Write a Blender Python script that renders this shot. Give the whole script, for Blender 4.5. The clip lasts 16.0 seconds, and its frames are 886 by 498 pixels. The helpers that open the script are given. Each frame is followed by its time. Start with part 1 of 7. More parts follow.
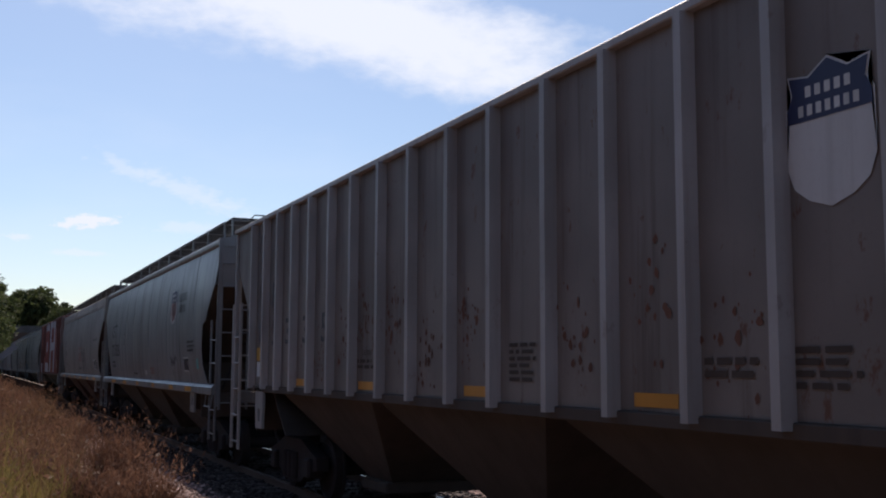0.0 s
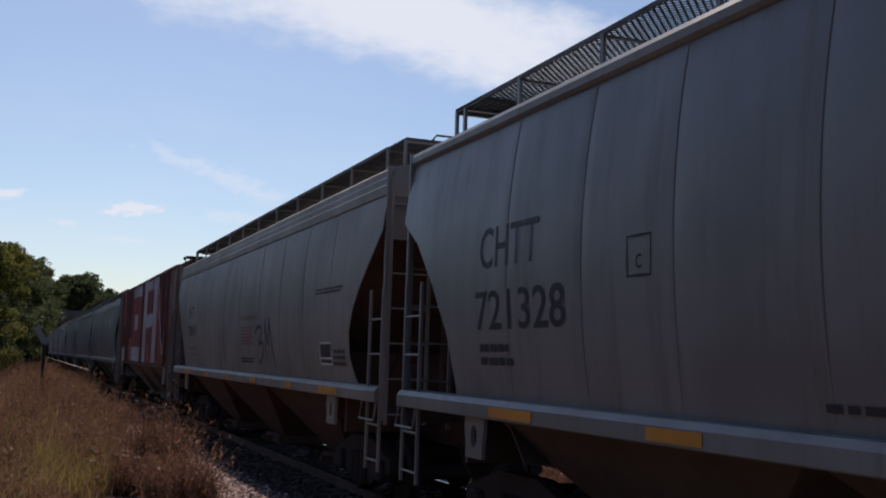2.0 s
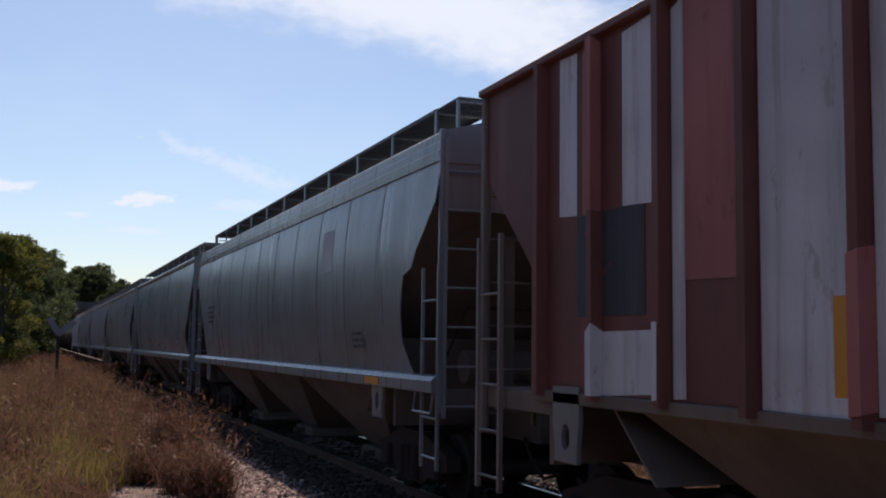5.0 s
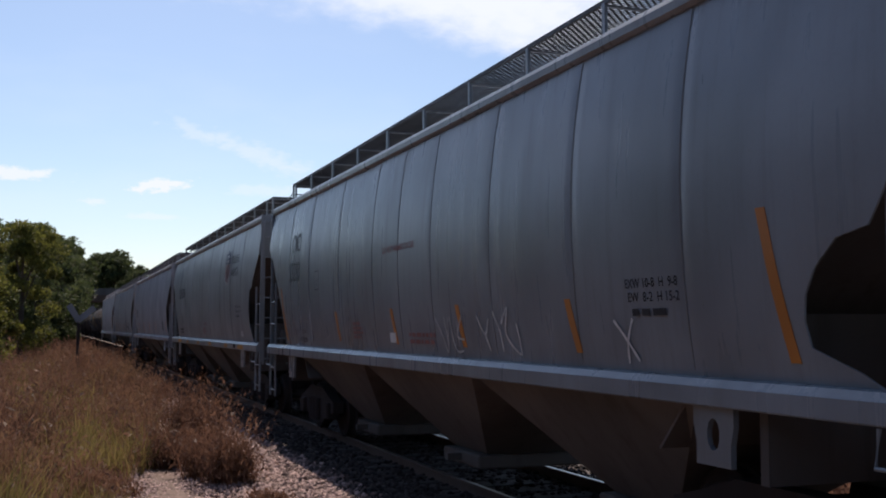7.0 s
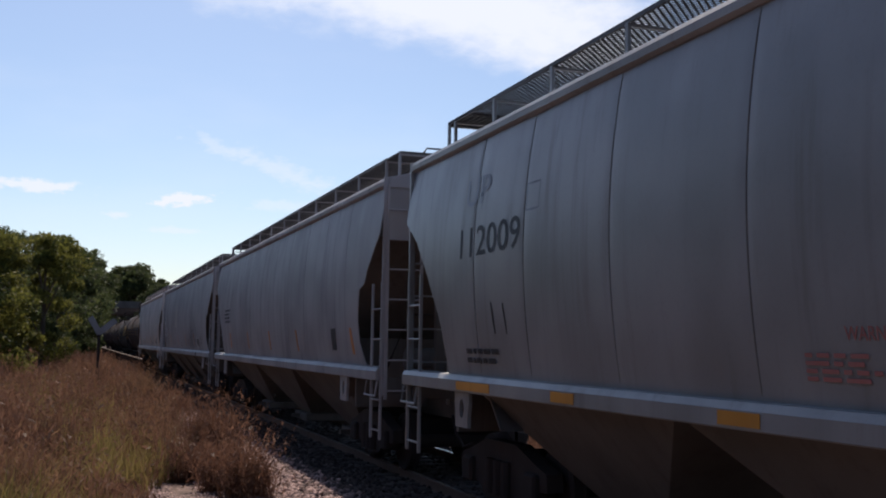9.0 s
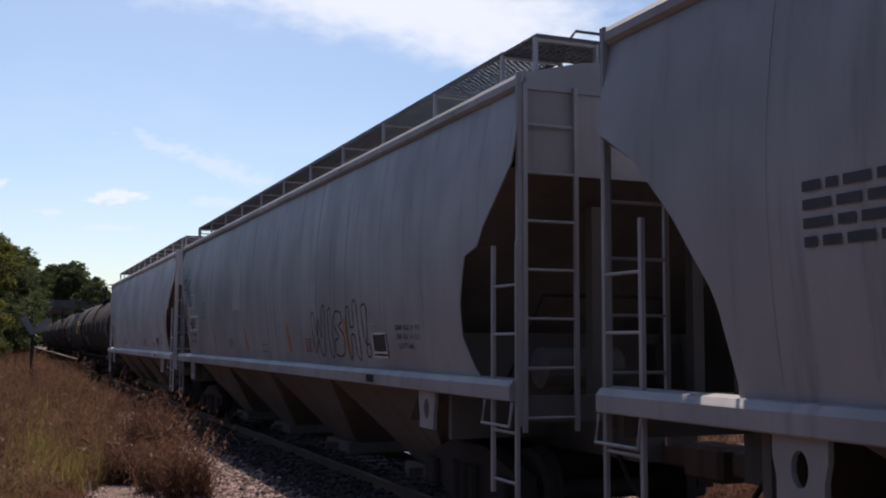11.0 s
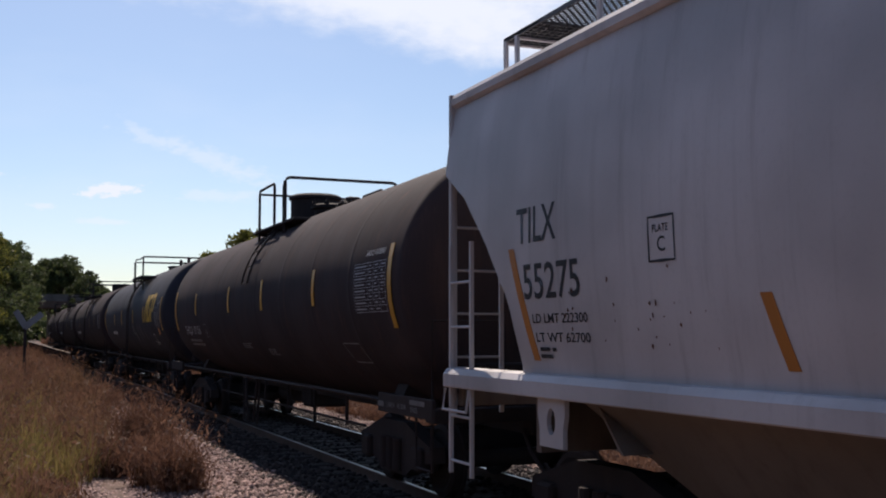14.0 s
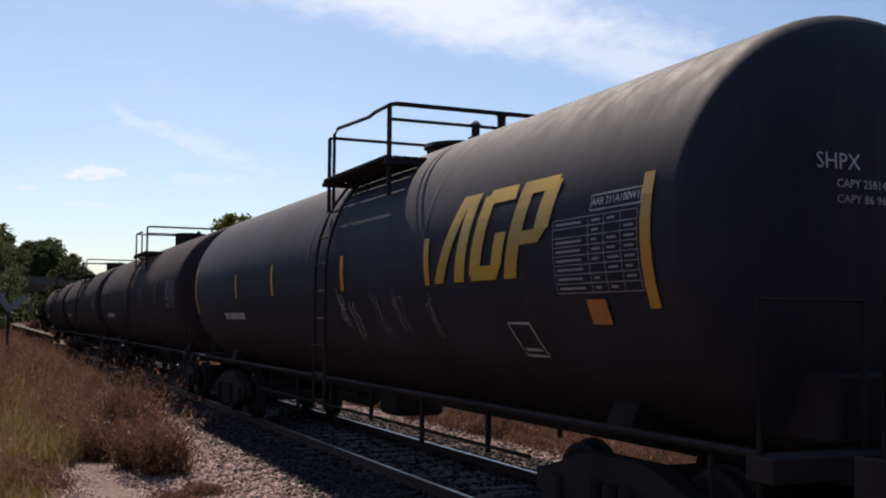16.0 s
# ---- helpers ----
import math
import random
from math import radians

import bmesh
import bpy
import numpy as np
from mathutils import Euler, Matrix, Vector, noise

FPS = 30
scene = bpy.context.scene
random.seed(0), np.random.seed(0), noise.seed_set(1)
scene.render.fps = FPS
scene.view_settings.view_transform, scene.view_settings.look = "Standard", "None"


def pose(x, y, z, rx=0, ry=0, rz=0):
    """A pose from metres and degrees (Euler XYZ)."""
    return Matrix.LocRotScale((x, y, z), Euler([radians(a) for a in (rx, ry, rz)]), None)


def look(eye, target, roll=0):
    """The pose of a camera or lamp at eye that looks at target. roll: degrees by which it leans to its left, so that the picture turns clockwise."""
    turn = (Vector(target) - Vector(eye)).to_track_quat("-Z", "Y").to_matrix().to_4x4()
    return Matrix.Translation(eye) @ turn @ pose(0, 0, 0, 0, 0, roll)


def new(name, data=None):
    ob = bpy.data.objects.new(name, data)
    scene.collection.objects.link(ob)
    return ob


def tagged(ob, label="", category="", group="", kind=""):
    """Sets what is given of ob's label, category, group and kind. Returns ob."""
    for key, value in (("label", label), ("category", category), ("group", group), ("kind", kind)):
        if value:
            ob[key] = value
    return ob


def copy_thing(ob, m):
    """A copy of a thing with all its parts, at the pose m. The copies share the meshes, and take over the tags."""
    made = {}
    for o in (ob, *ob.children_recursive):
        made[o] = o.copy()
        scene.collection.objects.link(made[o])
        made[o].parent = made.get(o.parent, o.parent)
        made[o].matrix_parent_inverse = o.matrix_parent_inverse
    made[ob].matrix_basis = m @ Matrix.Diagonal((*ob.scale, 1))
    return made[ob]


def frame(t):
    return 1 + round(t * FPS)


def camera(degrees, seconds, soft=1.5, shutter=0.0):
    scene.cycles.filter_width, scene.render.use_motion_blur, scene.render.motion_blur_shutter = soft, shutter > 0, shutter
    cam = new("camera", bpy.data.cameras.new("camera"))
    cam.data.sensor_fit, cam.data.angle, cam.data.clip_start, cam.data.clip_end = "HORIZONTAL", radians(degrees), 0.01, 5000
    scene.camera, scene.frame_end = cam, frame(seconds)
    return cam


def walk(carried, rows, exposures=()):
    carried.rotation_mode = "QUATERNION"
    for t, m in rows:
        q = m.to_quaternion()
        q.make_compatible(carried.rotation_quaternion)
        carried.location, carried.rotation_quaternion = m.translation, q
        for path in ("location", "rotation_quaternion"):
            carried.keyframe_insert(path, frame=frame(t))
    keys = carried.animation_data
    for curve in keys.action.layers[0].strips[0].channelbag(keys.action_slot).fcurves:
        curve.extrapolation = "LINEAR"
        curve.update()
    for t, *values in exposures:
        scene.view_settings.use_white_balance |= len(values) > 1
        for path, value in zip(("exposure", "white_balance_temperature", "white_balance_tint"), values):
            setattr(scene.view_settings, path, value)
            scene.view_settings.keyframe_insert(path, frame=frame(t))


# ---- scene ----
cam = camera(45.43, 16.0, 2.0)
EYE = (0.0, 0.0, 1.867)
# seconds, yaw, pitch, roll of the camera, which is held in one place
VIEW = [
    (0.0, -23.87, 6.40, -0.26),
    (0.5, -23.57, 6.97, -0.67),
    (1.0, -23.03, 6.41, -0.92),
    (1.5, -22.61, 6.15, -1.18),
    (2.0, -21.78, 6.06, -1.74),
    (2.5, -21.91, 5.86, -1.21),
    (3.0, -21.00, 5.64, -1.19),
    (3.5, -21.32, 5.21, -1.43),
    (4.0, -21.73, 5.14, -0.92),
    (4.5, -21.47, 5.27, -0.87),
    (6.8, -20.07, 4.35, -0.01),
    (7.0, -20.17, 4.23, -0.01),
    (7.5, -20.27, 4.33, -0.41),
    (8.0, -20.10, 4.53, -0.10),
    (8.5, -19.65, 5.23, -0.51),
    (9.0, -19.15, 5.16, -0.83),
    (9.2, -19.68, 4.96, -0.83),
    (11.5, -22.46, 4.98, -0.26),
    (12.0, -22.30, 4.92, -0.62),
    (12.5, -21.71, 4.84, -0.82),
    (13.0, -21.37, 4.76, -0.61),
    (13.5, -22.02, 4.69, -0.37),
    (14.0, -22.68, 4.57, 0.01),
    (14.5, -23.22, 4.62, -0.19),
    (15.0, -23.62, 4.47, -0.47),
    (15.5, -23.65, 4.05, -0.41),
    (16.0, -23.49, 3.81, -0.43),
]
walk(cam, [(t, pose(*EYE, 90 + p, r, a)) for t, a, p, r in VIEW], [(t, e + 0.02, 5970, 13) for t, e in ((0.0, 0.10), (0.5, 0.02), (0.9, -0.10), (2.0, -0.10), (4.5, 0.0), (7.0, 0.17), (9.0, 0.12), (12.5, 0.09), (16.0, 0.10))])

# ---- world and sun ----
SUN_AZ, SUN_EL = 8.5, 48.0
SUN_DIR = Vector((math.sin(radians(SUN_AZ)) * math.cos(radians(SUN_EL)),
                  math.cos(radians(SUN_AZ)) * math.cos(radians(SUN_EL)), math.sin(radians(SUN_EL))))
SKY, SUN = 0.091, 5.0


class Nodes:
    """Short hand for building node trees."""

    def __init__(self, tree):
        self.t = tree
        self.t.nodes.clear()

    def add(self, kind, **values):
        n = self.t.nodes.new(kind)
        for k, v in values.items():
            setattr(n, k, v)
        return n

    def put(self, socket, value):
        if isinstance(value, bpy.types.NodeSocket):
            self.t.links.new(value, socket)
        else:
            socket.default_value = value

    def math(self, op, a, b=0.0, clamp=False):
        n = self.add("ShaderNodeMath", operation=op, use_clamp=clamp)
        self.put(n.inputs[0], a)
        self.put(n.inputs[1], b)
        return n.outputs[0]

    def noise(self, vector, scale, detail=3.0, rough=0.55):
        n = self.add("ShaderNodeTexNoise")
        self.put(n.inputs["Vector"], vector)
        n.inputs["Scale"].default_value, n.inputs["Detail"].default_value = scale, detail
        n.inputs["Roughness"].default_value = rough
        return n.outputs["Fac"]

    def ramp(self, value, low, high, a=0.0, b=1.0, smooth=True):
        n = self.add("ShaderNodeMapRange", interpolation_type="SMOOTHSTEP" if smooth else "LINEAR")
        for s, v in zip(n.inputs, (value, low, high, a, b)):
            self.put(s, v)
        return n.outputs[0]

    def mix(self, fac, a, b, blend="MIX"):
        n = self.add("ShaderNodeMix", data_type="RGBA", blend_type=blend)
        self.put(n.inputs[0], fac)
        self.put(n.inputs[6], a if isinstance(a, bpy.types.NodeSocket) else (*a, 1))
        self.put(n.inputs[7], b if isinstance(b, bpy.types.NodeSocket) else (*b, 1))
        return n.outputs[2]

    def stretch(self, vector, sx, sy, sz):
        n = self.add("ShaderNodeMapping")
        self.put(n.inputs["Vector"], vector)
        n.inputs["Scale"].default_value = (sx, sy, sz)
        return n.outputs[0]


def make_world():
    w = bpy.data.worlds.new("sky")
    w.use_nodes = True
    scene.world = w
    n = Nodes(w.node_tree)
    sky = n.add("ShaderNodeTexSky", sky_type="NISHITA", sun_disc=False)
    sky.sun_elevation, sky.sun_rotation = radians(SUN_EL), radians(SUN_AZ)
    sky.air_density, sky.dust_density, sky.ozone_density = 1.0, 0.65, 1.0
    co = n.add("ShaderNodeTexCoord").outputs["Generated"]
    sep = n.add("ShaderNodeSeparateXYZ")
    n.put(sep.inputs[0], co)
    ahead = n.math("MAXIMUM", sep.outputs[1], 0.05)
    u, v = n.math("DIVIDE", sep.outputs[0], ahead), n.math("DIVIDE", sep.outputs[2], ahead)
    ragged = n.stretch(co, 1.0, 1.0, 2.2)
    n1, n2, n3 = n.noise(ragged, 9.0, 6.0, 0.6), n.noise(ragged, 30.0, 5.0, 0.6), n.noise(ragged, 75.0, 5.0, 0.6)
    total = None
    # clouds: middle, half sizes, slope, edge softness, density
    for cu, cv, ru, rv, slope, soft, dense in (
            (0.36, 0.352, 0.38, 0.055, -0.09, 0.8, 1.0), (0.70, 0.285, 0.20, 0.030, -0.12, 0.8, 0.6),
            (0.16, 0.37, 0.30, 0.030, -0.10, 0.9, 0.5),
            (0.175, 0.165, 0.075, 0.010, -0.30, 1.1, 0.42), (0.120, 0.181, 0.022, 0.007, -0.55, 1.1, 0.35),
            (0.093, 0.131, 0.026, 0.0065, 0.10, 0.6, 1.0), (-0.040, 0.136, 0.045, 0.006, -0.04, 0.8, 0.9),
            (0.033, 0.113, 0.013, 0.0035, 0.05, 0.7, 0.6), (0.085, 0.101, 0.030, 0.003, 0.0, 0.9, 0.45),
            (0.20, 0.13, 0.05, 0.006, 0.0, 1.0, 0.35), (-0.5, 0.3, 0.3, 0.05, 0.1, 1.0, 0.6)):
        wob = n.math("MULTIPLY", n.math("SUBTRACT", n.math("ADD", n1 if ru > 0.1 else n3, n.math("MULTIPLY", n2, 0.6)), 0.8), 1.25 if ru > 0.1 else 2.6)
        du = n.math("DIVIDE", n.math("SUBTRACT", u, cu), ru)
        dv = n.math("SUBTRACT", n.math("SUBTRACT", v, cv), n.math("MULTIPLY", n.math("SUBTRACT", u, cu), slope))
        dv = n.math("DIVIDE", dv, rv)
        r = n.math("SQRT", n.math("ADD", n.math("MULTIPLY", du, du), n.math("MULTIPLY", dv, dv)))
        m = n.ramp(n.math("ADD", r, wob), 1.0 - soft * 0.8, 1.0 + soft * 0.4, dense, 0.0)
        total = m if total is None else n.math("MAXIMUM", total, m)
    total = n.math("MULTIPLY", total, n.ramp(sep.outputs[1], 0.05, 0.2))
    # thin veil over the low sky
    veil = n.math("MULTIPLY", n.ramp(n.noise(n.stretch(co, 1.0, 1.0, 3.0), 4.0, 4.0), 0.4, 0.75), 0.12)
    total = n.math("MAXIMUM", total, veil)
    col = n.mix(total, sky.outputs[0], (CLOUD, CLOUD, CLOUD * 1.02))
    bg = n.add("ShaderNodeBackground")
    n.put(bg.inputs[0], col)
    bg.inputs[1].default_value = SKY
    out = n.add("ShaderNodeOutputWorld")
    n.put(out.inputs[0], bg.outputs[0])


CLOUD = 9.2
make_world()
sun = new("sun", bpy.data.lights.new("sun", "SUN"))
sun.data.energy, sun.data.angle, sun.data.color = SUN, radians(0.55), (1.0, 0.83, 0.65)
sun.matrix_world = look(SUN_DIR * 300, (0, 0, 0))


# ---- materials ----
def material(name, build):
    m = bpy.data.materials.new(name)
    m.use_nodes = True
    n = Nodes(m.node_tree)
    out = n.add("ShaderNodeOutputMaterial")
    b = n.add("ShaderNodeBsdfPrincipled")
    n.put(out.inputs[0], b.outputs[0])
    build(n, b)
    return m


def paint(name, col, dirt=(0.10, 0.08, 0.065), rough=0.5, streak=0.5, bump=0.08, metal=0.0, rust=0.0, gloss=0.5):
    """Weathered rolling-stock paint: cloudy fading, rain streaks down the plate, rust specks."""
    def build(n, b):
        co = n.add("ShaderNodeTexCoord").outputs["Object"]
        rnd = n.add("ShaderNodeObjectInfo").outputs["Random"]
        mv = n.add("ShaderNodeVectorMath", operation="ADD")
        comb = n.add("ShaderNodeCombineXYZ")
        n.put(comb.inputs[1], n.math("MULTIPLY", rnd, 37.0))
        n.put(mv.inputs[0], co)
        n.put(mv.inputs[1], comb.outputs[0])
        v = mv.outputs[0]
        cloudy = n.noise(v, 0.7, 2.5)
        streaks = n.noise(n.stretch(v, 3.0, 3.2, 0.16), 1.6, 6.0, 0.65)
        fine = n.noise(v, 24.0, 4.0)
        light = tuple(min(1, c * 1.18) for c in col)
        dark = tuple(c * 0.80 for c in col)
        c = n.mix(n.ramp(cloudy, 0.3, 0.7), dark, light)
        c = n.mix(n.math("MULTIPLY", n.ramp(streaks, 0.50, 0.75), streak), c, dirt)
        c = n.mix(n.math("MULTIPLY", n.ramp(fine, 0.5, 0.8), 0.12), c, dirt)
        if rust:
            spots = n.noise(n.stretch(v, 1.0, 1.0, 0.55), 5.5, 6.0, 0.7)
            c = n.mix(n.math("MULTIPLY", n.ramp(spots, 0.60, 0.68), rust), c, (0.11, 0.045, 0.025))
        n.put(b.inputs["Base Color"], c)
        n.put(b.inputs["Roughness"], n.ramp(streaks, 0.25, 0.8, rough - 0.04, rough + 0.12))
        b.inputs["Metallic"].default_value = metal
        b.inputs["Specular IOR Level"].default_value = gloss
        bp = n.add("ShaderNodeBump")
        bp.inputs["Strength"].default_value, bp.inputs["Distance"].default_value = bump, 0.03
        n.put(bp.inputs["Height"], n.math("ADD", n.math("MULTIPLY", n.noise(v, 2.2, 2.0), 1.0), n.math("MULTIPLY", fine, 0.05)))
        n.put(b.inputs["Normal"], bp.outputs[0])
    return material(name, build)


def speckled(name, cols, scale=8.0, rough=0.9, island=False, bump=0.3):
    """Stone, soil or leaf: two scales of colour, with a tone for each piece."""
    def build(n, b):
        co = n.add("ShaderNodeTexCoord").outputs["Object"]
        a = n.noise(co, scale, 6.0, 0.65)
        c = n.mix(n.ramp(a, 0.35, 0.65), cols[0], cols[1])
        c = n.mix(n.ramp(n.noise(co, scale * 0.11, 4.0), 0.4, 0.65, 0.0, 0.6), c, cols[2])
        if island:
            r = n.add("ShaderNodeNewGeometry").outputs["Random Per Island"]
            c = n.mix(0.75, c, n.mix(r, cols[0], cols[1]))
            hsv = n.add("ShaderNodeHueSaturation")
            n.put(hsv.inputs["Value"], n.ramp(r, 0.0, 1.0, 0.6, 1.45, False))
            n.put(hsv.inputs["Color"], c)
            c = hsv.outputs[0]
        n.put(b.inputs["Base Color"], c)
        b.inputs["Roughness"].default_value = rough
        b.inputs["Specular IOR Level"].default_value = 0.25
        bp = n.add("ShaderNodeBump")
        bp.inputs["Strength"].default_value, bp.inputs["Distance"].default_value = bump, 0.02
        n.put(bp.inputs["Height"], a)
        n.put(b.inputs["Normal"], bp.outputs[0])
    return material(name, build)


def leafy(name, a, b_, thin=0.35):
    """Leaves and stems, with light passing through them and a tone for each piece."""
    def build(n, b):
        r = n.add("ShaderNodeNewGeometry").outputs["Random Per Island"]
        co = n.add("ShaderNodeTexCoord").outputs["Object"]
        f = n.math("ADD", n.math("MULTIPLY", r, 0.5), n.math("MULTIPLY", n.ramp(n.noise(co, 0.9, 3.0), 0.35, 0.65), 0.5))
        c = n.mix(f, a, b_)
        n.put(b.inputs["Base Color"], c)
        b.inputs["Roughness"].default_value = 0.65
        b.inputs["Specular IOR Level"].default_value = 0.2
        tr = n.add("ShaderNodeBsdfTranslucent")
        n.put(tr.inputs[0], c)
        mx = n.add("ShaderNodeMixShader")
        mx.inputs[0].default_value = thin
        n.put(mx.inputs[1], b.outputs[0])
        n.put(mx.inputs[2], tr.outputs[0])
        out = [k for k in n.t.nodes if k.type == "OUTPUT_MATERIAL"][0]
        n.put(out.inputs[0], mx.outputs[0])
    return material(name, build)


SOOTGREY = paint("sooty_grey_paint", (0.17, 0.178, 0.19), rough=0.38, streak=0.45)
SEAM = paint("weld_seam", (0.165, 0.163, 0.165), rough=0.8, streak=0.4)
GREY = paint("grey_paint", (0.235, 0.245, 0.26), rough=0.34, streak=0.35)
BLUEGREY = paint("blue_grey_paint", (0.19, 0.215, 0.245), rough=0.28, streak=0.3)
TAN = paint("tan_paint", (0.225, 0.205, 0.19), rough=0.5, streak=0.3)
OFFWHITE = paint("off_white_paint", (0.50, 0.475, 0.49), rough=0.5, streak=0.38, dirt=(0.26, 0.24, 0.245))
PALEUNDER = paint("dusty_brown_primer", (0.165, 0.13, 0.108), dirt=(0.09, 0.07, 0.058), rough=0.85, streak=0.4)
CREAM = paint("cream_patch_paint", (0.37, 0.35, 0.335), rough=0.55, streak=0.4, dirt=(0.22, 0.2, 0.19))
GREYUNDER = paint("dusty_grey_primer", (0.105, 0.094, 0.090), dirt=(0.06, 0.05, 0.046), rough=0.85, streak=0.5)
WHITE = paint("dirty_white_paint", (0.292, 0.282, 0.302), rough=0.5, streak=0.55, dirt=(0.155, 0.148, 0.158))
BROWNGREY = paint("brown_grey_paint", (0.175, 0.15, 0.137), dirt=(0.085, 0.062, 0.05), rough=0.6, streak=0.85, rust=0.85)
OXIDE = paint("oxide_red_paint", (0.152, 0.053, 0.044), dirt=(0.12, 0.062, 0.04), rough=0.6, streak=0.85, rust=0.45)
PINK = paint("faded_red_paint", (0.34, 0.125, 0.11), dirt=(0.17, 0.065, 0.055), rough=0.65, streak=0.7, rust=0.35)
CHALK = paint("chalky_white_paint", (0.57, 0.57, 0.605), dirt=(0.25, 0.2, 0.2), rough=0.65, streak=0.7, rust=0.3)
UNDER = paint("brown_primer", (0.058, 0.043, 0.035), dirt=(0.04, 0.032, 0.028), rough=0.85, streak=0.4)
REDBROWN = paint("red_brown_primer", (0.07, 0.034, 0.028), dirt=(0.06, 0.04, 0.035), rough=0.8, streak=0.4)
TANKBLACK = paint("tank_black", (0.045, 0.035, 0.039), dirt=(0.105, 0.066, 0.058), rough=0.8, streak=0.5, bump=0.01, gloss=0.12)
TANKNAVY = paint("tank_navy", (0.034, 0.034, 0.046), dirt=(0.085, 0.066, 0.066), rough=0.68, streak=0.4, bump=0.01, gloss=0.18)
GREASY = paint("greasy_black", (0.036, 0.030, 0.031), dirt=(0.060, 0.046, 0.042), rough=0.75, streak=0.4, gloss=0.12)
GALV = paint("dark_galvanised", (0.085, 0.085, 0.09), dirt=(0.04, 0.035, 0.03), rough=0.6, metal=0.3)
STEEL = paint("worn_steel", (0.30, 0.29, 0.28), dirt=(0.12, 0.09, 0.07), rough=0.32, metal=0.9, streak=0.3)
RUSTSTEEL = paint("rusty_steel", (0.10, 0.06, 0.045), dirt=(0.05, 0.035, 0.03), rough=0.75, streak=0.3)
AMBER = paint("amber_reflector", (0.62, 0.33, 0.03), dirt=(0.3, 0.16, 0.04), rough=0.4, streak=0.25)
ORANGE = paint("orange_reflector", (0.46, 0.17, 0.028), dirt=(0.25, 0.12, 0.04), rough=0.4, streak=0.3)
DULLAMBER = paint("sooty_amber_reflector", (0.20, 0.115, 0.035), dirt=(0.06, 0.045, 0.035), rough=0.6, streak=0.6)
RUSTRED = paint("bare_rust", (0.125, 0.055, 0.035), dirt=(0.06, 0.035, 0.028), rough=0.85, streak=0.4)
GOLD = paint("gold_paint", (0.66, 0.40, 0.025), dirt=(0.35, 0.22, 0.05), rough=0.45, streak=0.2)
INK = paint("black_lettering", (0.026, 0.028, 0.037), dirt=(0.05, 0.05, 0.06), gloss=0.3, rough=0.5, streak=0.3)
PALEINK = paint("white_lettering", (0.55, 0.55, 0.55), dirt=(0.28, 0.27, 0.26), rough=0.6, streak=0.4)
REDINK = paint("red_lettering", (0.29, 0.11, 0.105), dirt=(0.3, 0.2, 0.18), rough=0.6, streak=0.5)
EMBLEMRED = paint("worn_red_stripe", (0.24, 0.06, 0.055), dirt=(0.2, 0.13, 0.12), rough=0.55, streak=0.6)
FADEDNAVY = paint("faded_navy", (0.15, 0.165, 0.215), rough=0.4, streak=0.4)
NAVY = paint("navy_paint", (0.022, 0.028, 0.085), dirt=(0.06, 0.06, 0.09), rough=0.5, streak=0.3)
TEAL = paint("teal_paint", (0.12, 0.40, 0.38), rough=0.5, streak=0.2)
CHALKY = paint("thin_white_brush", (0.36, 0.36, 0.38), dirt=(0.22, 0.22, 0.235), rough=0.6, streak=0.8)
DIMINK = paint("worn_white_lettering", (0.17, 0.165, 0.17), dirt=(0.06, 0.05, 0.05), rough=0.7, streak=0.7)
POSTGREY = paint("dull_grey_paint", (0.32, 0.305, 0.305), dirt=(0.17, 0.12, 0.10), rough=0.5, streak=0.5, rust=0.3)
RUSTGREY = paint("rusty_grey_paint", (0.20, 0.175, 0.165), dirt=(0.11, 0.06, 0.045), rough=0.6, streak=0.6, rust=0.5)
DEEPAMBER = paint("deep_amber_reflector", (0.52, 0.235, 0.03), dirt=(0.28, 0.14, 0.04), rough=0.4, streak=0.35)
SPRAY = paint("faded_spray", (0.35, 0.30, 0.22), dirt=(0.36, 0.34, 0.32), rough=0.7, streak=0.6)
DARKSPRAY = paint("dark_spray", (0.05, 0.052, 0.065), dirt=(0.14, 0.14, 0.15), rough=0.7, streak=0.3)
SIGNWHITE = paint("sign_white", (0.20, 0.20, 0.22), rough=0.45, streak=0.3)
TIMBER = paint("creosoted_timber", (0.040, 0.031, 0.027), dirt=(0.06, 0.05, 0.043), rough=0.85, streak=0.4, bump=0.4)
CONCRETE = paint("dark_concrete", (0.095, 0.09, 0.09), rough=0.85, streak=0.5)
BALLAST = speckled("ballast", ((0.045, 0.035, 0.032), (0.12, 0.095, 0.088), (0.07, 0.055, 0.05)), 9.0)
# darker copy of STONE: shade under the train is put into its colour
SHADESTONE = speckled("shade_toned_stone", ((0.025, 0.0195, 0.019), (0.060, 0.046, 0.043), (0.036, 0.028, 0.027)), 14.0, island=True)
STONE = speckled("stone", ((0.13, 0.083, 0.074), (0.36, 0.255, 0.23), (0.23, 0.155, 0.135)), 14.0, island=True)
SOIL = speckled("soil", ((0.115, 0.075, 0.060), (0.19, 0.128, 0.102), (0.095, 0.062, 0.05)), 5.0)
DRYWEED = leafy("dry_weed", (0.078, 0.040, 0.028), (0.265, 0.148, 0.098), 0.36)
STRAW = leafy("straw_weed", (0.082, 0.048, 0.030), (0.265, 0.158, 0.092), 0.36)
GREENWEED = leafy("green_weed", (0.095, 0.083, 0.027), (0.29, 0.225, 0.085), 0.42)
LEAF = leafy("leaf_green", (0.034, 0.046, 0.012), (0.19, 0.185, 0.04), 0.5)
DARKLEAF = leafy("leaf_dark_green", (0.028, 0.042, 0.016), (0.095, 0.112, 0.042), 0.45)
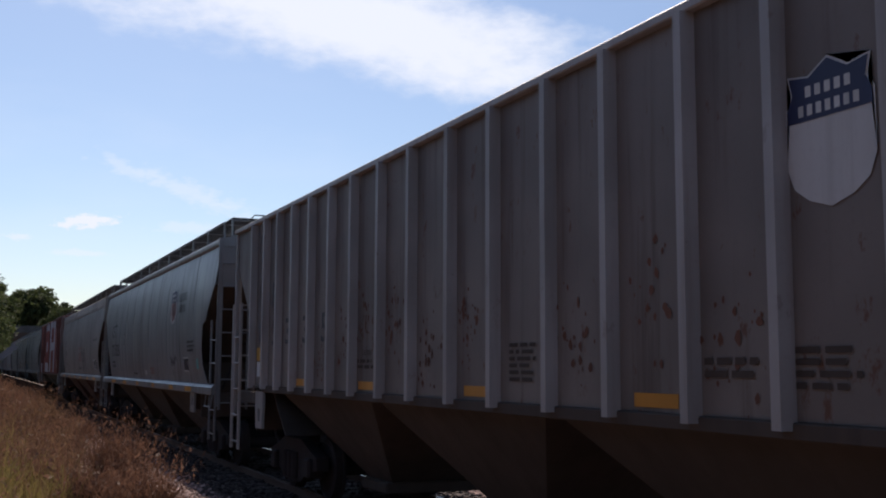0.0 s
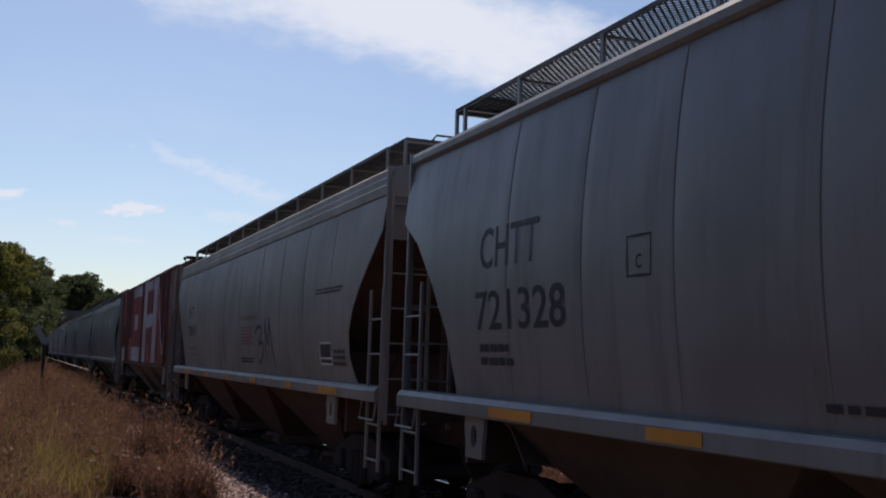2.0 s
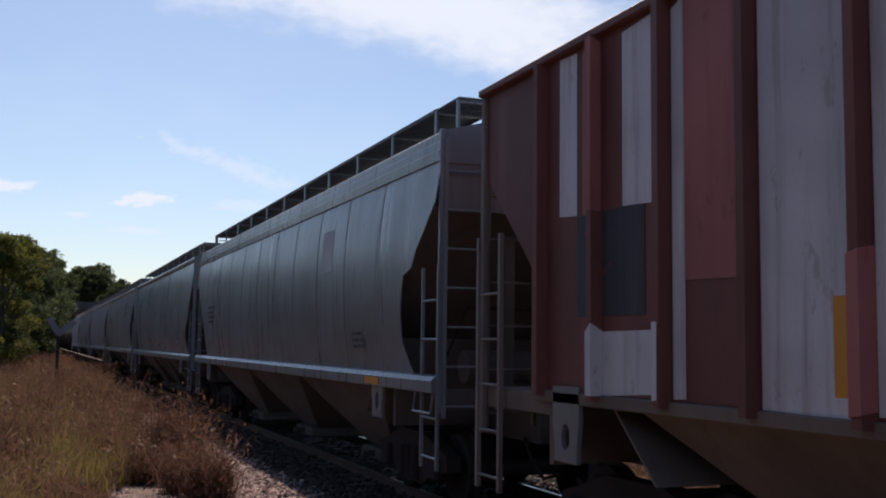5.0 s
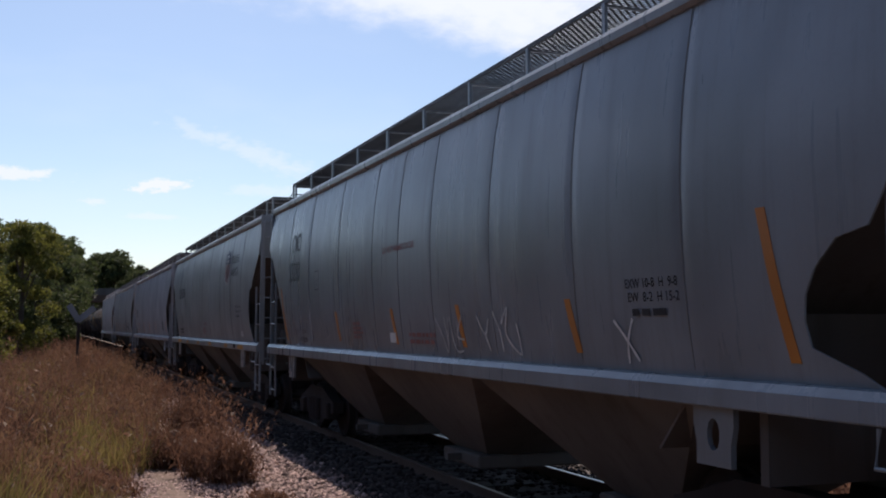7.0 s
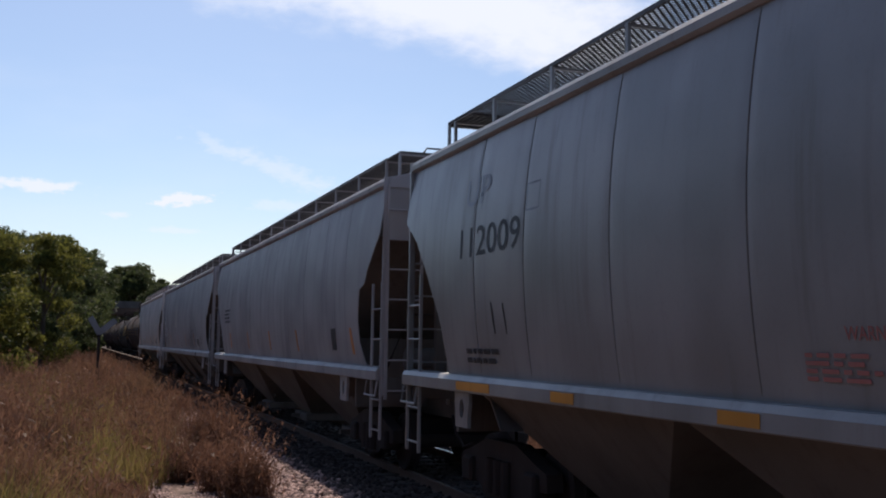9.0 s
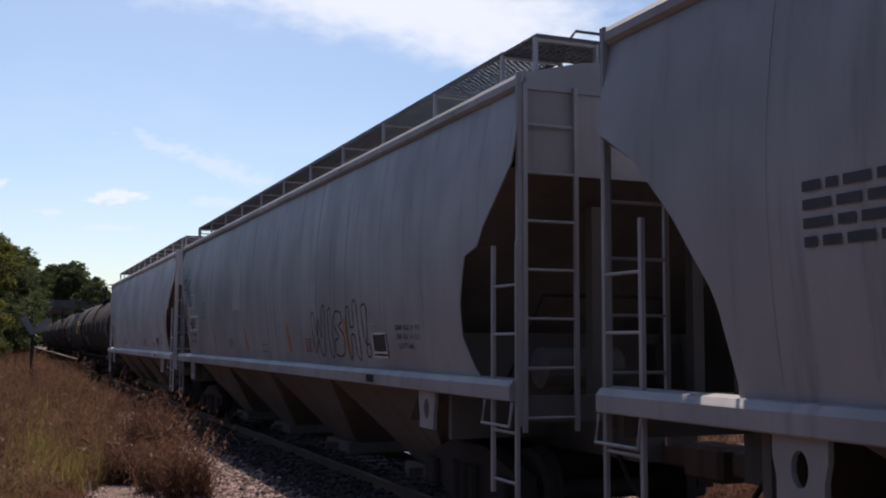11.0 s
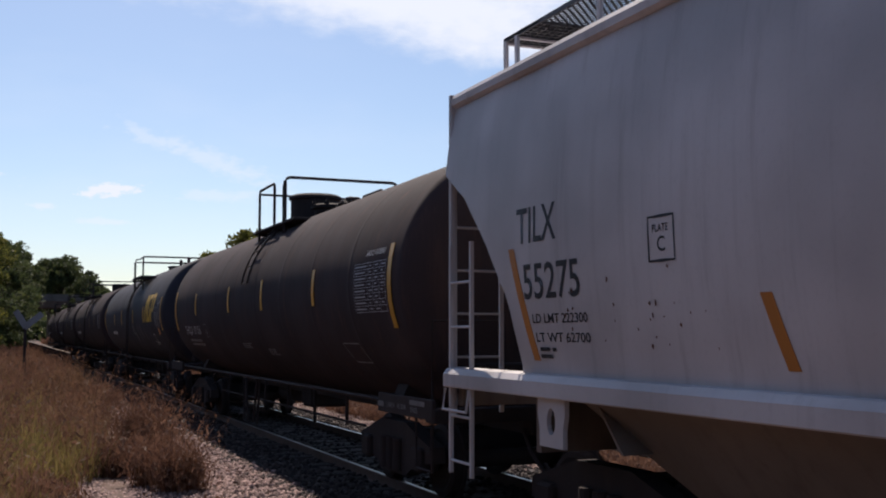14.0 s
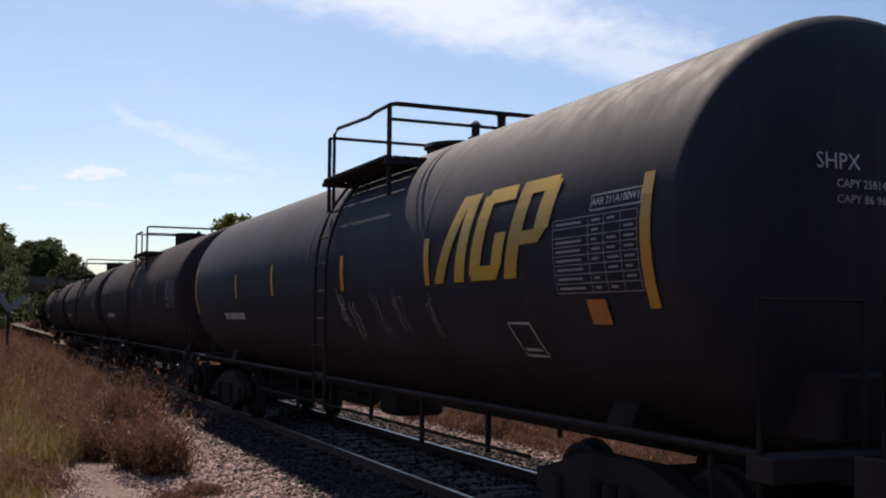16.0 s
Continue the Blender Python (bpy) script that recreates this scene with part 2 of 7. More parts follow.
BARK = paint("bark", (0.075, 0.06, 0.045), rough=0.9, streak=0.5, bump=0.5)


# ---- building helpers ----
def empty(name):
    ob = new(name)
    ob.empty_display_size = 0.5
    return ob


def link(name, data, parent=None, label=""):
    ob = new(name, data)
    if parent is not None:
        ob.parent = parent
    if label:
        ob["label"] = label
    return ob


def part(name, bm, mat, parent=None, label="", smooth=False):
    me = bpy.data.meshes.new(name)
    bmesh.ops.recalc_face_normals(bm, faces=bm.faces)
    if smooth:
        for f in bm.faces:
            f.smooth = True
    bm.to_mesh(me)
    bm.free()
    me.materials.append(mat)
    return link(name, me, parent, label)


def raw(name, verts, faces, mat, parent=None, label=""):
    me = bpy.data.meshes.new(name)
    me.from_pydata([tuple(v) for v in verts], [], [tuple(f) for f in faces])
    me.materials.append(mat)
    return link(name, me, parent, label)


def bulk(name, verts, size, mat, parent=None, label="", fan=None):
    """A mesh of many alike pieces. verts: array pieces x size x 3; fan: the faces of one piece, all triangles or all quads."""
    k = len(verts)
    fan = np.array(fan)
    faces = (np.arange(k)[:, None, None] * size + fan[None]).reshape(-1, fan.shape[1])
    me = bpy.data.meshes.new(name)
    me.vertices.add(k * size)
    me.vertices.foreach_set("co", verts.reshape(-1).astype(np.float32))
    me.loops.add(faces.size)
    me.loops.foreach_set("vertex_index", faces.reshape(-1).astype(np.int32))
    me.polygons.add(len(faces))
    me.polygons.foreach_set("loop_start", (np.arange(len(faces)) * fan.shape[1]).astype(np.int32))
    me.update(calc_edges=True)
    me.validate()
    me.materials.append(mat)
    return link(name, me, parent, label)


def box(bm, x0, x1, y0, y1, z0, z1, bevel=0.0):
    vs = [bm.verts.new((x, y, z)) for x in (x0, x1) for y in (y0, y1) for z in (z0, z1)]
    fs = [bm.faces.new([vs[i] for i in f]) for f in ((0, 1, 3, 2), (4, 6, 7, 5), (0, 4, 5, 1), (2, 3, 7, 6), (0, 2, 6, 4), (1, 5, 7, 3))]
    if bevel:
        es = list({e for f in fs for e in f.edges})
        bmesh.ops.bevel(bm, geom=es, offset=bevel, segments=1, affect="EDGES")


def solid(bm, low, high):
    """A solid between two rings of equal length."""
    a, b = [bm.verts.new(p) for p in low], [bm.verts.new(p) for p in high]
    k = len(a)
    for i in range(k):
        bm.faces.new((a[i], a[(i + 1) % k], b[(i + 1) % k], b[i]))
    bm.faces.new(a[::-1])
    bm.faces.new(b)


def tube(bm, pts, r, seg=8):
    pts = [Vector(p) for p in pts]
    rings = []
    for i, p in enumerate(pts):
        d = (pts[min(i + 1, len(pts) - 1)] - pts[max(i - 1, 0)]).normalized()
        side = d.cross(Vector((0, 0, 1)) if abs(d.z) < 0.9 else Vector((1, 0, 0))).normalized()
        up = side.cross(d)
        rings.append([bm.verts.new(p + r * (math.cos(a) * side + math.sin(a) * up)) for a in [2 * math.pi * k / seg for k in range(seg)]])
    for a, b in zip(rings, rings[1:]):
        for k in range(seg):
            bm.faces.new((a[k], a[(k + 1) % seg], b[(k + 1) % seg], b[k]))
    bm.faces.new(rings[0][::-1])
    bm.faces.new(rings[-1])


def turned(bm, prof, axis="x", seg=24, at=(0, 0, 0)):
    """A profile of (along, radius) turned about an axis."""
    rings = []
    for a, r in prof:
        ring = []
        for k in range(seg):
            c, s = r * math.cos(2 * math.pi * k / seg), r * math.sin(2 * math.pi * k / seg)
            p = {"x": (a, c, s), "y": (c, a, s), "z": (c, s, a)}[axis]
            ring.append(bm.verts.new(Vector(p) + Vector(at)))
        rings.append(ring)
    for a, b in zip(rings, rings[1:]):
        for k in range(seg):
            bm.faces.new((a[k], a[(k + 1) % seg], b[(k + 1) % seg], b[k]))
    bm.faces.new(rings[0][::-1])
    bm.faces.new(rings[-1])


# ---- the track: straight past the bridge, then a wide curve far off ----
TRACK_X, BEND, RADIUS = 5.536, 290.0, 330.0


def on_track(s):
    if s <= BEND:
        return TRACK_X, s, 0.0
    a = (s - BEND) / RADIUS
    return TRACK_X + RADIUS * (1 - math.cos(a)), BEND + RADIUS * math.sin(a), -math.degrees(a)


def swept(bm, profile, stations, closed=True):
    """A profile of (across, up) along the track."""
    rings = []
    for s in stations:
        x, y, a = on_track(s)
        c, sn = math.cos(radians(a)), math.sin(radians(a))
        rings.append([bm.verts.new((x + u * c, y + u * sn, z)) for u, z in profile])
    k = len(profile)
    for a, b in zip(rings, rings[1:]):
        for i in range(k if closed else k - 1):
            bm.faces.new((a[i], a[(i + 1) % k], b[(i + 1) % k], b[i]))


STATIONS = [-320, -100, 0, 10, 30, 60, 90, 150, 220] + [290 + 10 * i for i in range(20)]


def structure():
    # ground sheet: gravelly verge beside the track, higher grassy bank where the camera stands
    xs = sorted(set([-2500, -600, -150, -60, -30] + [-20 + i for i in range(50)] + [32, 40, 60, 150, 600, 2500]))
    ys = sorted(set([-2500, -600, -200, -60, -20] + [-10 + 2 * i for i in range(50)] + [95, 110, 140, 180, 250, 600, 2500]))

    def height(x, y):
        bank = 0.32 * min(1, max(0, (1.6 - x) / 2.0))
        far = 0.25 * min(1, max(0, (x - 9.0) / 3.0))
        rough = 0.05 * noise.noise(Vector((x * 0.6, y * 0.6, 0))) if abs(x) < 40 and abs(y) < 120 else 0
        return -0.34 + bank + far + rough
    verts = [(x, y, height(x, y)) for y in ys for x in xs]
    w = len(xs)
    faces = [(j * w + i, j * w + i + 1, (j + 1) * w + i + 1, (j + 1) * w + i) for j in range(len(ys) - 1) for i in range(w - 1)]
    tagged(raw("ground", verts, faces, SOIL), "dry brown soil and gravel beside a railway", "ground", kind="structure")

    bm = bmesh.new()
    swept(bm, [(-3.0, -0.42), (-1.85, -0.14), (1.85, -0.14), (3.0, -0.42)], STATIONS)
    tagged(part("ballast_bed", bm, BALLAST), "pinkish grey crushed stone bed under the rails", "ballast", kind="structure")

    rail = [(-0.07, -0.172), (0.07, -0.172), (0.07, -0.155), (0.012, -0.13), (0.010, -0.045), (0.036, -0.035), (0.036, -0.006),
            (0.028, 0.0), (-0.028, 0.0), (-0.036, -0.006), (-0.036, -0.035), (-0.010, -0.045), (-0.012, -0.13), (-0.07, -0.155)]
    for side in (-0.755, 0.755):
        bm = bmesh.new()
        swept(bm, [(u + side, z) for u, z in rail], STATIONS)
        body = tagged(part("rail", bm, RUSTSTEEL), "rusty steel rail with a polished running surface", "rail", "rails of the track", "structure")
        bm = bmesh.new()
        swept(bm, [(side - 0.026, 0.0015), (side + 0.026, 0.0015), (side + 0.026, -0.001), (side - 0.026, -0.001)], STATIONS)
        part("running_surface", bm, STEEL, body, "polished steel top of the rail")
    return height


ground_height = structure()


# ---- rolling stock ----
def wheelset_mesh():
    bm = bmesh.new()
    turned(bm, [(-1.05, 0.07), (-0.83, 0.075), (-0.83, 0.16), (-0.825, 0.32), (-0.84, 0.36), (-0.82, 0.415), (-0.72, 0.42), (-0.71, 0.45),
                (-0.68, 0.45), (-0.68, 0.36), (-0.72, 0.32), (-0.72, 0.15), (-0.66, 0.10), (0.66, 0.10), (0.72, 0.15), (0.72, 0.32), (0.68, 0.36),
                (0.68, 0.45), (0.71, 0.45), (0.72, 0.42), (0.82, 0.415), (0.84, 0.36), (0.825, 0.32), (0.83, 0.16), (0.83, 0.075), (1.05, 0.07)], seg=28)
    for side in (-1, 1):
        for k in range(3):
            a = 2 * math.pi * k / 3
            turned(bm, [(side * 1.05, 0.016), (side * 1.075, 0.016)], seg=6, at=(0, 0.045 * math.cos(a), 0.045 * math.sin(a)))
    me = bpy.data.meshes.new("wheelset")
    bmesh.ops.recalc_face_normals(bm, faces=bm.faces)
    bm.to_mesh(me)
    bm.free()
    me.materials.append(GREASY)
    return me


def frame_mesh():
    """A cast side frame with its two pedestals and spring window."""
    bm = bmesh.new()
    outer = [(-1.22, 0.42), (-1.20, 0.60), (-0.95, 0.66), (-0.42, 0.82), (0.42, 0.82), (0.95, 0.66), (1.20, 0.60), (1.22, 0.42), (0.98, 0.40),
             (0.62, 0.30), (0.42, 0.20), (-0.42, 0.20), (-0.62, 0.30), (-0.98, 0.40)]
    solid(bm, [(-0.09, y, z) for y, z in outer], [(0.09, y, z) for y, z in outer])
    for y in (-0.22, 0, 0.22):
        turned(bm, [(0.24, 0.075), (0.62, 0.075)], "z", 10, (-0.10, y, 0))
    for y in (-0.89, 0.89):
        box(bm, -0.16, 0.10, y - 0.14, y + 0.14, 0.30, 0.58, 0.03)
    me = bpy.data.meshes.new("side_frame")
    bmesh.ops.recalc_face_normals(bm, faces=bm.faces)
    bm.to_mesh(me)
    bm.free()
    me.materials.append(GREASY)
    return me


def bolster_mesh():
    bm = bmesh.new()
    box(bm, -1.0, 1.0, -0.20, 0.20, 0.42, 0.72, 0.03)
    turned(bm, [(0.72, 0.22), (0.80, 0.22)], "z", 16)
    for y in (-0.48, 0.48):
        box(bm, -0.95, 0.95, y - 0.05, y + 0.05, 0.32, 0.42)
    me = bpy.data.meshes.new("bolster")
    bmesh.ops.recalc_face_normals(bm, faces=bm.faces)
    bm.to_mesh(me)
    bm.free()
    me.materials.append(GREASY)
    return me


WHEELSET, SIDE_FRAME, BOLSTER = wheelset_mesh(), frame_mesh(), bolster_mesh()
ROLLING = []


def truck(car, y):
    t = link("truck", BOLSTER, car, "greasy black cast steel truck")
    t.matrix_basis = pose(0, y, 0)
    for side in (-1, 1):
        f = link("side_frame", SIDE_FRAME, t)
        f.matrix_basis = pose(side * 0.99, 0, 0, 0, 0, 0 if side < 0 else 180)
    for k in (-0.89, 0.89):
        w = link("wheelset", WHEELSET, t)
        w.matrix_basis = pose(0, k, 0.42)
        ROLLING.append((w, k))
    return t


def coupler(car, y, way):
    bm = bmesh.new()
    box(bm, -0.08, 0.08, min(y, y + way * 0.75), max(y, y + way * 0.75), 0.78, 0.98, 0.02)
    k = y + way * 0.75
    box(bm, -0.19, 0.15, min(k, k + way * 0.26), max(k, k + way * 0.26), 0.72, 1.02, 0.04)
    part("coupler", bm, RUSTSTEEL, car, "rusty knuckle coupler")
    bm = bmesh.new()
    tube(bm, [(-0.35, y, 0.85), (-0.36, y + way * 0.2, 0.62), (-0.34, y + way * 0.45, 0.45), (-0.28, y + way * 0.7, 0.52)], 0.022)
    part("air_hose", bm, GREASY, car)


def ladder(car, x, y, z0, z1, width, mat, along=True, gap=0.42, sides=(0.016, 0.04)):
    """Two stiles with round rungs, along the car's side (or across its end)."""
    bm = bmesh.new()
    h = sides[1] / 2
    for e in (0, width):
        if along:
            box(bm, x - sides[0], x + sides[0], y + e - h, y + e + h, z0, z1)
        else:
            box(bm, x + e - h, x + e + h, y - sides[0], y + sides[0], z0, z1)
    ob = part("ladder", bm, mat, car)
    k = int((z1 - z0) / gap)
    bm = bmesh.new()
    a, b = ((0, 0, 0), (0, width, 0)) if along else ((0, 0, 0), (width, 0, 0))
    tube(bm, [a, b], 0.014, 6)
    me = bpy.data.meshes.new("rung")
    bmesh.ops.recalc_face_normals(bm, faces=bm.faces)
    bm.to_mesh(me)
    bm.free()
    me.materials.append(mat)
    for i in range(k):
        r = link("rung", me, ob)
        r.matrix_basis = pose(x, y, z0 + 0.12 + i * gap)
    return ob


def plate_with_hole(car, x, y, z0, z1, mat, width=0.44):
    """Jacking plate below the side sill: tapered, with a round tow hole."""
    bm = bmesh.new()
    t, zc, r, seg = 0.02, z0 + 0.20, 0.07, 12
    outer = []
    for k in range(seg):
        a = 2 * math.pi * k / seg + math.pi / seg
        c, s = math.cos(a), math.sin(a)
        k2 = 1 / max(abs(c), abs(s))
        py = c * k2 * width / 2
        pz = zc + (s * k2) * ((z1 - zc) if s > 0 else (zc - z0))
        if pz < zc:
            py *= 0.86
        outer.append((py, pz))
    inner = [(r * math.cos(2 * math.pi * k / seg + math.pi / seg), zc + 1.5 * r * math.sin(2 * math.pi * k / seg + math.pi / seg)) for k in range(seg)]
    rings = [[bm.verts.new((x + dx, y + p, z)) for p, z in ring] for dx in (-t, t) for ring in (outer, inner)]
    for k in range(seg):
        j = (k + 1) % seg
        bm.faces.new((rings[0][k], rings[0][j], rings[1][j], rings[1][k]))
        bm.faces.new((rings[2][k], rings[3][k], rings[3][j], rings[2][j]))
        bm.faces.new((rings[0][k], rings[2][k], rings[2][j], rings[0][j]))
        bm.faces.new((rings[1][k], rings[1][j], rings[3][j], rings[3][k]))
    part("jacking_plate", bm, mat, car)


def grating(car, x0, x1, y0, y1, z, posts, base, mat, pitch=0.075):
    """Open steel walkway on the roof: edge flats, bearing bars and cross strips, on short posts."""
    bm = bmesh.new()
    for x in (x0, x1):
        box(bm, x - 0.010, x + 0.010, y0, y1, z - 0.04, z)
    board = part("running_board", bm, GALV, car, "open steel grating walkway on the roof")
    lo, hi = min(x0, x1) + 0.01, max(x0, x1) - 0.01
    # slanting strands crossing each other: diamond openings
    run, strands = 8 * pitch, []
    for i in range(-8, int((y1 - y0) / pitch) + 1):
        for flip in (False, True):
            ya = y0 + i * pitch
            f0, f1 = max(0.0, (y0 - ya) / run), min(1.0, (y1 - ya) / run)
            if f1 > f0:
                pa, pb = lo + (hi - lo) * f0, lo + (hi - lo) * f1
                if flip:
                    pa, pb = lo + hi - pa, lo + hi - pb
                strands.append((pa, ya + run * f0, pb, ya + run * f1))
    q = np.array(strands)
    v = np.stack([np.stack([q[:, i], q[:, j] + d, np.full(len(q), h)], 1) for h in (z - 0.015, z - 0.007) for i, j, d in ((0, 1, -0.013), (2, 3, -0.013), (2, 3, 0.013), (0, 1, 0.013))], 1)
    mesh = bulk("grating_mesh", v, 8, GALV, board, fan=[(0, 3, 2, 1), (4, 5, 6, 7), (0, 1, 5, 4), (1, 2, 6, 5), (2, 3, 7, 6), (3, 0, 4, 7)])
    tagged(mesh, "perforated steel treads", kind="stuff")
    for y in posts:
        bm = bmesh.new()
        for x in (x0, x1):
            box(bm, x - 0.015, x + 0.015, y - 0.025, y + 0.025, base(x) - 0.02, z - 0.03)
        box(bm, min(x0, x1), max(x0, x1), y - 0.02, y + 0.02, z - 0.062, z - 0.042)
        part("bracket", bm, mat, board)


class Side:
    """Writes and paints on the near side of a car. along: metres from the car's far end towards the near one; surf(z): how far out the side lies."""

    def __init__(self, car, length, surf, bow=None):
        self.car, self.half, self.surf, self.bow = car, length / 2, surf, bow

    def at(self, a, z, lift):
        wave = self.bow(self.half - a, z) if self.bow else 0.0
        return (-(self.surf(z) + wave + lift), self.half - a, z)

    def panel(self, name, mat, a0, a1, z0, z1, lift=0.005, label="", lean=0.0):
        bm = bmesh.new()
        k = max(1, int((z1 - z0) / 0.15))
        rows = []
        for i in range(k + 1):
            z = z0 + (z1 - z0) * i / k
            s = lean * (z1 - z)
            rows.append([bm.verts.new(self.at(a0 + s, z, lift)), bm.verts.new(self.at(a1 + s, z, lift)),
                         bm.verts.new(self.at(a1 + s, z, lift - 0.004)), bm.verts.new(self.at(a0 + s, z, lift - 0.004))])
        for p, q in zip(rows, rows[1:]):
            for j in range(4):
                bm.faces.new((p[j], p[(j + 1) % 4], q[(j + 1) % 4], q[j]))
        bm.faces.new(rows[0][::-1])
        bm.faces.new(rows[-1])
        return part(name, bm, mat, self.car, label)

    def shape(self, name, mat, pts, lift=0.004, label="", join=None):
        """A filled outline of (along, up)."""
        bm = join or bmesh.new()
        vs = [bm.verts.new(self.at(a, z, lift)) for a, z in pts]
        f = bm.faces.new(vs)
        bmesh.ops.triangulate(bm, faces=[f])
        return None if join else part(name, bm, mat, self.car, label)

    def strokes(self, name, mat, lines, width, lift=0.004, label="", curly=False):
        """Brushed or sprayed lines, each a run of (along, up); curly ones are rounded through their points."""
        if curly:
            rounded = []
            for run in lines:
                q = [run[0]] + list(run) + [run[-1]]
                pts = []
                for a, b, c, d in zip(q, q[1:], q[2:], q[3:]):
                    for k in range(5):
                        t = k / 5
                        pts.append(tuple(0.5 * (2 * b[i] + (c[i] - a[i]) * t + (2 * a[i] - 5 * b[i] + 4 * c[i] - d[i]) * t * t
                                                + (3 * b[i] - a[i] - 3 * c[i] + d[i]) * t ** 3) for i in (0, 1)))
                rounded.append(pts + [run[-1]])
            lines = rounded
        bm = bmesh.new()
        for n, run in enumerate(lines):
            fine = [run[0]]
            for (a0, z0), (a1, z1) in zip(run, run[1:]):
                k = max(1, int(math.hypot(a1 - a0, z1 - z0) / 0.12))
                fine += [(a0 + (a1 - a0) * i / k, z0 + (z1 - z0) * i / k) for i in range(1, k + 1)]
            last = None
            for i, (a, z) in enumerate(fine):
                p, q = fine[max(0, i - 1)], fine[min(len(fine) - 1, i + 1)]
                if i in (0, len(fine) - 1) and fine[0] == fine[-1] and len(fine) > 3:
                    p, q = fine[-2], fine[1]
                d = math.hypot(q[0] - p[0], q[1] - p[1]) or 1
                w = width * (0.5 + 0.12 * math.sin(i * 1.7 + n)) * (1.0 if width > 0.02 else 0.9)
                na, nz = -(q[1] - p[1]) / d * w, (q[0] - p[0]) / d * w
                up = lift + 0.0006 * n + 0.0002 * (i % 3)
                pair = (bm.verts.new(self.at(a + na, z + nz, up)), bm.verts.new(self.at(a - na, z - nz, up)))
                if last:
                    bm.faces.new((last[0], pair[0], pair[1], last[1]))
                last = pair
        return part(name, bm, mat, self.car, label)

    def bars(self, a0, a1, z0, z1, rows, mat=None, seed=1, cells=1):
        """Small print that cannot be read, as bars."""
        rng = random.Random(seed)
        bm = bmesh.new()
        h = (z1 - z0) / rows
        for i in range(rows):
            z = z1 - (i + 0.5) * h
            a = a0
            end = a1 - rng.random() * 0.25 * (a1 - a0)
            while a < end:
                w = min((0.06 + 0.16 * rng.random()), end - a + 0.02)
                bm.faces.new([bm.verts.new(self.at(p, q, 0.009)) for p, q in ((a, z - h * 0.28), (a + w, z - h * 0.28), (a + w, z + h * 0.28), (a, z + h * 0.28))])
                a += w + 0.04
        return part("small_print", bm, mat or INK, self.car)

    def words(self, text, a0, z0, height, width, mat=None, lift=0.004, name="lettering", label=""):
        """Lettering whose first letter starts at a0 on the base line z0, fitted to height and width."""
        cu = bpy.data.curves.new("lettering", "FONT")
        cu.body, cu.resolution_u, cu.offset = text, 3, 0.010
        tmp = new("lettering", cu)
        dg = bpy.context.evaluated_depsgraph_get()
        me = bpy.data.meshes.new_from_object(tmp.evaluated_get(dg))
        bpy.data.objects.remove(tmp)
        bpy.data.curves.remove(cu)
        co = np.zeros(len(me.vertices) * 3)
        me.vertices.foreach_get("co", co)
        co = co.reshape(-1, 3)
        low, high = co.min(0), co.max(0)
        for v, c in zip(me.vertices, co):
            z = z0 + (c[1] - low[1]) / (high[1] - low[1]) * height
            v.co = self.at(a0 + (c[0] - low[0]) / (high[0] - low[0]) * width, z, lift)
        me.materials.clear()
        me.materials.append(mat or INK)
        return link(name, me, self.car, label)

    def chips(self, a0, a1, z0, z1, count, seed, mat, size=0.03):
        """Flaked paint showing what lies below, thinner away from the middle of the patch."""
        rng = random.Random(seed)
        bm = bmesh.new()
        for i in range(count):
            a = min(a1, max(a0, rng.gauss((a0 + a1) / 2, (a1 - a0) / 4)))
            z = min(z1, max(z0, rng.gauss((z0 + z1) / 2, (z1 - z0) / 4)))
            r = size * rng.random() ** 1.6 + 0.008
            pts = [(a + r * rng.uniform(0.5, 1.1) * math.cos(k * 1.05), z + r * 1.5 * rng.uniform(0.4, 1.1) * math.sin(k * 1.05)) for k in range(6)]
            bm.faces.new([bm.verts.new(self.at(p, q, 0.003 + 0.00015 * i)) for p, q in pts])
        return tagged(part("flaking", bm, mat, self.car), "flaked paint showing primer", kind="stuff")

    def frame_box(self, a0, a1, z0, z1, w=0.02, mat=None):
        return self.strokes("stencil_box", mat or INK, [[(a0, z0), (a1, z0), (a1, z1), (a0, z1), (a0, z0)]], w)

    def shield(self, a0, a1, z0, z1, striped=True):
        """Shield emblem without lettering: dark top band with pale bars, striped or plain lower field."""
        w, h = a1 - a0, z1 - z0

        def edge(k):
            return [(a0 + u * w, z0 + v * h) for u, v in k]
        full = [(0.0, 0.70), (0.07, 0.80), (0.03, 0.93), (0.27, 0.90), (0.5, 1.0), (0.73, 0.90), (0.97, 0.93), (0.93, 0.80), (1.0, 0.70),
                (1.0, 0.30), (0.92, 0.15), (0.75, 0.06), (0.5, 0.0), (0.25, 0.06), (0.08, 0.15), (0.0, 0.30)]
        ob = self.shape("shield_emblem", PALEINK, edge([((u - .5) * 1.05 + .5, (v - .5) * 1.04 + .5) for u, v in full]), 0.007, "faded shield emblem")
        made = [self.shape("emblem_field", NAVY, edge([(0.0, 0.60)] + full[0:9] + [(1.0, 0.60)]), 0.010)]
        for v, n, wide in ((0.635, 7, 0.76), (0.765, 5, 0.58)):
            for k in range(n):
                u, t = 0.5 + wide * ((k + 0.2) / n - 0.5), wide * 0.60 / n
                made.append(self.shape("emblem_bar", PALEINK, edge([(u, v), (u + t, v), (u + t, v + 0.078), (u, v + 0.078)]), 0.012))
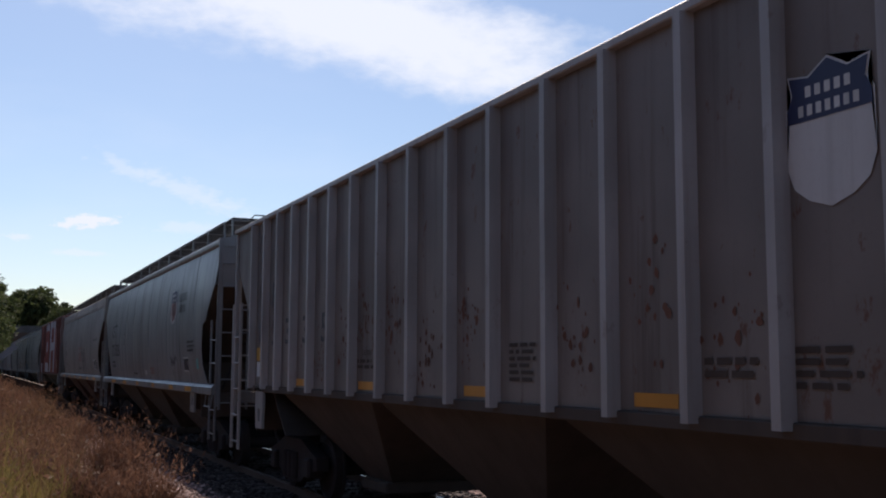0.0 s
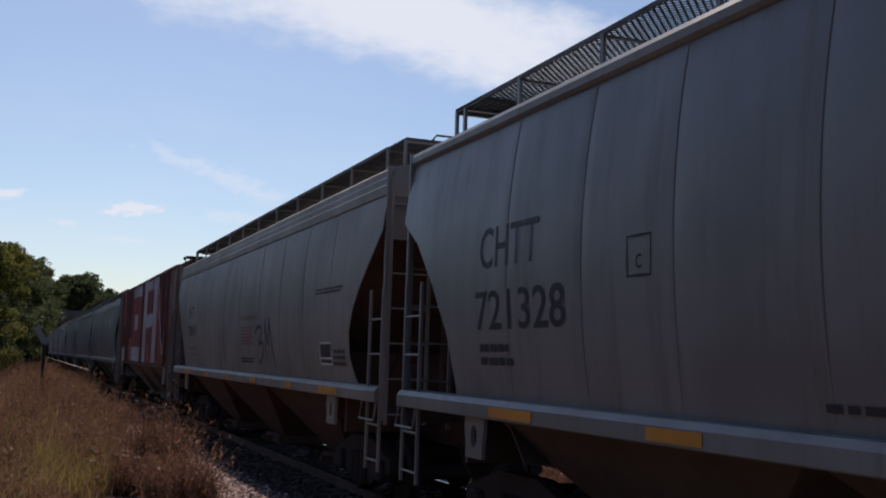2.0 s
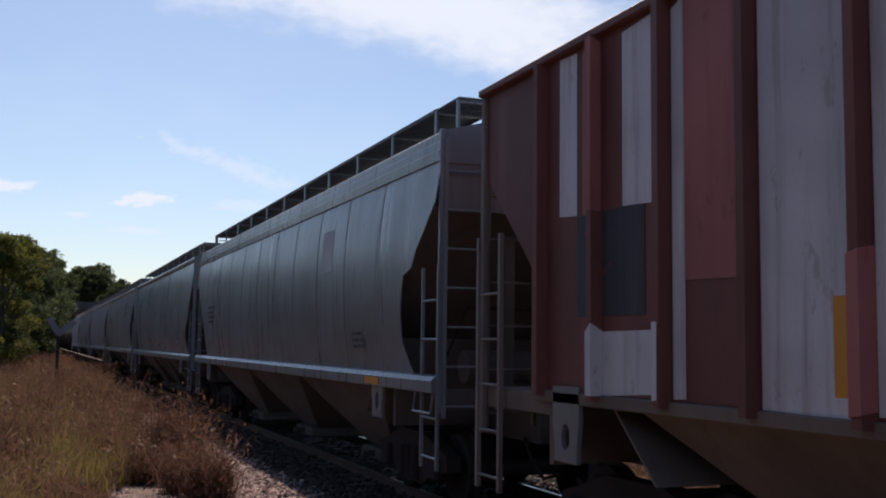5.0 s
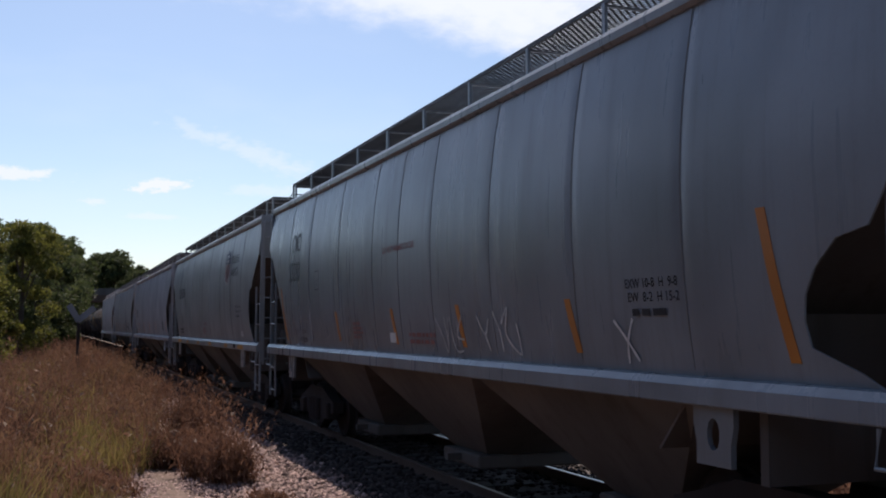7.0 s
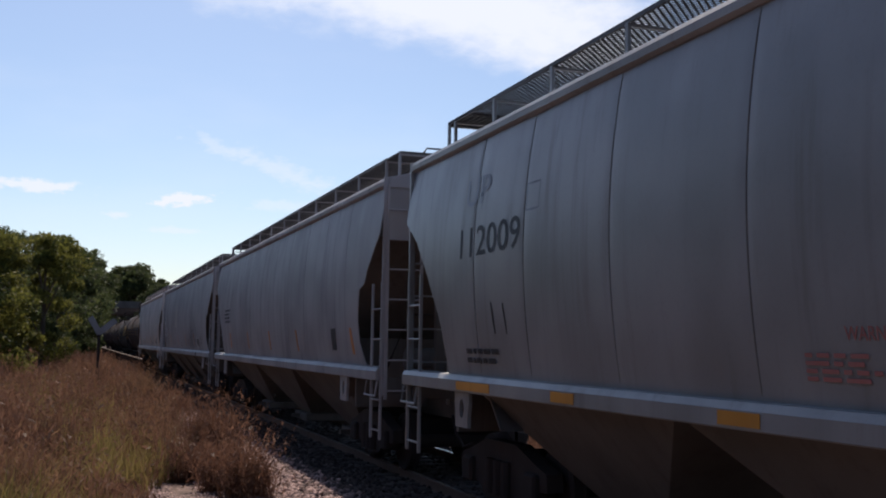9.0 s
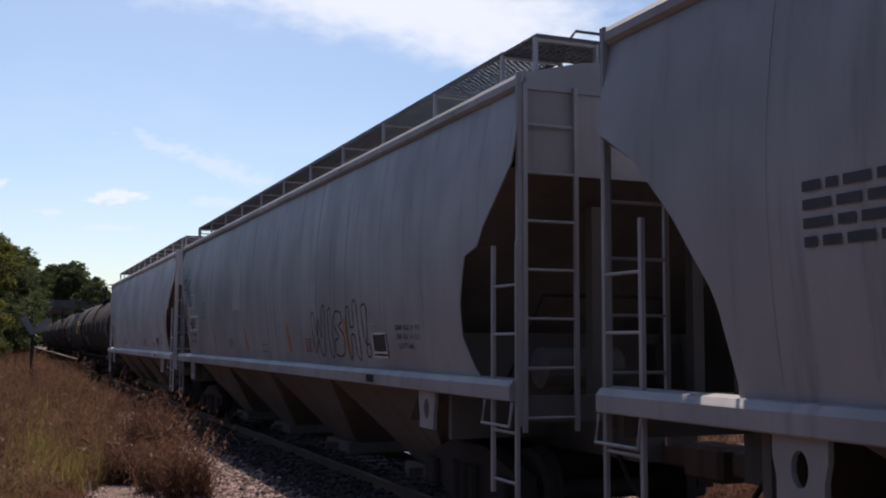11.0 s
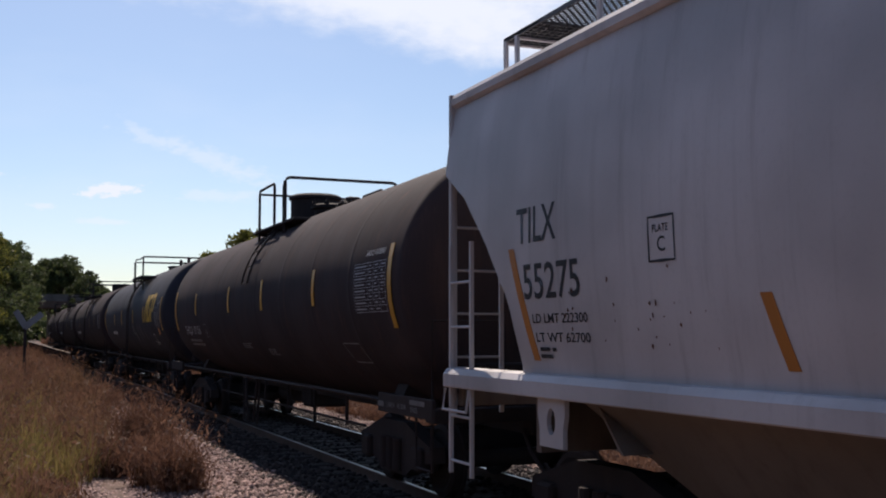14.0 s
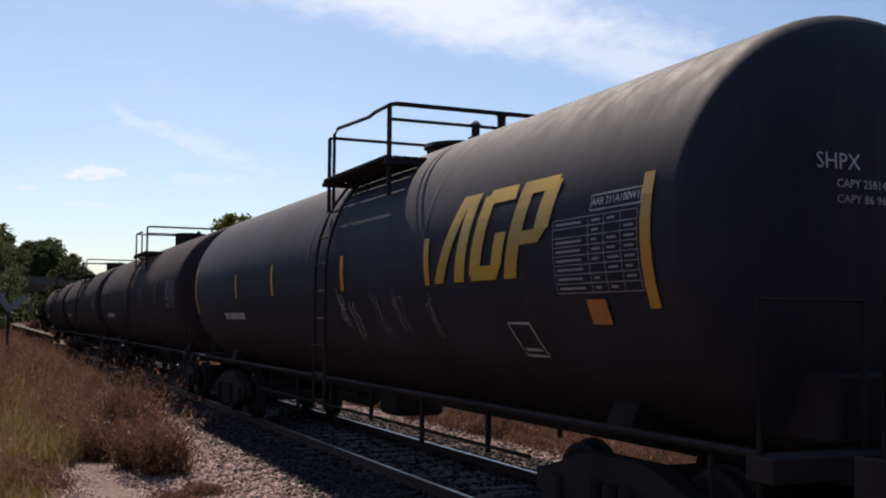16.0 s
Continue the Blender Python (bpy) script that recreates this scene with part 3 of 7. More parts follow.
        if striped:
            for k in range(6):
                u = 0.02 + k / 6
                lo = 0.05 + 0.9 * abs(u + 0.05 - 0.5) ** 2
                made.append(self.shape("emblem_stripe", EMBLEMRED, edge([(u, 0.585), (u, lo), (u + 0.09, lo), (u + 0.09, 0.585)]), 0.010))
        for m in made:
            m.parent = ob


def tag_car(car, label, kind):
    tagged(car, label, kind, "cars of the freight train")


def brake_gear(car, end, mat):
    """Air reservoir, valve, pipes and hand-brake wheel on the near end platform."""
    bm = bmesh.new()
    turned(bm, [(-0.95, 0.05), (-0.92, 0.19), (-0.1, 0.19), (-0.07, 0.05)], "x", 16, (0, end + 0.75, 1.62))
    part("air_reservoir", bm, mat, car)
    bm = bmesh.new()
    box(bm, 0.25, 0.55, end + 0.55, end + 0.85, 1.42, 1.85, 0.03)
    tube(bm, [(0.4, end + 0.7, 1.8), (0.4, end + 0.7, 2.3), (-0.9, end + 0.7, 2.3), (-1.2, end + 0.9, 1.45)], 0.02, 6)
    tube(bm, [(-0.5, end + 0.75, 1.45), (-0.5, end + 1.3, 1.15), (-0.5, end + 3.0, 1.1)], 0.02, 6)
    part("brake_valve", bm, GREASY, car)
    # invented plate on the far side, blocks the bright view through the car end
    bm = bmesh.new()
    solid(bm, [(1.30, end + 0.12, 1.30), (1.30, end + 1.60, 1.30), (1.30, end + 1.45, 2.2), (1.30, end + 0.75, 2.95), (1.30, end + 0.12, 2.95)],
          [(1.33, end + 0.12, 1.30), (1.33, end + 1.60, 1.30), (1.33, end + 1.45, 2.2), (1.33, end + 0.75, 2.95), (1.33, end + 0.12, 2.95)])
    part("gusset_plate", bm, mat, car)
    bm = bmesh.new()
    ring = [(0.62 + 0.27 * math.cos(a), end - 0.10, 2.6 + 0.27 * math.sin(a)) for a in [2 * math.pi * k / 20 for k in range(21)]]
    tube(bm, ring, 0.015, 6)
    for k in range(3):
        a = 2 * math.pi * k / 3
        tube(bm, [(0.62, end - 0.08, 2.6), (0.62 + 0.27 * math.cos(a), end - 0.10, 2.6 + 0.27 * math.sin(a))], 0.012, 6)
    part("brake_wheel", bm, GREASY, car)


def curved_hopper(name, L, label, body, under, seams=(), fascia=0.11, front_cut=None):
    """Covered hopper with bowed plate sides, rolled eaves and roof walkways. Origin at the middle, on the rail."""
    car = empty(name)
    tag_car(car, label, "hopper car")
    H = L / 2

    def surf(z):
        if z < 1.555:
            return 1.56
        k = (z - 2.75) / 1.35
        return 1.60 - (0.14 if z > 2.75 else 0.135) * k * k

    def cut(z, knots):
        """How much of the plate is cut away at that height round the end platform."""
        for (z0, e0), (z1, e1) in zip(knots, knots[1:]):
            if z <= z1:
                return e0 + (e1 - e0) * (z - z0) / (z1 - z0)
        return 0.0
    front = [(1.5, 0.75), (1.62, 0.92), (1.9, 1.12), (2.2, 1.12), (2.5, 1.03), (2.66, 0.97), (2.73, 0.68), (2.9, 0.56), (3.12, 0.31), (3.4, 0.03), (3.46, 0.0), (4.3, 0.0)]
    front = front_cut or front
    rear = [(1.5, 1.5), (1.65, 1.5), (2.14, 1.38), (2.66, 0.98), (2.8, 0.84), (3.12, 0.5), (3.4, 0.0), (4.3, 0.0)]
    zs = [1.52, 1.62, 1.75, 1.9, 2.05, 2.2, 2.35, 2.40, 2.5, 2.58, 2.66, 2.73, 2.8, 2.9, 3.0, 3.12, 3.25, 3.4, 3.6, 3.8, 4.0, 4.16]
    ss = sorted(seams) if seams else [1.9 + i * (L - 3.8) / 9 for i in range(10)]
    cols = [-1.0]
    for a, b in zip([0.0] + ss, ss + [L]):
        for f in (0.25, 0.5, 0.75):
            cols.append((a + (b - a) * f) / H - 1)
        if b < L:
            cols += [(b - 0.14) / H - 1, (b - 0.03) / H - 1, b / H - 1, (b + 0.03) / H - 1, (b + 0.14) / H - 1]
    cols.append(1.0)
    rng = random.Random(len(name) + int(L * 100))
    shallow = 0.35 if body in (WHITE, OFFWHITE) else 1.0
    dent = {round(s / H - 1, 5): (0.003 + 0.004 * rng.random()) * shallow for s in ss}
    for side in (-1, 1):
        bm = bmesh.new()
        rows = []
        for z in zs:
            ef, er = cut(z, front), cut(z, rear)
            row = []
            for c in cols:
                key = min(dent, key=lambda q: abs(q - c))
                d = dent[key] if abs(key - c) < 1e-4 else 0.0
                bow = 0.011 * noise.noise(Vector((c * 7, z * 0.5, L)))
                amp = min(1, (z - 1.5) * 2, (4.25 - z) * 4)
                y = -c * H
                if y > H - 2.2:
                    y = H - 2.2 + (y - H + 2.2) * (2.2 - er) / 2.2
                elif y < -H + 2.2:
                    y = -H + 2.2 + (y + H - 2.2) * (2.2 - ef) / 2.2
                row.append(bm.verts.new((side * (surf(max(z, 1.56)) + (bow - d) * amp), y, z)))
            rows.append(row)
        t = Vector((-side * 0.014, 0, 0))
        inner = [[bm.verts.new(v.co + t) for v in row] for row in rows]
        for grid in (rows, inner):
            for p, q in zip(grid, grid[1:]):
                for i in range(len(cols) - 1):
                    bm.faces.new((p[i], p[i + 1], q[i + 1], q[i]))
        for i in (0, -1):
            for (p, q), (r, s) in zip(zip(rows, inner), zip(rows[1:], inner[1:])):
                bm.faces.new([bm.verts.new(v.co) for v in (p[i], q[i], s[i], r[i])])
        part("side_panel", bm, body, car, smooth=True)
    # roof with rolled eaves
    prof = [(1.44, 4.06), (1.485, 4.065), (1.515, 4.09), (1.52, 4.15), (1.50, 4.19), (1.46, 4.205), (1.40, 4.215), (0.9, 4.34), (0.45, 4.40)]
    if fascia > 0.12:
        prof = [(1.46, 3.84), (1.525, 3.86), (1.53, 3.97), (1.51, 3.99), (1.51, 4.07), (1.495, 4.09), (1.495, 4.17), (1.46, 4.20), (1.40, 4.215), (0.9, 4.34), (0.45, 4.40)]
    prof = prof + [(-x, z) for x, z in prof[::-1]]
    bm = bmesh.new()
    solid(bm, [(x, -H, z) for x, z in prof], [(x, H, z) for x, z in prof])
    part("roof", bm, body, car)
    bm = bmesh.new()
    box(bm, -0.40, 0.40, -H + 0.9, H - 0.9, 4.42, 4.50, 0.02)
    part("hatch_cover", bm, body, car)

    def roof_z(x):
        return 4.215 + (1.40 - abs(x)) * 0.25
    posts = [-H + 0.86 + i * (L - 1.55) / 10 for i in range(11)] + [-H + 0.18, H - 0.92]
    for side in (-1, 1):
        grating(car, side * 1.245, side * 0.62, -H + 0.84, H - 0.66, 4.62, sorted(posts), roof_z, body, 0.055 if fascia > 0.12 else 0.08)
    # end walkways across the roof
    for way in (-1, 1):
        bm = bmesh.new()
        y = -H + 0.5 if way < 0 else H - 1.0
        for i in range(9):
            yy = y + (i - 4) * 0.085
            box(bm, -1.245, 1.245, yy - 0.010, yy + 0.010, 4.585, 4.615)
        for i in range(34):
            x = -1.245 + i * 0.0755
            box(bm, x - 0.010, x + 0.010, y - 0.34, y + 0.34, 4.59, 4.61)
        if way < 0:
            tube(bm, [(-0.9, y - 0.35, 4.61), (-0.85, y - 0.35, 4.68), (0.85, y - 0.35, 4.68), (0.9, y - 0.35, 4.61)], 0.014, 6)
        part("end_walkway", bm, GALV, car)
    # side sills with a ledge
    for side in (-1, 1):
        bm = bmesh.new()
        ring = [(1.44, 1.36), (1.585, 1.36), (1.595, 1.37), (1.595, 1.485), (1.588, 1.495), (1.556, 1.535), (1.44, 1.55)]
        solid(bm, [(side * x, -H + 0.0, z) for x, z in ring], [(side * x, H - 0.0, z) for x, z in ring])
        part("side_sill", bm, body, car)
    for way in (-1, 1):
        # end bulkhead above, slope sheet below
        bm = bmesh.new()
        ye = way * H
        ring = [(-1.44, 3.32), (1.44, 3.32), (1.44, 4.19), (0.9, 4.33), (-0.9, 4.33), (-1.44, 4.19)]
        solid(bm, [(x, ye - way * 0.05, z) for x, z in ring], [(x, ye - way * 0.02, z) for x, z in ring])
        part("end_sheet", bm, body, car)
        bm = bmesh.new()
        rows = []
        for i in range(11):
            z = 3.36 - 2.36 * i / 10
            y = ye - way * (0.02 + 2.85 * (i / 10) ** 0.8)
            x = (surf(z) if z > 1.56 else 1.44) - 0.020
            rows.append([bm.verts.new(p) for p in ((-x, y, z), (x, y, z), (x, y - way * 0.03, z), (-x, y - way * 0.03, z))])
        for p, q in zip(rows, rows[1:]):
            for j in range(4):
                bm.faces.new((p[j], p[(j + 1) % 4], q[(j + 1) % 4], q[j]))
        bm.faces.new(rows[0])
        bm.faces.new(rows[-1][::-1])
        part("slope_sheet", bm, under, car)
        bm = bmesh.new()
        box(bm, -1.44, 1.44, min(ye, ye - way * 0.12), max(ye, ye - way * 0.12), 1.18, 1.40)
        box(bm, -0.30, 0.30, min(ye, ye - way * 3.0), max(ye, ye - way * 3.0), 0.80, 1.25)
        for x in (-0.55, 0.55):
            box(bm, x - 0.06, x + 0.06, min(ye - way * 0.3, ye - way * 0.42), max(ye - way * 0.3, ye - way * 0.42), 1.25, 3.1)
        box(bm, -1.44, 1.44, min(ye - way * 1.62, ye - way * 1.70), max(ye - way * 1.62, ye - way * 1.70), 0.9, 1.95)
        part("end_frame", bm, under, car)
        for side in (-1, 1):
            bm = bmesh.new()
            box(bm, side * 1.50 - 0.025, side * 1.50 + 0.025, ye - 0.027, ye + 0.027, 1.15, 4.2, 0.006)
            part("corner_post", bm, body, car)
            lo = ye if way < 0 else ye - 0.5
            ladder(car, side * 1.52, lo, 0.55, 2.72, 0.48, body)
            ladder(car, side * 1.46 if side < 0 else 0.95, ye + way * 0.03, 1.1, 4.1, 0.5, body, along=False)
            plate_with_hole(car, side * 1.52, way * (H - 2.05), 0.98, 1.40, body)
            # step stirrup and grab iron
            bm = bmesh.new()
            y0 = ye - way * 0.55
            tube(bm, [(side * 1.57, ye, 1.35), (side * 1.60, ye, 1.15), (side * 1.60, y0, 1.15), (side * 1.57, y0, 1.35)], 0.014, 6)
            part("grab_iron", bm, body, car)
        coupler(car, ye - way * 0.3, way)
    # hopper bays
    n = 3 if L < 18.2 else 4
    room = L - 4.6
    for i in range(n):
        yc = -room / 2 + room * (i + 0.5) / n
        w = room / n / 2 - 0.04
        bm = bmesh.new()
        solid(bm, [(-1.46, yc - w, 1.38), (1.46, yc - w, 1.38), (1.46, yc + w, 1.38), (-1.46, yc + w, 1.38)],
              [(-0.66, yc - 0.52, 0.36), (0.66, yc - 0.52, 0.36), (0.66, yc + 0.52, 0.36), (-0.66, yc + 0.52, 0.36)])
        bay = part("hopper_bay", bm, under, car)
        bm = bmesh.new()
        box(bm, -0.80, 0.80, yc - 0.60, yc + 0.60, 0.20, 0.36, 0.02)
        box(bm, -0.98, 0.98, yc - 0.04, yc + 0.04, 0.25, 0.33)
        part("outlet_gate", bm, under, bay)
    for way in (-1, 1):
        truck(car, way * (H - 2.05))

    def bowed(y, z):
        """The plate's waviness at a place along it."""
        e = cut(z, rear if y > 0 else front)
        if abs(y) > H - 2.2:
            y = math.copysign(H - 2.2 + (abs(y) - H + 2.2) * 2.2 / (2.2 - e), y)
        return 0.011 * noise.noise(Vector((-y / H * 7, z * 0.5, L))) * min(1, (z - 1.5) * 2, (4.25 - z) * 4)
    sd = Side(car, L, surf, bowed)
    for a in ss:
        if 1.7 < a < L - 1.4 and body is not OFFWHITE:
            sd.panel("weld_seam", body if body in (WHITE, OFFWHITE) else SEAM, a - 0.004, a + 0.004, 1.58, 4.05, 0.002)
    brake_gear(car, -H, under)
    return car, sd


def ribbed_hopper(name, L, label, body, under, rib_mat, bottom, top, stations, iron=None):
    """Covered hopper with flat sides and outside posts."""
    car = empty(name)
    tag_car(car, label, "hopper car")
    H = L / 2
    X = 1.52
    cut = 1.18
    for side in (-1, 1):
        ring = [(-H + cut, bottom), (H - cut, bottom), (H - cut, 2.45), (H - 0.10, 3.45), (H, 3.5), (H, top), (-H, top), (-H, 3.5), (-H + 0.10, 3.45), (-H + cut, 2.45)]
        bm = bmesh.new()
        solid(bm, [(side * X, y, z) for y, z in ring], [(side * (X - 0.015), y, z) for y, z in ring])
        part("side_panel", bm, body, car)
        bm = bmesh.new()
        box(bm, min(side * (X - 0.03), side * (X + 0.07)), max(side * (X - 0.03), side * (X + 0.07)), -H, H, top - 0.06, top + 0.01, 0.01)
        part("top_chord", bm, rib_mat, car)
        bm = bmesh.new()
        box(bm, min(side * (X - 0.06), side * (X + 0.03)), max(side * (X - 0.06), side * (X + 0.03)), -H + cut, H - cut, bottom - 0.10, bottom - 0.003, 0.01)
        part("bottom_chord", bm, under, car)
        # posts, tapered at the foot
        bm = bmesh.new()
        ring = [(-0.052, 0), (-0.038, 0.10), (0.038, 0.10), (0.052, 0)]
        solid(bm, [(side * (X + d), y, bottom - 0.05) for y, d in ring], [(side * (X + d), y, top - 0.055) for y, d in ring])
        me = bpy.data.meshes.new("post")
        bmesh.ops.recalc_face_normals(bm, faces=bm.faces)
        bm.to_mesh(me)
        bm.free()
        me.materials.append(rib_mat)
        for a in stations:
            r = link("post", me, car)
            r.matrix_basis = pose(0, H - a, 0)
    bm = bmesh.new()
    prof = [(1.56, top - 0.02), (1.50, top + 0.03), (0.6, top + 0.13), (-0.6, top + 0.13), (-1.50, top + 0.03), (-1.56, top - 0.02)]
    solid(bm, [(x, -H, z) for x, z in prof], [(x, H, z) for x, z in prof])
    part("roof", bm, body, car)
    for side in (-1, 1):
        grating(car, side * 1.05, side * 0.5, -H + 0.5, H - 0.5, top + 0.27, [-H + 0.6 + i * (L - 1.2) / 9 for i in range(10)], lambda x: top + 0.06, GREASY)
    for way in (-1, 1):
        ye = way * H
        bm = bmesh.new()
        ring = [(-1.5, 3.45), (1.5, 3.45), (1.5, top), (-1.5, top)]
        solid(bm, [(x, ye - way * 0.04, z) for x, z in ring], [(x, ye, z) for x, z in ring])
        part("end_sheet", bm, body, car)
        # walkway across the roof's end
        if way < 0:
            bm = bmesh.new()
            yw = ye - way * 0.36
            for i in range(9):
                box(bm, -1.3, 1.3, yw + (i - 4) * 0.08 - 0.014, yw + (i - 4) * 0.08 + 0.014, top + 0.25, top + 0.28)
            for x in (-1.28, -0.6, 0.0, 0.6, 1.28):
                box(bm, x - 0.02, x + 0.02, yw - 0.34, yw + 0.34, top + 0.215, top + 0.249)
                box(bm, x - 0.015, x + 0.015, yw - 0.02, yw + 0.02, top - 0.01, top + 0.214)
            tube(bm, [(-0.9, yw + way * 0.33, top + 0.27), (-0.86, yw + way * 0.33, top + 0.36), (0.86, yw + way * 0.33, top + 0.36), (0.9, yw + way * 0.33, top + 0.27)], 0.014, 6)
            part("end_walkway", bm, GREASY, car)
        bm = bmesh.new()
        a, b = (ye - way * 0.05, 3.5), (ye - way * 2.9, 0.9)
        solid(bm, [(-1.5, a[0], a[1]), (1.5, a[0], a[1]), (1.45, b[0], b[1]), (-1.45, b[0], b[1])],
              [(-1.5, a[0] - way * 0.03, a[1]), (1.5, a[0] - way * 0.03, a[1]), (1.45, b[0] - way * 0.03, b[1]), (-1.45, b[0] - way * 0.03, b[1])])
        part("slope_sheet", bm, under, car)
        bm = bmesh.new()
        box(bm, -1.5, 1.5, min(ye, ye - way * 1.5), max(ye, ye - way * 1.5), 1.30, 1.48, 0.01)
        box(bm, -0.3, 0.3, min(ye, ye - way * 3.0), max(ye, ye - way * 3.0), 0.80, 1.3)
        # centre web and bulkhead are added to shut out bright daylight from behind
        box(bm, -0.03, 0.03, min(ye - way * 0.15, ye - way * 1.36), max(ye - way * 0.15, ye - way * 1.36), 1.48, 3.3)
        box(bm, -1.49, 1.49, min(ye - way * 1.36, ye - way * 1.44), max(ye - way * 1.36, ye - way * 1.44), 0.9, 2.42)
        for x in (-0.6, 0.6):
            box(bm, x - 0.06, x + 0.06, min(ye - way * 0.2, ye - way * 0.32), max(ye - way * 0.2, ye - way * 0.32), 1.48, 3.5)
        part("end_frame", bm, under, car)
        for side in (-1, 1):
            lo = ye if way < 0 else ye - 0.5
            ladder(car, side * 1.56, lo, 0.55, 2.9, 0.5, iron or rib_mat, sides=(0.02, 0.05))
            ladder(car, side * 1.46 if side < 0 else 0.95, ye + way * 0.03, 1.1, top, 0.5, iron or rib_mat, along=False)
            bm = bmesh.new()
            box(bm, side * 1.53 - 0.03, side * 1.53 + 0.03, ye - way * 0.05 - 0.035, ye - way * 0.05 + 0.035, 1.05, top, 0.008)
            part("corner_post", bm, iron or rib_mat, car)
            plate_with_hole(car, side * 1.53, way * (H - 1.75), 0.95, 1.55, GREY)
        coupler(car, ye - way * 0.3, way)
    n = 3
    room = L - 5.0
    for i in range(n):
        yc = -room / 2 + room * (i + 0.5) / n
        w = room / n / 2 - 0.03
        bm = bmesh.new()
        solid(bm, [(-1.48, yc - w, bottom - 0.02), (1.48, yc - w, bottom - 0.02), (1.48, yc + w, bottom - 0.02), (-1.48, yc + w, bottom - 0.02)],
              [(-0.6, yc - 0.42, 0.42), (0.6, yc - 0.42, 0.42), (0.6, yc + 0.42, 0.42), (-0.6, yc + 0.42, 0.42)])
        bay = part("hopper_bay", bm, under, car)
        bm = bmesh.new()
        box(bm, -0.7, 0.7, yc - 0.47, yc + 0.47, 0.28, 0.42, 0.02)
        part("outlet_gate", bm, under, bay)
    for way in (-1, 1):
        truck(car, way * (H - 2.0))
    brake_gear(car, -H, under)
    return car, Side(car, L, lambda z: X)


DISH = 0.36


def plank_platform(car, R, zc):
    """Lengthwise walking planks with a tall railing, domed manway, bolted cover, elbow pipe and a short curved ladder."""
    top = zc + R
    platform = None
    for side in (-1, 1):
        bm = bmesh.new()
        box(bm, min(side * 1.08, side * 0.66), max(side * 1.08, side * 0.66), -1.75, 1.32, top - 0.25, top - 0.205, 0.006)
        q = part("plank" if platform else "platform", bm, GREASY, platform or car)
        platform = platform or q
        for y in (0.98, -0.20, -0.87, -0.98):
            bm = bmesh.new()
            box(bm, min(side * 1.05, side * 0.6), max(side * 1.05, side * 0.6), y - 0.03, y + 0.03, top - 0.30, top - 0.252)
            part("bracket", bm, GREASY, platform)
        foot = zc + math.sqrt(R * R - 1.03 ** 2) - 0.02
        bm = bmesh.new()
        tube(bm, [(side * 1.03, 0.98, foot), (side * 1.03, 0.98, top + 0.50), (side * 1.03, 0.95, top + 0.54), (side * 1.03, 0.90, top + 0.56), (side * 1.03, -0.12, top + 0.56),
                  (side * 1.03, -0.17, top + 0.54), (side * 1.03, -0.20, top + 0.50), (side * 1.03, -0.20, foot)], 0.025, 8)
        part("side_hoop", bm, GREASY, platform)
        bm = bmesh.new()
        tube(bm, [(side * 1.03, -0.87, foot), (side * 1.03, -0.87, top + 0.44), (side * 1.03, -0.92, top + 0.50), (side * 1.03, -0.98, top + 0.50)], 0.024, 8)
        part("railing_post", bm, GREASY, platform)
    bm = bmesh.new()
    foot = zc + math.sqrt(R * R - 1.03 ** 2) - 0.02
    tube(bm, [(-1.03, -0.98, foot), (-1.03, -0.98, top + 0.48), (-1.01, -0.98, top + 0.54), (-0.95, -0.98, top + 0.57), (0.95, -0.98, top + 0.57), (1.01, -0.98, top + 0.54),
              (1.03, -0.98, top + 0.48), (1.03, -0.98, foot)], 0.027, 8)
    part("cross_hoop", bm, GREASY, platform)
    bm = bmesh.new()
    tube(bm, [(-1.03, 0.98, top + 0.50), (1.03, 0.98, top + 0.50)], 0.022, 8)
    part("cross_rail", bm, GREASY, platform)
    bm = bmesh.new()
    turned(bm, [(top - 0.12, 0.47), (top + 0.40, 0.47), (top + 0.41, 0.51), (top + 0.46, 0.51), (top + 0.50, 0.44), (top + 0.52, 0.05)], "z", 28, (0, 0.75, 0))
    part("manway", bm, GREASY, car)
    bm = bmesh.new()
    turned(bm, [(top - 0.06, 0.30), (top + 0.12, 0.30), (top + 0.13, 0.36), (top + 0.18, 0.36), (top + 0.21, 0.28), (top + 0.22, 0.04)], "z", 22, (0, -0.28, 0))
    cover = part("bolted_cover", bm, GREASY, car)
    for k in range(6):
        bm = bmesh.new()
        x, y = 0.32 * math.cos(k * 1.05), -0.28 + 0.32 * math.sin(k * 1.05)
        turned(bm, [(top + 0.17, 0.045), (top + 0.24, 0.045), (top + 0.25, 0.022), (top + 0.30, 0.018)], "z", 6, (x, y, 0))
        part("eye_bolt", bm, GREASY, cover)
    bm = bmesh.new()
    tube(bm, [(0, -0.62, top + 0.02), (0, -0.75, top + 0.10), (0, -0.95, top + 0.16), (0, -1.12, top + 0.17), (0, -1.22, top + 0.12), (0, -1.24, top - 0.05)], 0.045, 10)
    part("elbow_pipe", bm, GREASY, car)
    for y, h in ((-1.47, 0.14), (-1.75, 0.1)):
        bm = bmesh.new()
        turned(bm, [(top - 0.05, 0.07), (top + 0.03, 0.07), (top + 0.04, 0.045), (top + h, 0.045), (top + h + 0.01, 0.085), (top + h + 0.06, 0.085), (top + h + 0.08, 0.03)], "z", 14, (0, y, 0))
        part("valve", bm, GREASY, car)
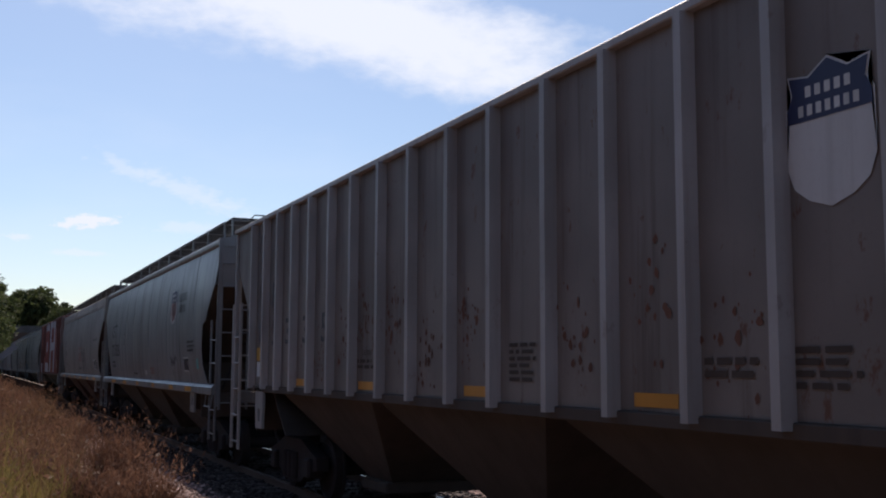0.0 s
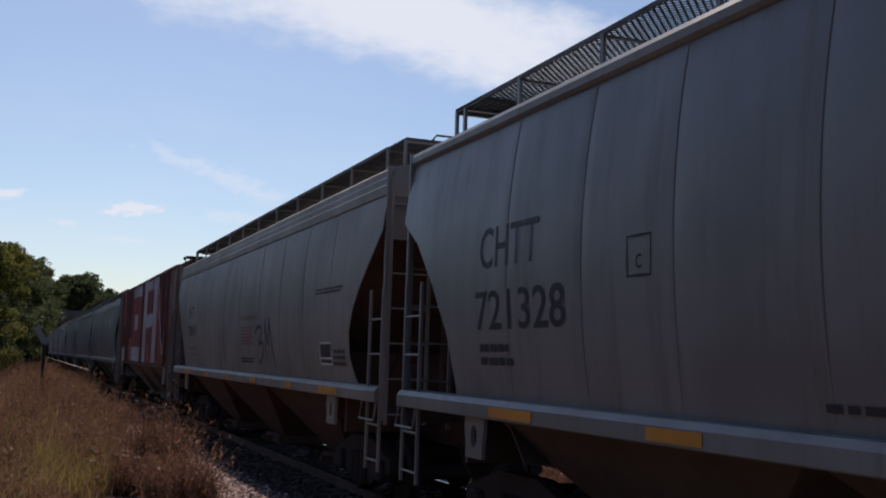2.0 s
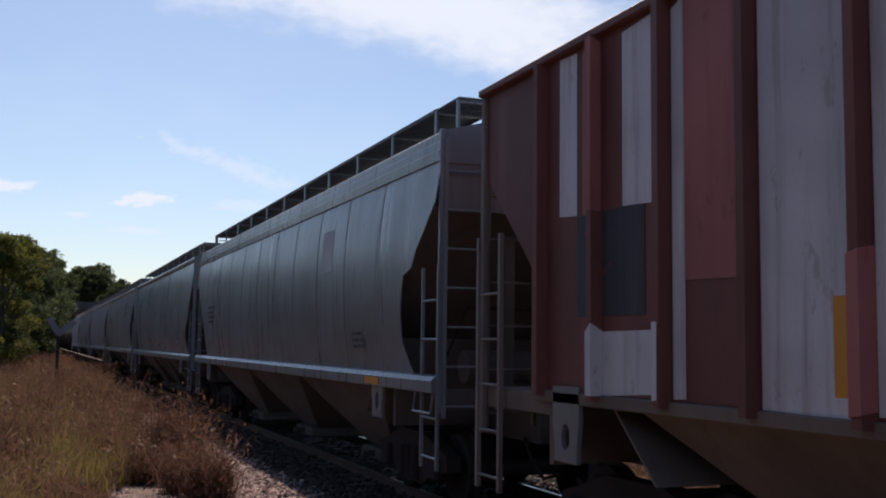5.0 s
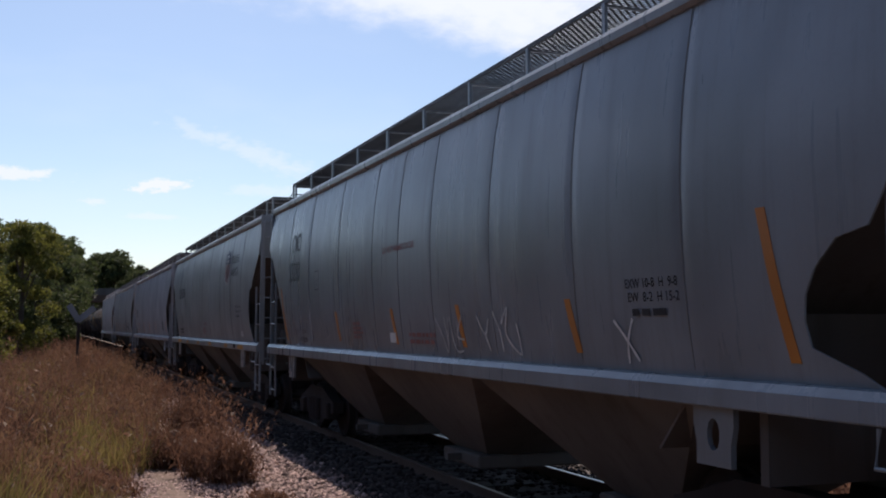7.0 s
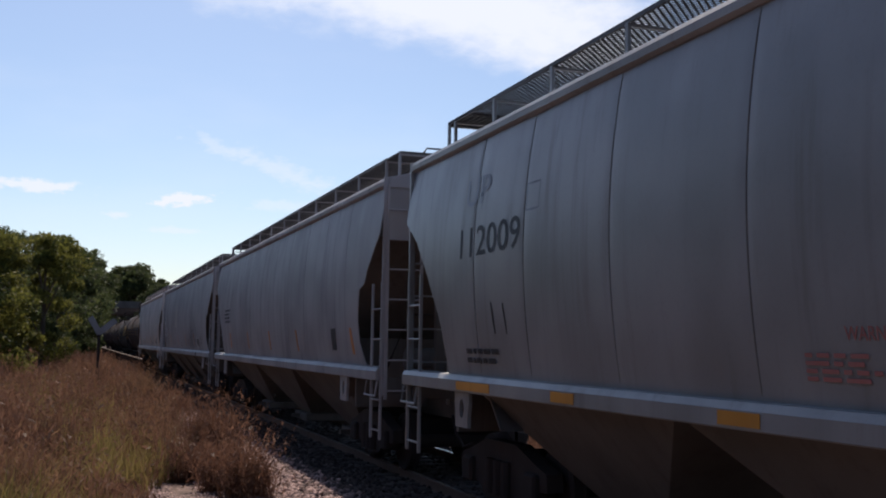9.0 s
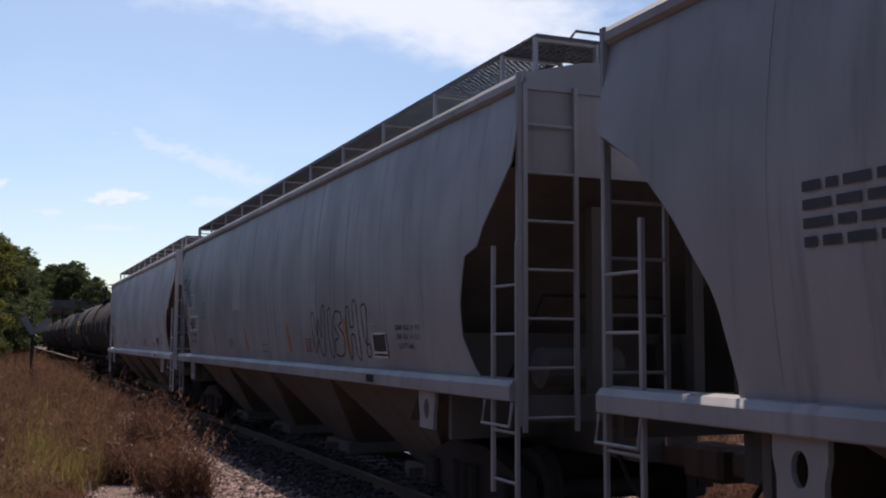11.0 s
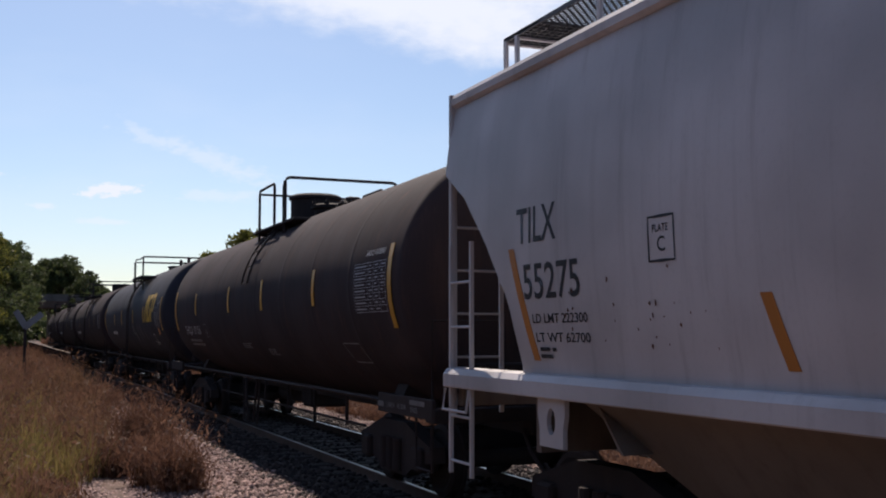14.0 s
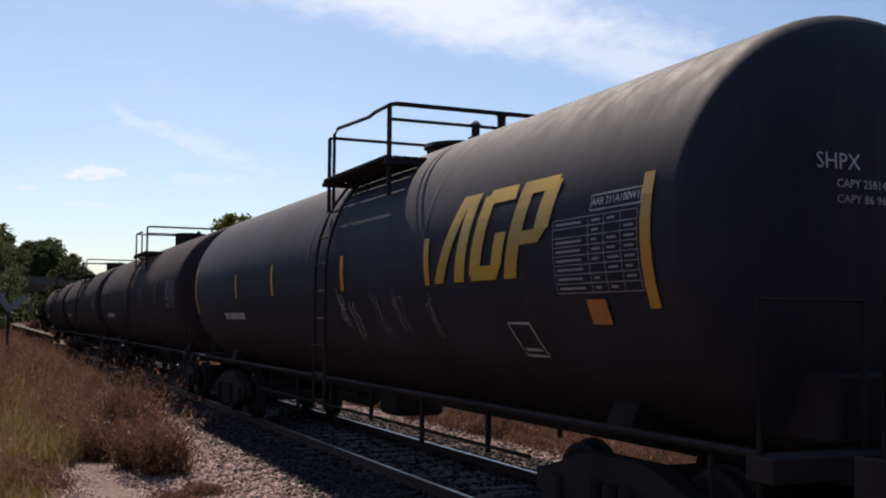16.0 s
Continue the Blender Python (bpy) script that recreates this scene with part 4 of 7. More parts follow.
    for side in (-1, 1):
        lad = None
        for y in (-0.10, -0.55):
            bm = bmesh.new()
            tube(bm, [(side * (R + 0.07) * math.cos(radians(a)), y, zc + (R + 0.07) * math.sin(radians(a))) for a in range(10, 56, 5)], 0.018, 6)
            q = part("stile" if lad else "ladder", bm, GREASY, lad or car)
            lad = lad or q
        for a in (10, 21, 32, 43, 54):
            bm = bmesh.new()
            x, z = side * (R + 0.07) * math.cos(radians(a)), zc + (R + 0.07) * math.sin(radians(a))
            tube(bm, [(x, -0.10, z), (x, -0.55, z)], 0.013, 6)
            part("rung", bm, GREASY, lad)
        for y in (-0.35, 0.35):
            bm = bmesh.new()
            tube(bm, [(side * 1.38, y * 1.6, 1.1), (side * 1.40, y, 0.32), (side * 1.40, y - 0.32, 0.32), (side * 1.38, y * 1.6 - 0.2, 1.1)], 0.02, 6)
            part("sill_step", bm, GREASY, car)


def tank_car(name, L, label, R=1.54, zc=2.47, dome=True, rail_style=0, ends=(0.0, -2.25), rings=4, plank=False, shell=None):
    """Black tank car: shell with dished heads and ring seams, top platform with railing, sill, trucks. L: between the heads' outer ends."""
    car = empty(name)
    tag_car(car, label, "tank car")
    H = L / 2
    bm = bmesh.new()
    prof = [(-H + DISH * (1 - math.cos(math.pi / 2 * k / 14)), max(0.02, R * math.sin(math.pi / 2 * k / 14) ** 0.5)) for k in range(15)]
    body = [(-H + DISH, R)]
    for i in range(1, rings):
        y = -H + DISH + (L - 2 * DISH) * i / rings
        body += [(y - 0.10, R), (y - 0.022, R), (y - 0.012, R + 0.0022), (y + 0.012, R + 0.0022), (y + 0.022, R), (y + 0.10, R)]
    body.append((H - DISH, R))
    prof = prof + body[1:-1] + [(-a, r) for a, r in prof[::-1]]
    turned(bm, prof, "y", 56, (0, 0, zc))
    part("tank_shell", bm, shell or TANKBLACK, car, smooth=True)
    # underframe: centre sill, saddles, end sills
    bm = bmesh.new()
    box(bm, -0.32, 0.32, -H - 0.45, H + 0.45, 0.80, 1.12, 0.01)
    part("centre_sill", bm, GREASY, car)
    for way in (-1, 1):
        y = way * (H - 1.75)
        bm = bmesh.new()
        ring = [(-1.02, 1.0), (1.02, 1.0), (1.02, 1.10), (0.86, 1.42), (-0.86, 1.42), (-1.02, 1.10)]
        solid(bm, [(x, y - 0.17, z) for x, z in ring], [(x, y + 0.17, z) for x, z in ring])
        part("saddle", bm, GREASY, car)
        bm = bmesh.new()
        box(bm, -1.45, 1.45, way * (H + 0.35) - 0.12, way * (H + 0.35) + 0.12, 0.95, 1.10, 0.01)
        part("end_sill", bm, GREASY, car)
        bm = bmesh.new()
        box(bm, -0.75, 0.75, min(way * (H + 0.25), way * (H - 0.9)), max(way * (H + 0.25), way * (H - 0.9)), 1.12, 1.55, 0.02)
        part("head_shield", bm, GREASY, car)
    for side in (-1, 1):
        bm = bmesh.new()
        tube(bm, [(side * 1.38, -H - 0.3, 1.10), (side * 1.38, H + 0.3, 1.10)], 0.028, 6)
        part("side_rail", bm, GREASY, car)
        bm = bmesh.new()
        tube(bm, [(side * 0.9, -H * 0.6, 0.62), (side * 0.9, H * 0.6, 0.62)], 0.02, 6)
        rod = part("brake_rod", bm, GREASY, car)
        for i in range(6):
            y = -H * 0.5 + i * H / 5
            bm = bmesh.new()
            box(bm, side * 0.9 - 0.02, side * 0.9 + 0.02, y - 0.025, y + 0.025, 0.56 - 0.1 * (i % 3 == 1), 1.0)
            part("hanger", bm, GREASY, rod)
    bm = bmesh.new()
    box(bm, -0.35, 0.35, -0.35, 0.35, 0.55, 0.98, 0.05)
    part("bottom_outlet", bm, GREASY, car)
    bm = bmesh.new()
    turned(bm, [(-0.5, 0.2), (0.5, 0.2)], "y", 14, (0.0, 2.2, 0.72))
    part("air_reservoir", bm, GREASY, car)
    top = zc + R
    if plank:
        plank_platform(car, R, zc)
    else:
        # platform round the manway
        bm = bmesh.new()
        solid(bm, [(-1.45, ends[1] - 0.09, top - 0.40), (1.45, ends[1] - 0.09, top - 0.40), (1.45, ends[1], top - 0.40), (-1.45, ends[1], top - 0.40)],
              [(-1.45, ends[1] - 0.09, top - 0.345), (1.45, ends[1] - 0.09, top - 0.345), (1.45, ends[1], top - 0.345), (-1.45, ends[1], top - 0.345)])
        platform = part("platform", bm, GREASY, car)
        for side in (-1, 1):
            for i in range(5):
                bm = bmesh.new()
                x = side * (0.98 + i * 0.105)
                box(bm, x - 0.045, x + 0.045, ends[1] - 0.05, ends[0] + 0.05, top - 0.34, top - 0.30, 0.004)
                part("board", bm, GREASY, platform)
        bm = bmesh.new()
        box(bm, -1.45, 1.45, ends[0], ends[0] + 0.09, top - 0.40, top - 0.345)
        part("bearer", bm, GREASY, platform)
        bm = bmesh.new()
        zl, zh = (top + 0.24, top + 0.28) if rail_style else (top + 0.32, top + 0.37)
        y1, y0 = ends
        for x in (-1.38, 1.38):
            tube(bm, [(x, y1, top - 0.75), (x, y1, zl)], 0.026, 6)
            tube(bm, [(x, y0, top - 0.75), (x, y0, zh)], 0.028, 6)
            tube(bm, [(x, y1, zl - 0.04), (x, y1 - 0.06, zl), (x, y1 - 1.14, zl), (x, y1 - 1.2, zl - 0.05), (x, y1 - 1.2, top - 0.7)] if not rail_style else
                 [(x, y1 - 0.2, top - 0.7), (x, y1 - 0.2, zl + 0.02), (x, y1 - 0.35, zl + 0.08), (x, y0 + 0.7, zh - 0.02), (x, y0 + 0.5, zh), (x, y0, zh)], 0.022, 6)
        tube(bm, [(-1.38, y1, zl), (-1.3, y1, zl + 0.01), (1.3, y1, zl + 0.01), (1.38, y1, zl)], 0.022, 6)
        tube(bm, [(-1.38, y0, zh), (-1.3, y0, zh + 0.02), (1.3, y0, zh + 0.02), (1.38, y0, zh)], 0.028, 6)
        tube(bm, [(-1.38, y0, zl - 0.12), (1.38, y0, zl - 0.12)], 0.02, 6)
        part("railing", bm, GREASY, platform)
        bm = bmesh.new()
        turned(bm, [(top - 0.15, 0.42), (top + (0.24 if dome else 0.02), 0.42), (top + (0.25 if dome else 0.03), 0.46), (top + (0.31 if dome else 0.08), 0.44)], "z", 24, (0, sum(ends) / 2, 0))
        part("manway", bm, GREASY, car)
        for k, (y, h) in enumerate(((-0.8, 0.2), (-1.1, 0.26), (0.85, 0.24))):
            bm = bmesh.new()
            turned(bm, [(top - 0.08, 0.09), (top + 0.05, 0.09), (top + 0.06, 0.05), (top + h, 0.05), (top + h + 0.01, 0.07), (top + h + 0.05, 0.02)], "z", 12, (-0.15 + 0.2 * k, y + sum(ends) / 2, 0))
            part("valve", bm, GREASY, car)
        # ladder bent over the shell to the platform
        for side in (-1, 1):
            lad = None
            for y in (ends[0] - 0.75, ends[0] - 0.3):
                bm = bmesh.new()
                pts = [(side * (R + 0.10) * math.cos(radians(a)), y, zc + (R + 0.10) * math.sin(radians(a))) for a in range(0, 55, 8)]
                tube(bm, [(side * (R + 0.10), y, 0.75)] + pts, 0.02, 6)
                q = part("stile" if lad else "ladder", bm, GREASY, lad or car)
                lad = lad or q
            for i in range(9):
                bm = bmesh.new()
                z = 0.85 + i * 0.34
                x = side * (R + 0.10) if z < zc else side * math.sqrt(max(0.05, (R + 0.10) ** 2 - (z - zc) ** 2))
                tube(bm, [(x, ends[0] - 0.75, z), (x, ends[0] - 0.3, z)], 0.014, 6)
                part("rung", bm, GREASY, lad)
    for way in (-1, 1):
        truck(car, way * (H - 1.75))
        coupler(car, way * (H + 0.30), way)
        for side in (-1, 1):
            bm = bmesh.new()
            y = way * (H + 0.30)
            tube(bm, [(side * 1.40, y, 1.05), (side * 1.40, y, 0.45), (side * 1.40, y - way * 0.45, 0.45), (side * 1.40, y - way * 0.45, 1.05)], 0.018, 6)
            tube(bm, [(side * 1.40, y, 1.1), (side * 1.40, y, 2.0), (side * 0.6, y, 2.0), (side * 0.6, y, 1.1)], 0.018, 6)
            part("end_handrail", bm, GREASY, car)

    def surf(z):
        return math.sqrt(max(0.01, R * R - (z - zc) ** 2))
    return car, Side(car, L, surf)


# ---- the train, from its front to its end: far end of each car along the train, and its length ----
def build_train():
    cars = []

    # brown-grey ribbed hopper
    L = 16.9
    car, s = ribbed_hopper("ribbed_hopper_car", L, "weathered brown-grey covered hopper car with outside posts", BROWNGREY, UNDER, POSTGREY, 1.59, 4.14, [1.32, 2.08, 2.82, 3.6, 4.4, 5.24, 6.07, 6.97, 7.85, 8.80, 9.68, 10.62, 11.46, 12.34, 13.14, 13.96, 14.72, 15.5])
    s.shield(13.2, 13.8, 2.72, 3.49, striped=False)
    for i, ch in enumerate("UP"):
        s.words(ch, 1.58 + i * 0.75, 2.74, 0.36, 0.24)
    for i, ch in enumerate("85335"):
        s.words(ch, (1.58, 2.33, 3.06, 3.91, 4.74)[i], 2.18, 0.37, 0.25)
    s.panel("yellow_patch", AMBER, 1.46, 1.93, 1.96, 2.16)
    s.panel("notice", PALEINK, 1.48, 1.92, 1.72, 1.94)
    for a in (3.67, 6.19, 9.02, 11.68, 14.1):
        s.panel("reflective_strip", DEEPAMBER, a, a + 0.48, 1.62, 1.71)
    s.bars(9.9, 10.35, 1.75, 2.08, 6, UNDER, seed=3)
    s.bars(12.43, 12.95, 1.8, 1.95, 2, UNDER, seed=4)
    s.bars(13.2, 13.65, 1.75, 2.0, 4, UNDER, seed=5)
    s.words("CAUTION", 6.3, 2.0, 0.06, 0.3, UNDER)
    s.bars(6.15, 6.75, 1.84, 1.97, 2, UNDER, seed=15)
    for k, (a, w, z, n) in enumerate(((6.45, 0.6, 2.35, 34), (7.3, 0.6, 2.3, 26), (5.6, 0.4, 2.2, 16), (9.15, 0.5, 2.25, 26), (8.2, 0.7, 2.0, 22), (10.9, 0.6, 2.1, 18), (11.9, 0.5, 2.3, 10), (4.7, 0.5, 1.9, 14), (12.7, 0.6, 2.0, 14))):
        s.chips(a - w / 2, a + w / 2, z - 0.4, z + 0.4, n + 8, 300 + k, RUSTRED)
    cars.append((car, 17.32, L))

    # grey curved hopper
    L = 17.2
    car, s = curved_hopper("curved_hopper_car", L, "grey bow-sided covered hopper car with a shield emblem", SOOTGREY, UNDER, [2.8, 4.14, 5.36, 6.75, 8.13, 9.48, 10.85, 12.2, 13.8, 15.3])
    s.words("CHTT", 2.22, 2.72, 0.38, 1.2)
    s.words("721328", 2.13, 2.16, 0.36, 1.76)
    s.frame_box(4.8, 5.1, 2.5, 2.78)
    s.words("C", 4.91, 2.55, 0.10, 0.08)
    s.bars(2.2, 3.0, 1.82, 2.06, 2, seed=6)
    s.shield(12.74, 13.38, 2.78, 3.54)
    s.words("BUILDING", 13.62, 3.22, 0.17, 0.88)
    s.words("AMERICA", 13.62, 2.98, 0.17, 0.84)
    s.strokes("spray_scrawl", DARKSPRAY, [
        [(12.68, 1.87), (12.65, 2.06), (12.73, 2.04), (12.86, 1.89)], [(12.67, 1.95), (12.87, 1.97)], [(12.89, 1.88), (12.89, 2.0), (12.96, 2.04), (13.0, 1.92), (13.08, 2.02), (13.09, 1.89)],
        [(13.21, 2.1), (13.15, 1.92), (13.05, 1.94), (13.14, 2.03)], [(13.2, 2.03), (13.28, 2.07), (13.25, 2.1), (13.21, 2.09), (13.22, 1.99)],
        [(13.28, 2.02), (13.33, 2.04), (13.4, 1.99)], [(12.82, 1.81), (12.85, 1.68)]], 0.036, label="black spray scrawl", curly=True)
    s.panel("notice", INK, 14.24, 14.75, 1.78, 2.04)
    s.strokes("notice_frame", PALEINK, [[(14.24, 1.78), (14.75, 1.78), (14.75, 2.04), (14.24, 2.04), (14.24, 1.78)]], 0.03, 0.012)
    s.panel("teal_patch", TEAL, 15.55, 15.72, 1.82, 2.02)
    s.bars(14.7, 15.4, 2.15, 2.4, 3, seed=7)
    s.bars(9.7, 10.3, 1.68, 1.85, 3, REDINK, seed=8)
    s.bars(6.7, 7.5, 1.64, 1.72, 1, seed=9)
    s.panel("notice", PALEINK, 8.75, 9.0, 1.66, 1.77)
    for a, b in ((2.5, 3.35), (5.07, 5.7), (7.7, 8.1), (10.33, 10.72), (12.77, 13.25), (14.6, 15.3)):
        s.panel("reflective_strip", DEEPAMBER, a, b, 1.385, 1.475, 0.042)
    cars.append((car, 36.07, L))

    # tan curved hopper with layered eaves and red-brown ends
    L = 17.5
    car, s = curved_hopper("tan_hopper_car", L, "tan bow-sided covered hopper car with red-brown end sheets", TAN, REDBROWN, [2.4, 3.8, 5.5, 7.3, 8.9, 10.7, 12.35, 13.9, 15.4], fascia=0.2,
                          front_cut=[(1.5, 0.9), (1.65, 1.12), (1.9, 1.26), (2.2, 1.24), (2.5, 1.04), (2.8, 0.72), (3.1, 0.36), (3.35, 0.06), (3.42, 0.0), (4.3, 0.0)])
    s.words("CHTT", 2.29, 2.74, 0.27, 0.86)
    s.words("720451", 2.33, 2.31, 0.25, 1.2)
    s.frame_box(4.02, 4.29, 2.55, 2.80)
    s.words("C", 4.07, 2.62, 0.10, 0.08)
    s.words("LD LMT 223800", 2.56, 1.96, 0.08, 0.8)
    s.words("LT WT 62200", 2.56, 1.81, 0.08, 0.8)
    s.strokes("spray_tag", DARKSPRAY, [
        [(10.44, 2.26), (10.61, 2.36), (10.86, 2.38), (11.02, 2.32), (10.89, 2.18), (10.75, 2.08), (11.06, 2.09), (11.11, 1.96), (10.92, 1.81), (10.66, 1.73)],
        [(11.32, 1.75), (11.3, 2.14), (11.27, 2.5)], [(11.27, 2.5), (11.51, 2.06), (11.6, 2.53)], [(11.6, 2.53), (11.76, 2.12), (11.97, 1.65)]], 0.06, label="black sprayed lines", curly=True)
    s.strokes("stencil_diamond", DIMINK, [[(11.32, 1.8), (11.45, 1.95), (11.58, 1.8), (11.45, 1.65), (11.32, 1.8)]], 0.014)
    s.words("DO NOT HAMMER ON CAR", 8.85, 2.52, 0.09, 1.85, REDINK)
    s.bars(9.18, 10.3, 2.05, 2.42, 6, REDINK, seed=11)
    s.bars(9.1, 10.4, 1.72, 1.84, 2, seed=12)
    s.panel("notice", INK, 14.88, 15.45, 1.78, 2.07)
    s.strokes("notice_frame", PALEINK, [[(14.88, 1.78), (15.45, 1.78), (15.45, 2.07), (14.88, 2.07), (14.88, 1.78)], [(14.88, 1.86), (15.45, 1.86)]], 0.03, 0.012)
    s.bars(15.55, 16.1, 1.75, 2.0, 3, seed=13)
    s.bars(14.7, 16.0, 2.75, 2.85, 2, seed=14)
    for a, b in ((1.96, 2.95), (5.16, 5.65), (7.6, 8.1), (10.2, 10.7), (12.9, 13.4), (15.0, 15.9)):
        s.panel("reflective_strip", DEEPAMBER, a, b, 1.385, 1.48, 0.042)
    cars.append((car, 54.37, L))

    # red ribbed hopper under sprayed block letters
    L = 16.9
    car, s = ribbed_hopper("red_hopper_car", L, "red ribbed covered hopper car sprayed with white and faded red blocks", OXIDE, PALEUNDER, OXIDE, 1.51, 4.33, [1.32 + 0.93 * i for i in range(16)], RUSTGREY)
    # big blocks, brushed over the plate and its posts in faded red and white
    posts = [1.32 + 0.93 * i for i in range(16)]
    X = 1.52

    def wrap(name, mat, a0, a1, z0, z1, lift=0.0):
        """Paint rolled over plate and posts alike."""
        stops = [a0] + [p + d for p in posts for d in (-0.0601, -0.044, 0.044, 0.0601) if a0 < p + d < a1] + [a1]

        def out(a):
            for p in posts:
                if abs(a - p) < 0.045:
                    return X + 0.106 + lift
            return X + 0.006 + lift
        bm = bmesh.new()
        rng = random.Random(int(a0 * 100 + z0 * 10))
        up = [(bm.verts.new((-out(a), s.half - a, z0 + rng.uniform(-0.03, 0.03))), bm.verts.new((-out(a), s.half - a, z1 + rng.uniform(-0.04, 0.04)))) for a in stops]
        for (p, q), (r, t) in zip(up, up[1:]):
            bm.faces.new((p, r, t, q))
        part(name, bm, mat, car)
    ZB, ZT = 1.53, 4.23
    for mat, a0, a1, z0, z1 in (
            (CHALK, 1.6, 1.9, 3.0, ZT), (PINK, 2.0, 2.3, 2.9, ZT), (CHALK, 2.6, 3.1, 2.95, ZT), (CHALK, 3.25, 3.4, ZB, ZT), (PINK, 3.4, 4.03, 2.3, ZT), (CHALK, 2.2, 3.2, ZB, 1.95),
            (CHALK, 4.18, 4.93, ZB, ZT), (CHALK, 5.1, 5.9, ZB, ZT), (PINK, 4.93, 5.1, ZB, 2.4),
            (CHALK, 5.93, 8.45, 3.85, ZT), (PINK, 5.93, 8.45, 2.05, 3.85), (CHALK, 5.93, 8.45, ZB, 2.05),
            (CHALK, 8.86, 9.81, ZB, ZT), (PINK, 9.81, 11.6, 3.12, 3.92), (CHALK, 9.81, 11.6, 3.92, ZT),
            (CHALK, 9.81, 11.6, 2.68, 3.12), (PINK, 9.81, 11.6, ZB, 2.68), (CHALK, 11.6, 12.98, ZB, ZT), (PINK, 13.05, 13.5, ZB, 3.85),
            (PINK, 13.5, 14.3, ZB, 2.95), (PINK, 14.3, 15.0, ZB, 2.15)):
        if mat is CHALK:
            wrap("painted_block", mat, a0, a1, max(ZB, z0 - 0.07), min(ZT, z1 + 0.07))
        else:
            wrap("painted_block", mat, a0, a1, z0, z1, 0.003)
    wrap("painted_block", CHALK, 6.25, 7.58, 2.66, 3.22, 0.006)
    s.panel("primer_patch", GREY, 13.2, 13.6, 1.95, 2.25)
    s.panel("green_sticker", TEAL, 14.15, 14.35, 1.68, 1.82)
    s.strokes("painted_line", CHALK, [[(13.38, 4.22), (13.76, 3.72), (13.87, 3.24), (14.57, 2.53), (14.62, 2.29), (15.22, 1.81)]], 0.085, 0.11, "white sprayed zigzag line")
    s.strokes("chalk_tag", PALEINK, [
        [(15.01, 3.67), (14.81, 3.61), (14.76, 3.43), (14.89, 3.3), (15.11, 3.37)], 
        [(15.55, 3.82), (15.35, 3.81), (15.37, 3.43), (15.57, 3.45)], [(15.36, 3.64), (15.53, 3.64)], [(15.53, 3.72), (15.61, 3.48), (15.67, 3.58), (15.76, 3.44), (15.73, 3.89)],
        [(15.83, 3.72), (15.85, 3.55)], [(15.06, 3.41), (15.41, 3.42)], [(15.08, 3.25), (15.61, 3.34)]], 0.022, 0.008, "white chalked lettering", True)
    s.strokes("chalk_tag", PALEINK, [[(15.24, 3.67), (15.31, 3.36)], [(15.24, 3.67), (15.32, 3.62), (15.31, 3.54), (15.26, 3.51), (15.33, 3.38)]], 0.022, 0.104, "white chalked lettering", True)
    s.strokes("chalk_scrawl", CHALKY, [
        [(15.87, 3.33), (15.76, 3.31), (15.78, 3.24), (15.88, 3.24)], [(16.0, 3.33), (16.03, 3.22)], [(15.14, 3.15), (15.23, 3.08), (15.14, 3.0), (15.32, 2.98)],
        [(15.51, 3.19), (15.61, 3.12), (15.53, 2.99), (15.48, 3.09), (15.55, 3.13)], [(15.74, 3.1), (15.87, 3.07), (15.78, 3.02), (15.87, 3.03)], [(15.45, 2.8), (15.55, 2.93), (15.65, 2.83), (15.78, 2.97)]],
        0.018, 0.012, "faded chalk scrawl", True)
    s.panel("reflective_strip", DEEPAMBER, 15.29, 15.38, 1.54, 2.48, 0.11)
    for a in (7.6, 9.62, 11.2, 4.9):
        s.panel("reflective_strip", DEEPAMBER, a, a + 0.12, 1.62, 2.15, 0.108)
    s.panel("dark_block", DARKSPRAY, 1.9, 2.9, 2.1, 2.9)
    for k in range(14):
        s.chips(2.0 + k * 0.93, 2.5 + k * 0.93, 1.6, 4.1, 24, 500 + k, OXIDE, 0.032)
    for k, (a, z) in enumerate(((14.8, 3.6), (15.2, 3.1), (15.95, 3.85), (14.3, 2.2), (14.7, 2.6))):
        s.chips(a - 0.4, a + 0.4, z - 0.35, z + 0.35, 30, 560 + k, UNDER, 0.035)
    cars.append((car, 72.05, L))

    # dark green-grey hopper
    L = 17.6
    car, s = curved_hopper("dark_hopper_car", L, "dull blue-grey bow-sided covered hopper car", BLUEGREY, GREYUNDER, fascia=0.2)
    s.panel("faded_emblem", PALEINK, 12.9, 13.5, 2.9, 3.5)
    s.bars(2.2, 3.2, 2.3, 2.75, 4, DARKSPRAY, seed=21)
    s.bars(14.5, 15.1, 1.8, 2.05, 3, DARKSPRAY, seed=22)
    s.panel("reflective_strip", DEEPAMBER, 15.2, 15.8, 1.385, 1.475, 0.042)
    cars.append((car, 90.85, L))

    # blue-grey hopper with white scrawls
    L = 16.95
    car, s = curved_hopper("blue_grey_hopper_car", L, "blue-grey bow-sided covered hopper car with white scrawls along its foot", BLUEGREY, GREYUNDER, [2.0, 3.6, 5.5, 7.3, 8.4, 9.6, 11.3, 13.05, 14.65],
                          front_cut=[(1.5, 0.5), (1.6, 0.62), (1.66, 0.95), (1.75, 1.1), (1.92, 1.14), (2.11, 1.09), (2.25, 0.96), (2.35, 0.82), (2.40, 0.57), (2.55, 0.46), (3.0, 0.2), (3.3, 0.0), (4.3, 0.0)])
    s.words("CMO", 2.2, 3.16, 0.33, 0.72)
    s.words("23283", 2.08, 2.66, 0.34, 0.86)
    s.frame_box(4.02, 4.31, 2.47, 2.76)
    s.words("C", 4.13, 2.53, 0.10, 0.08)
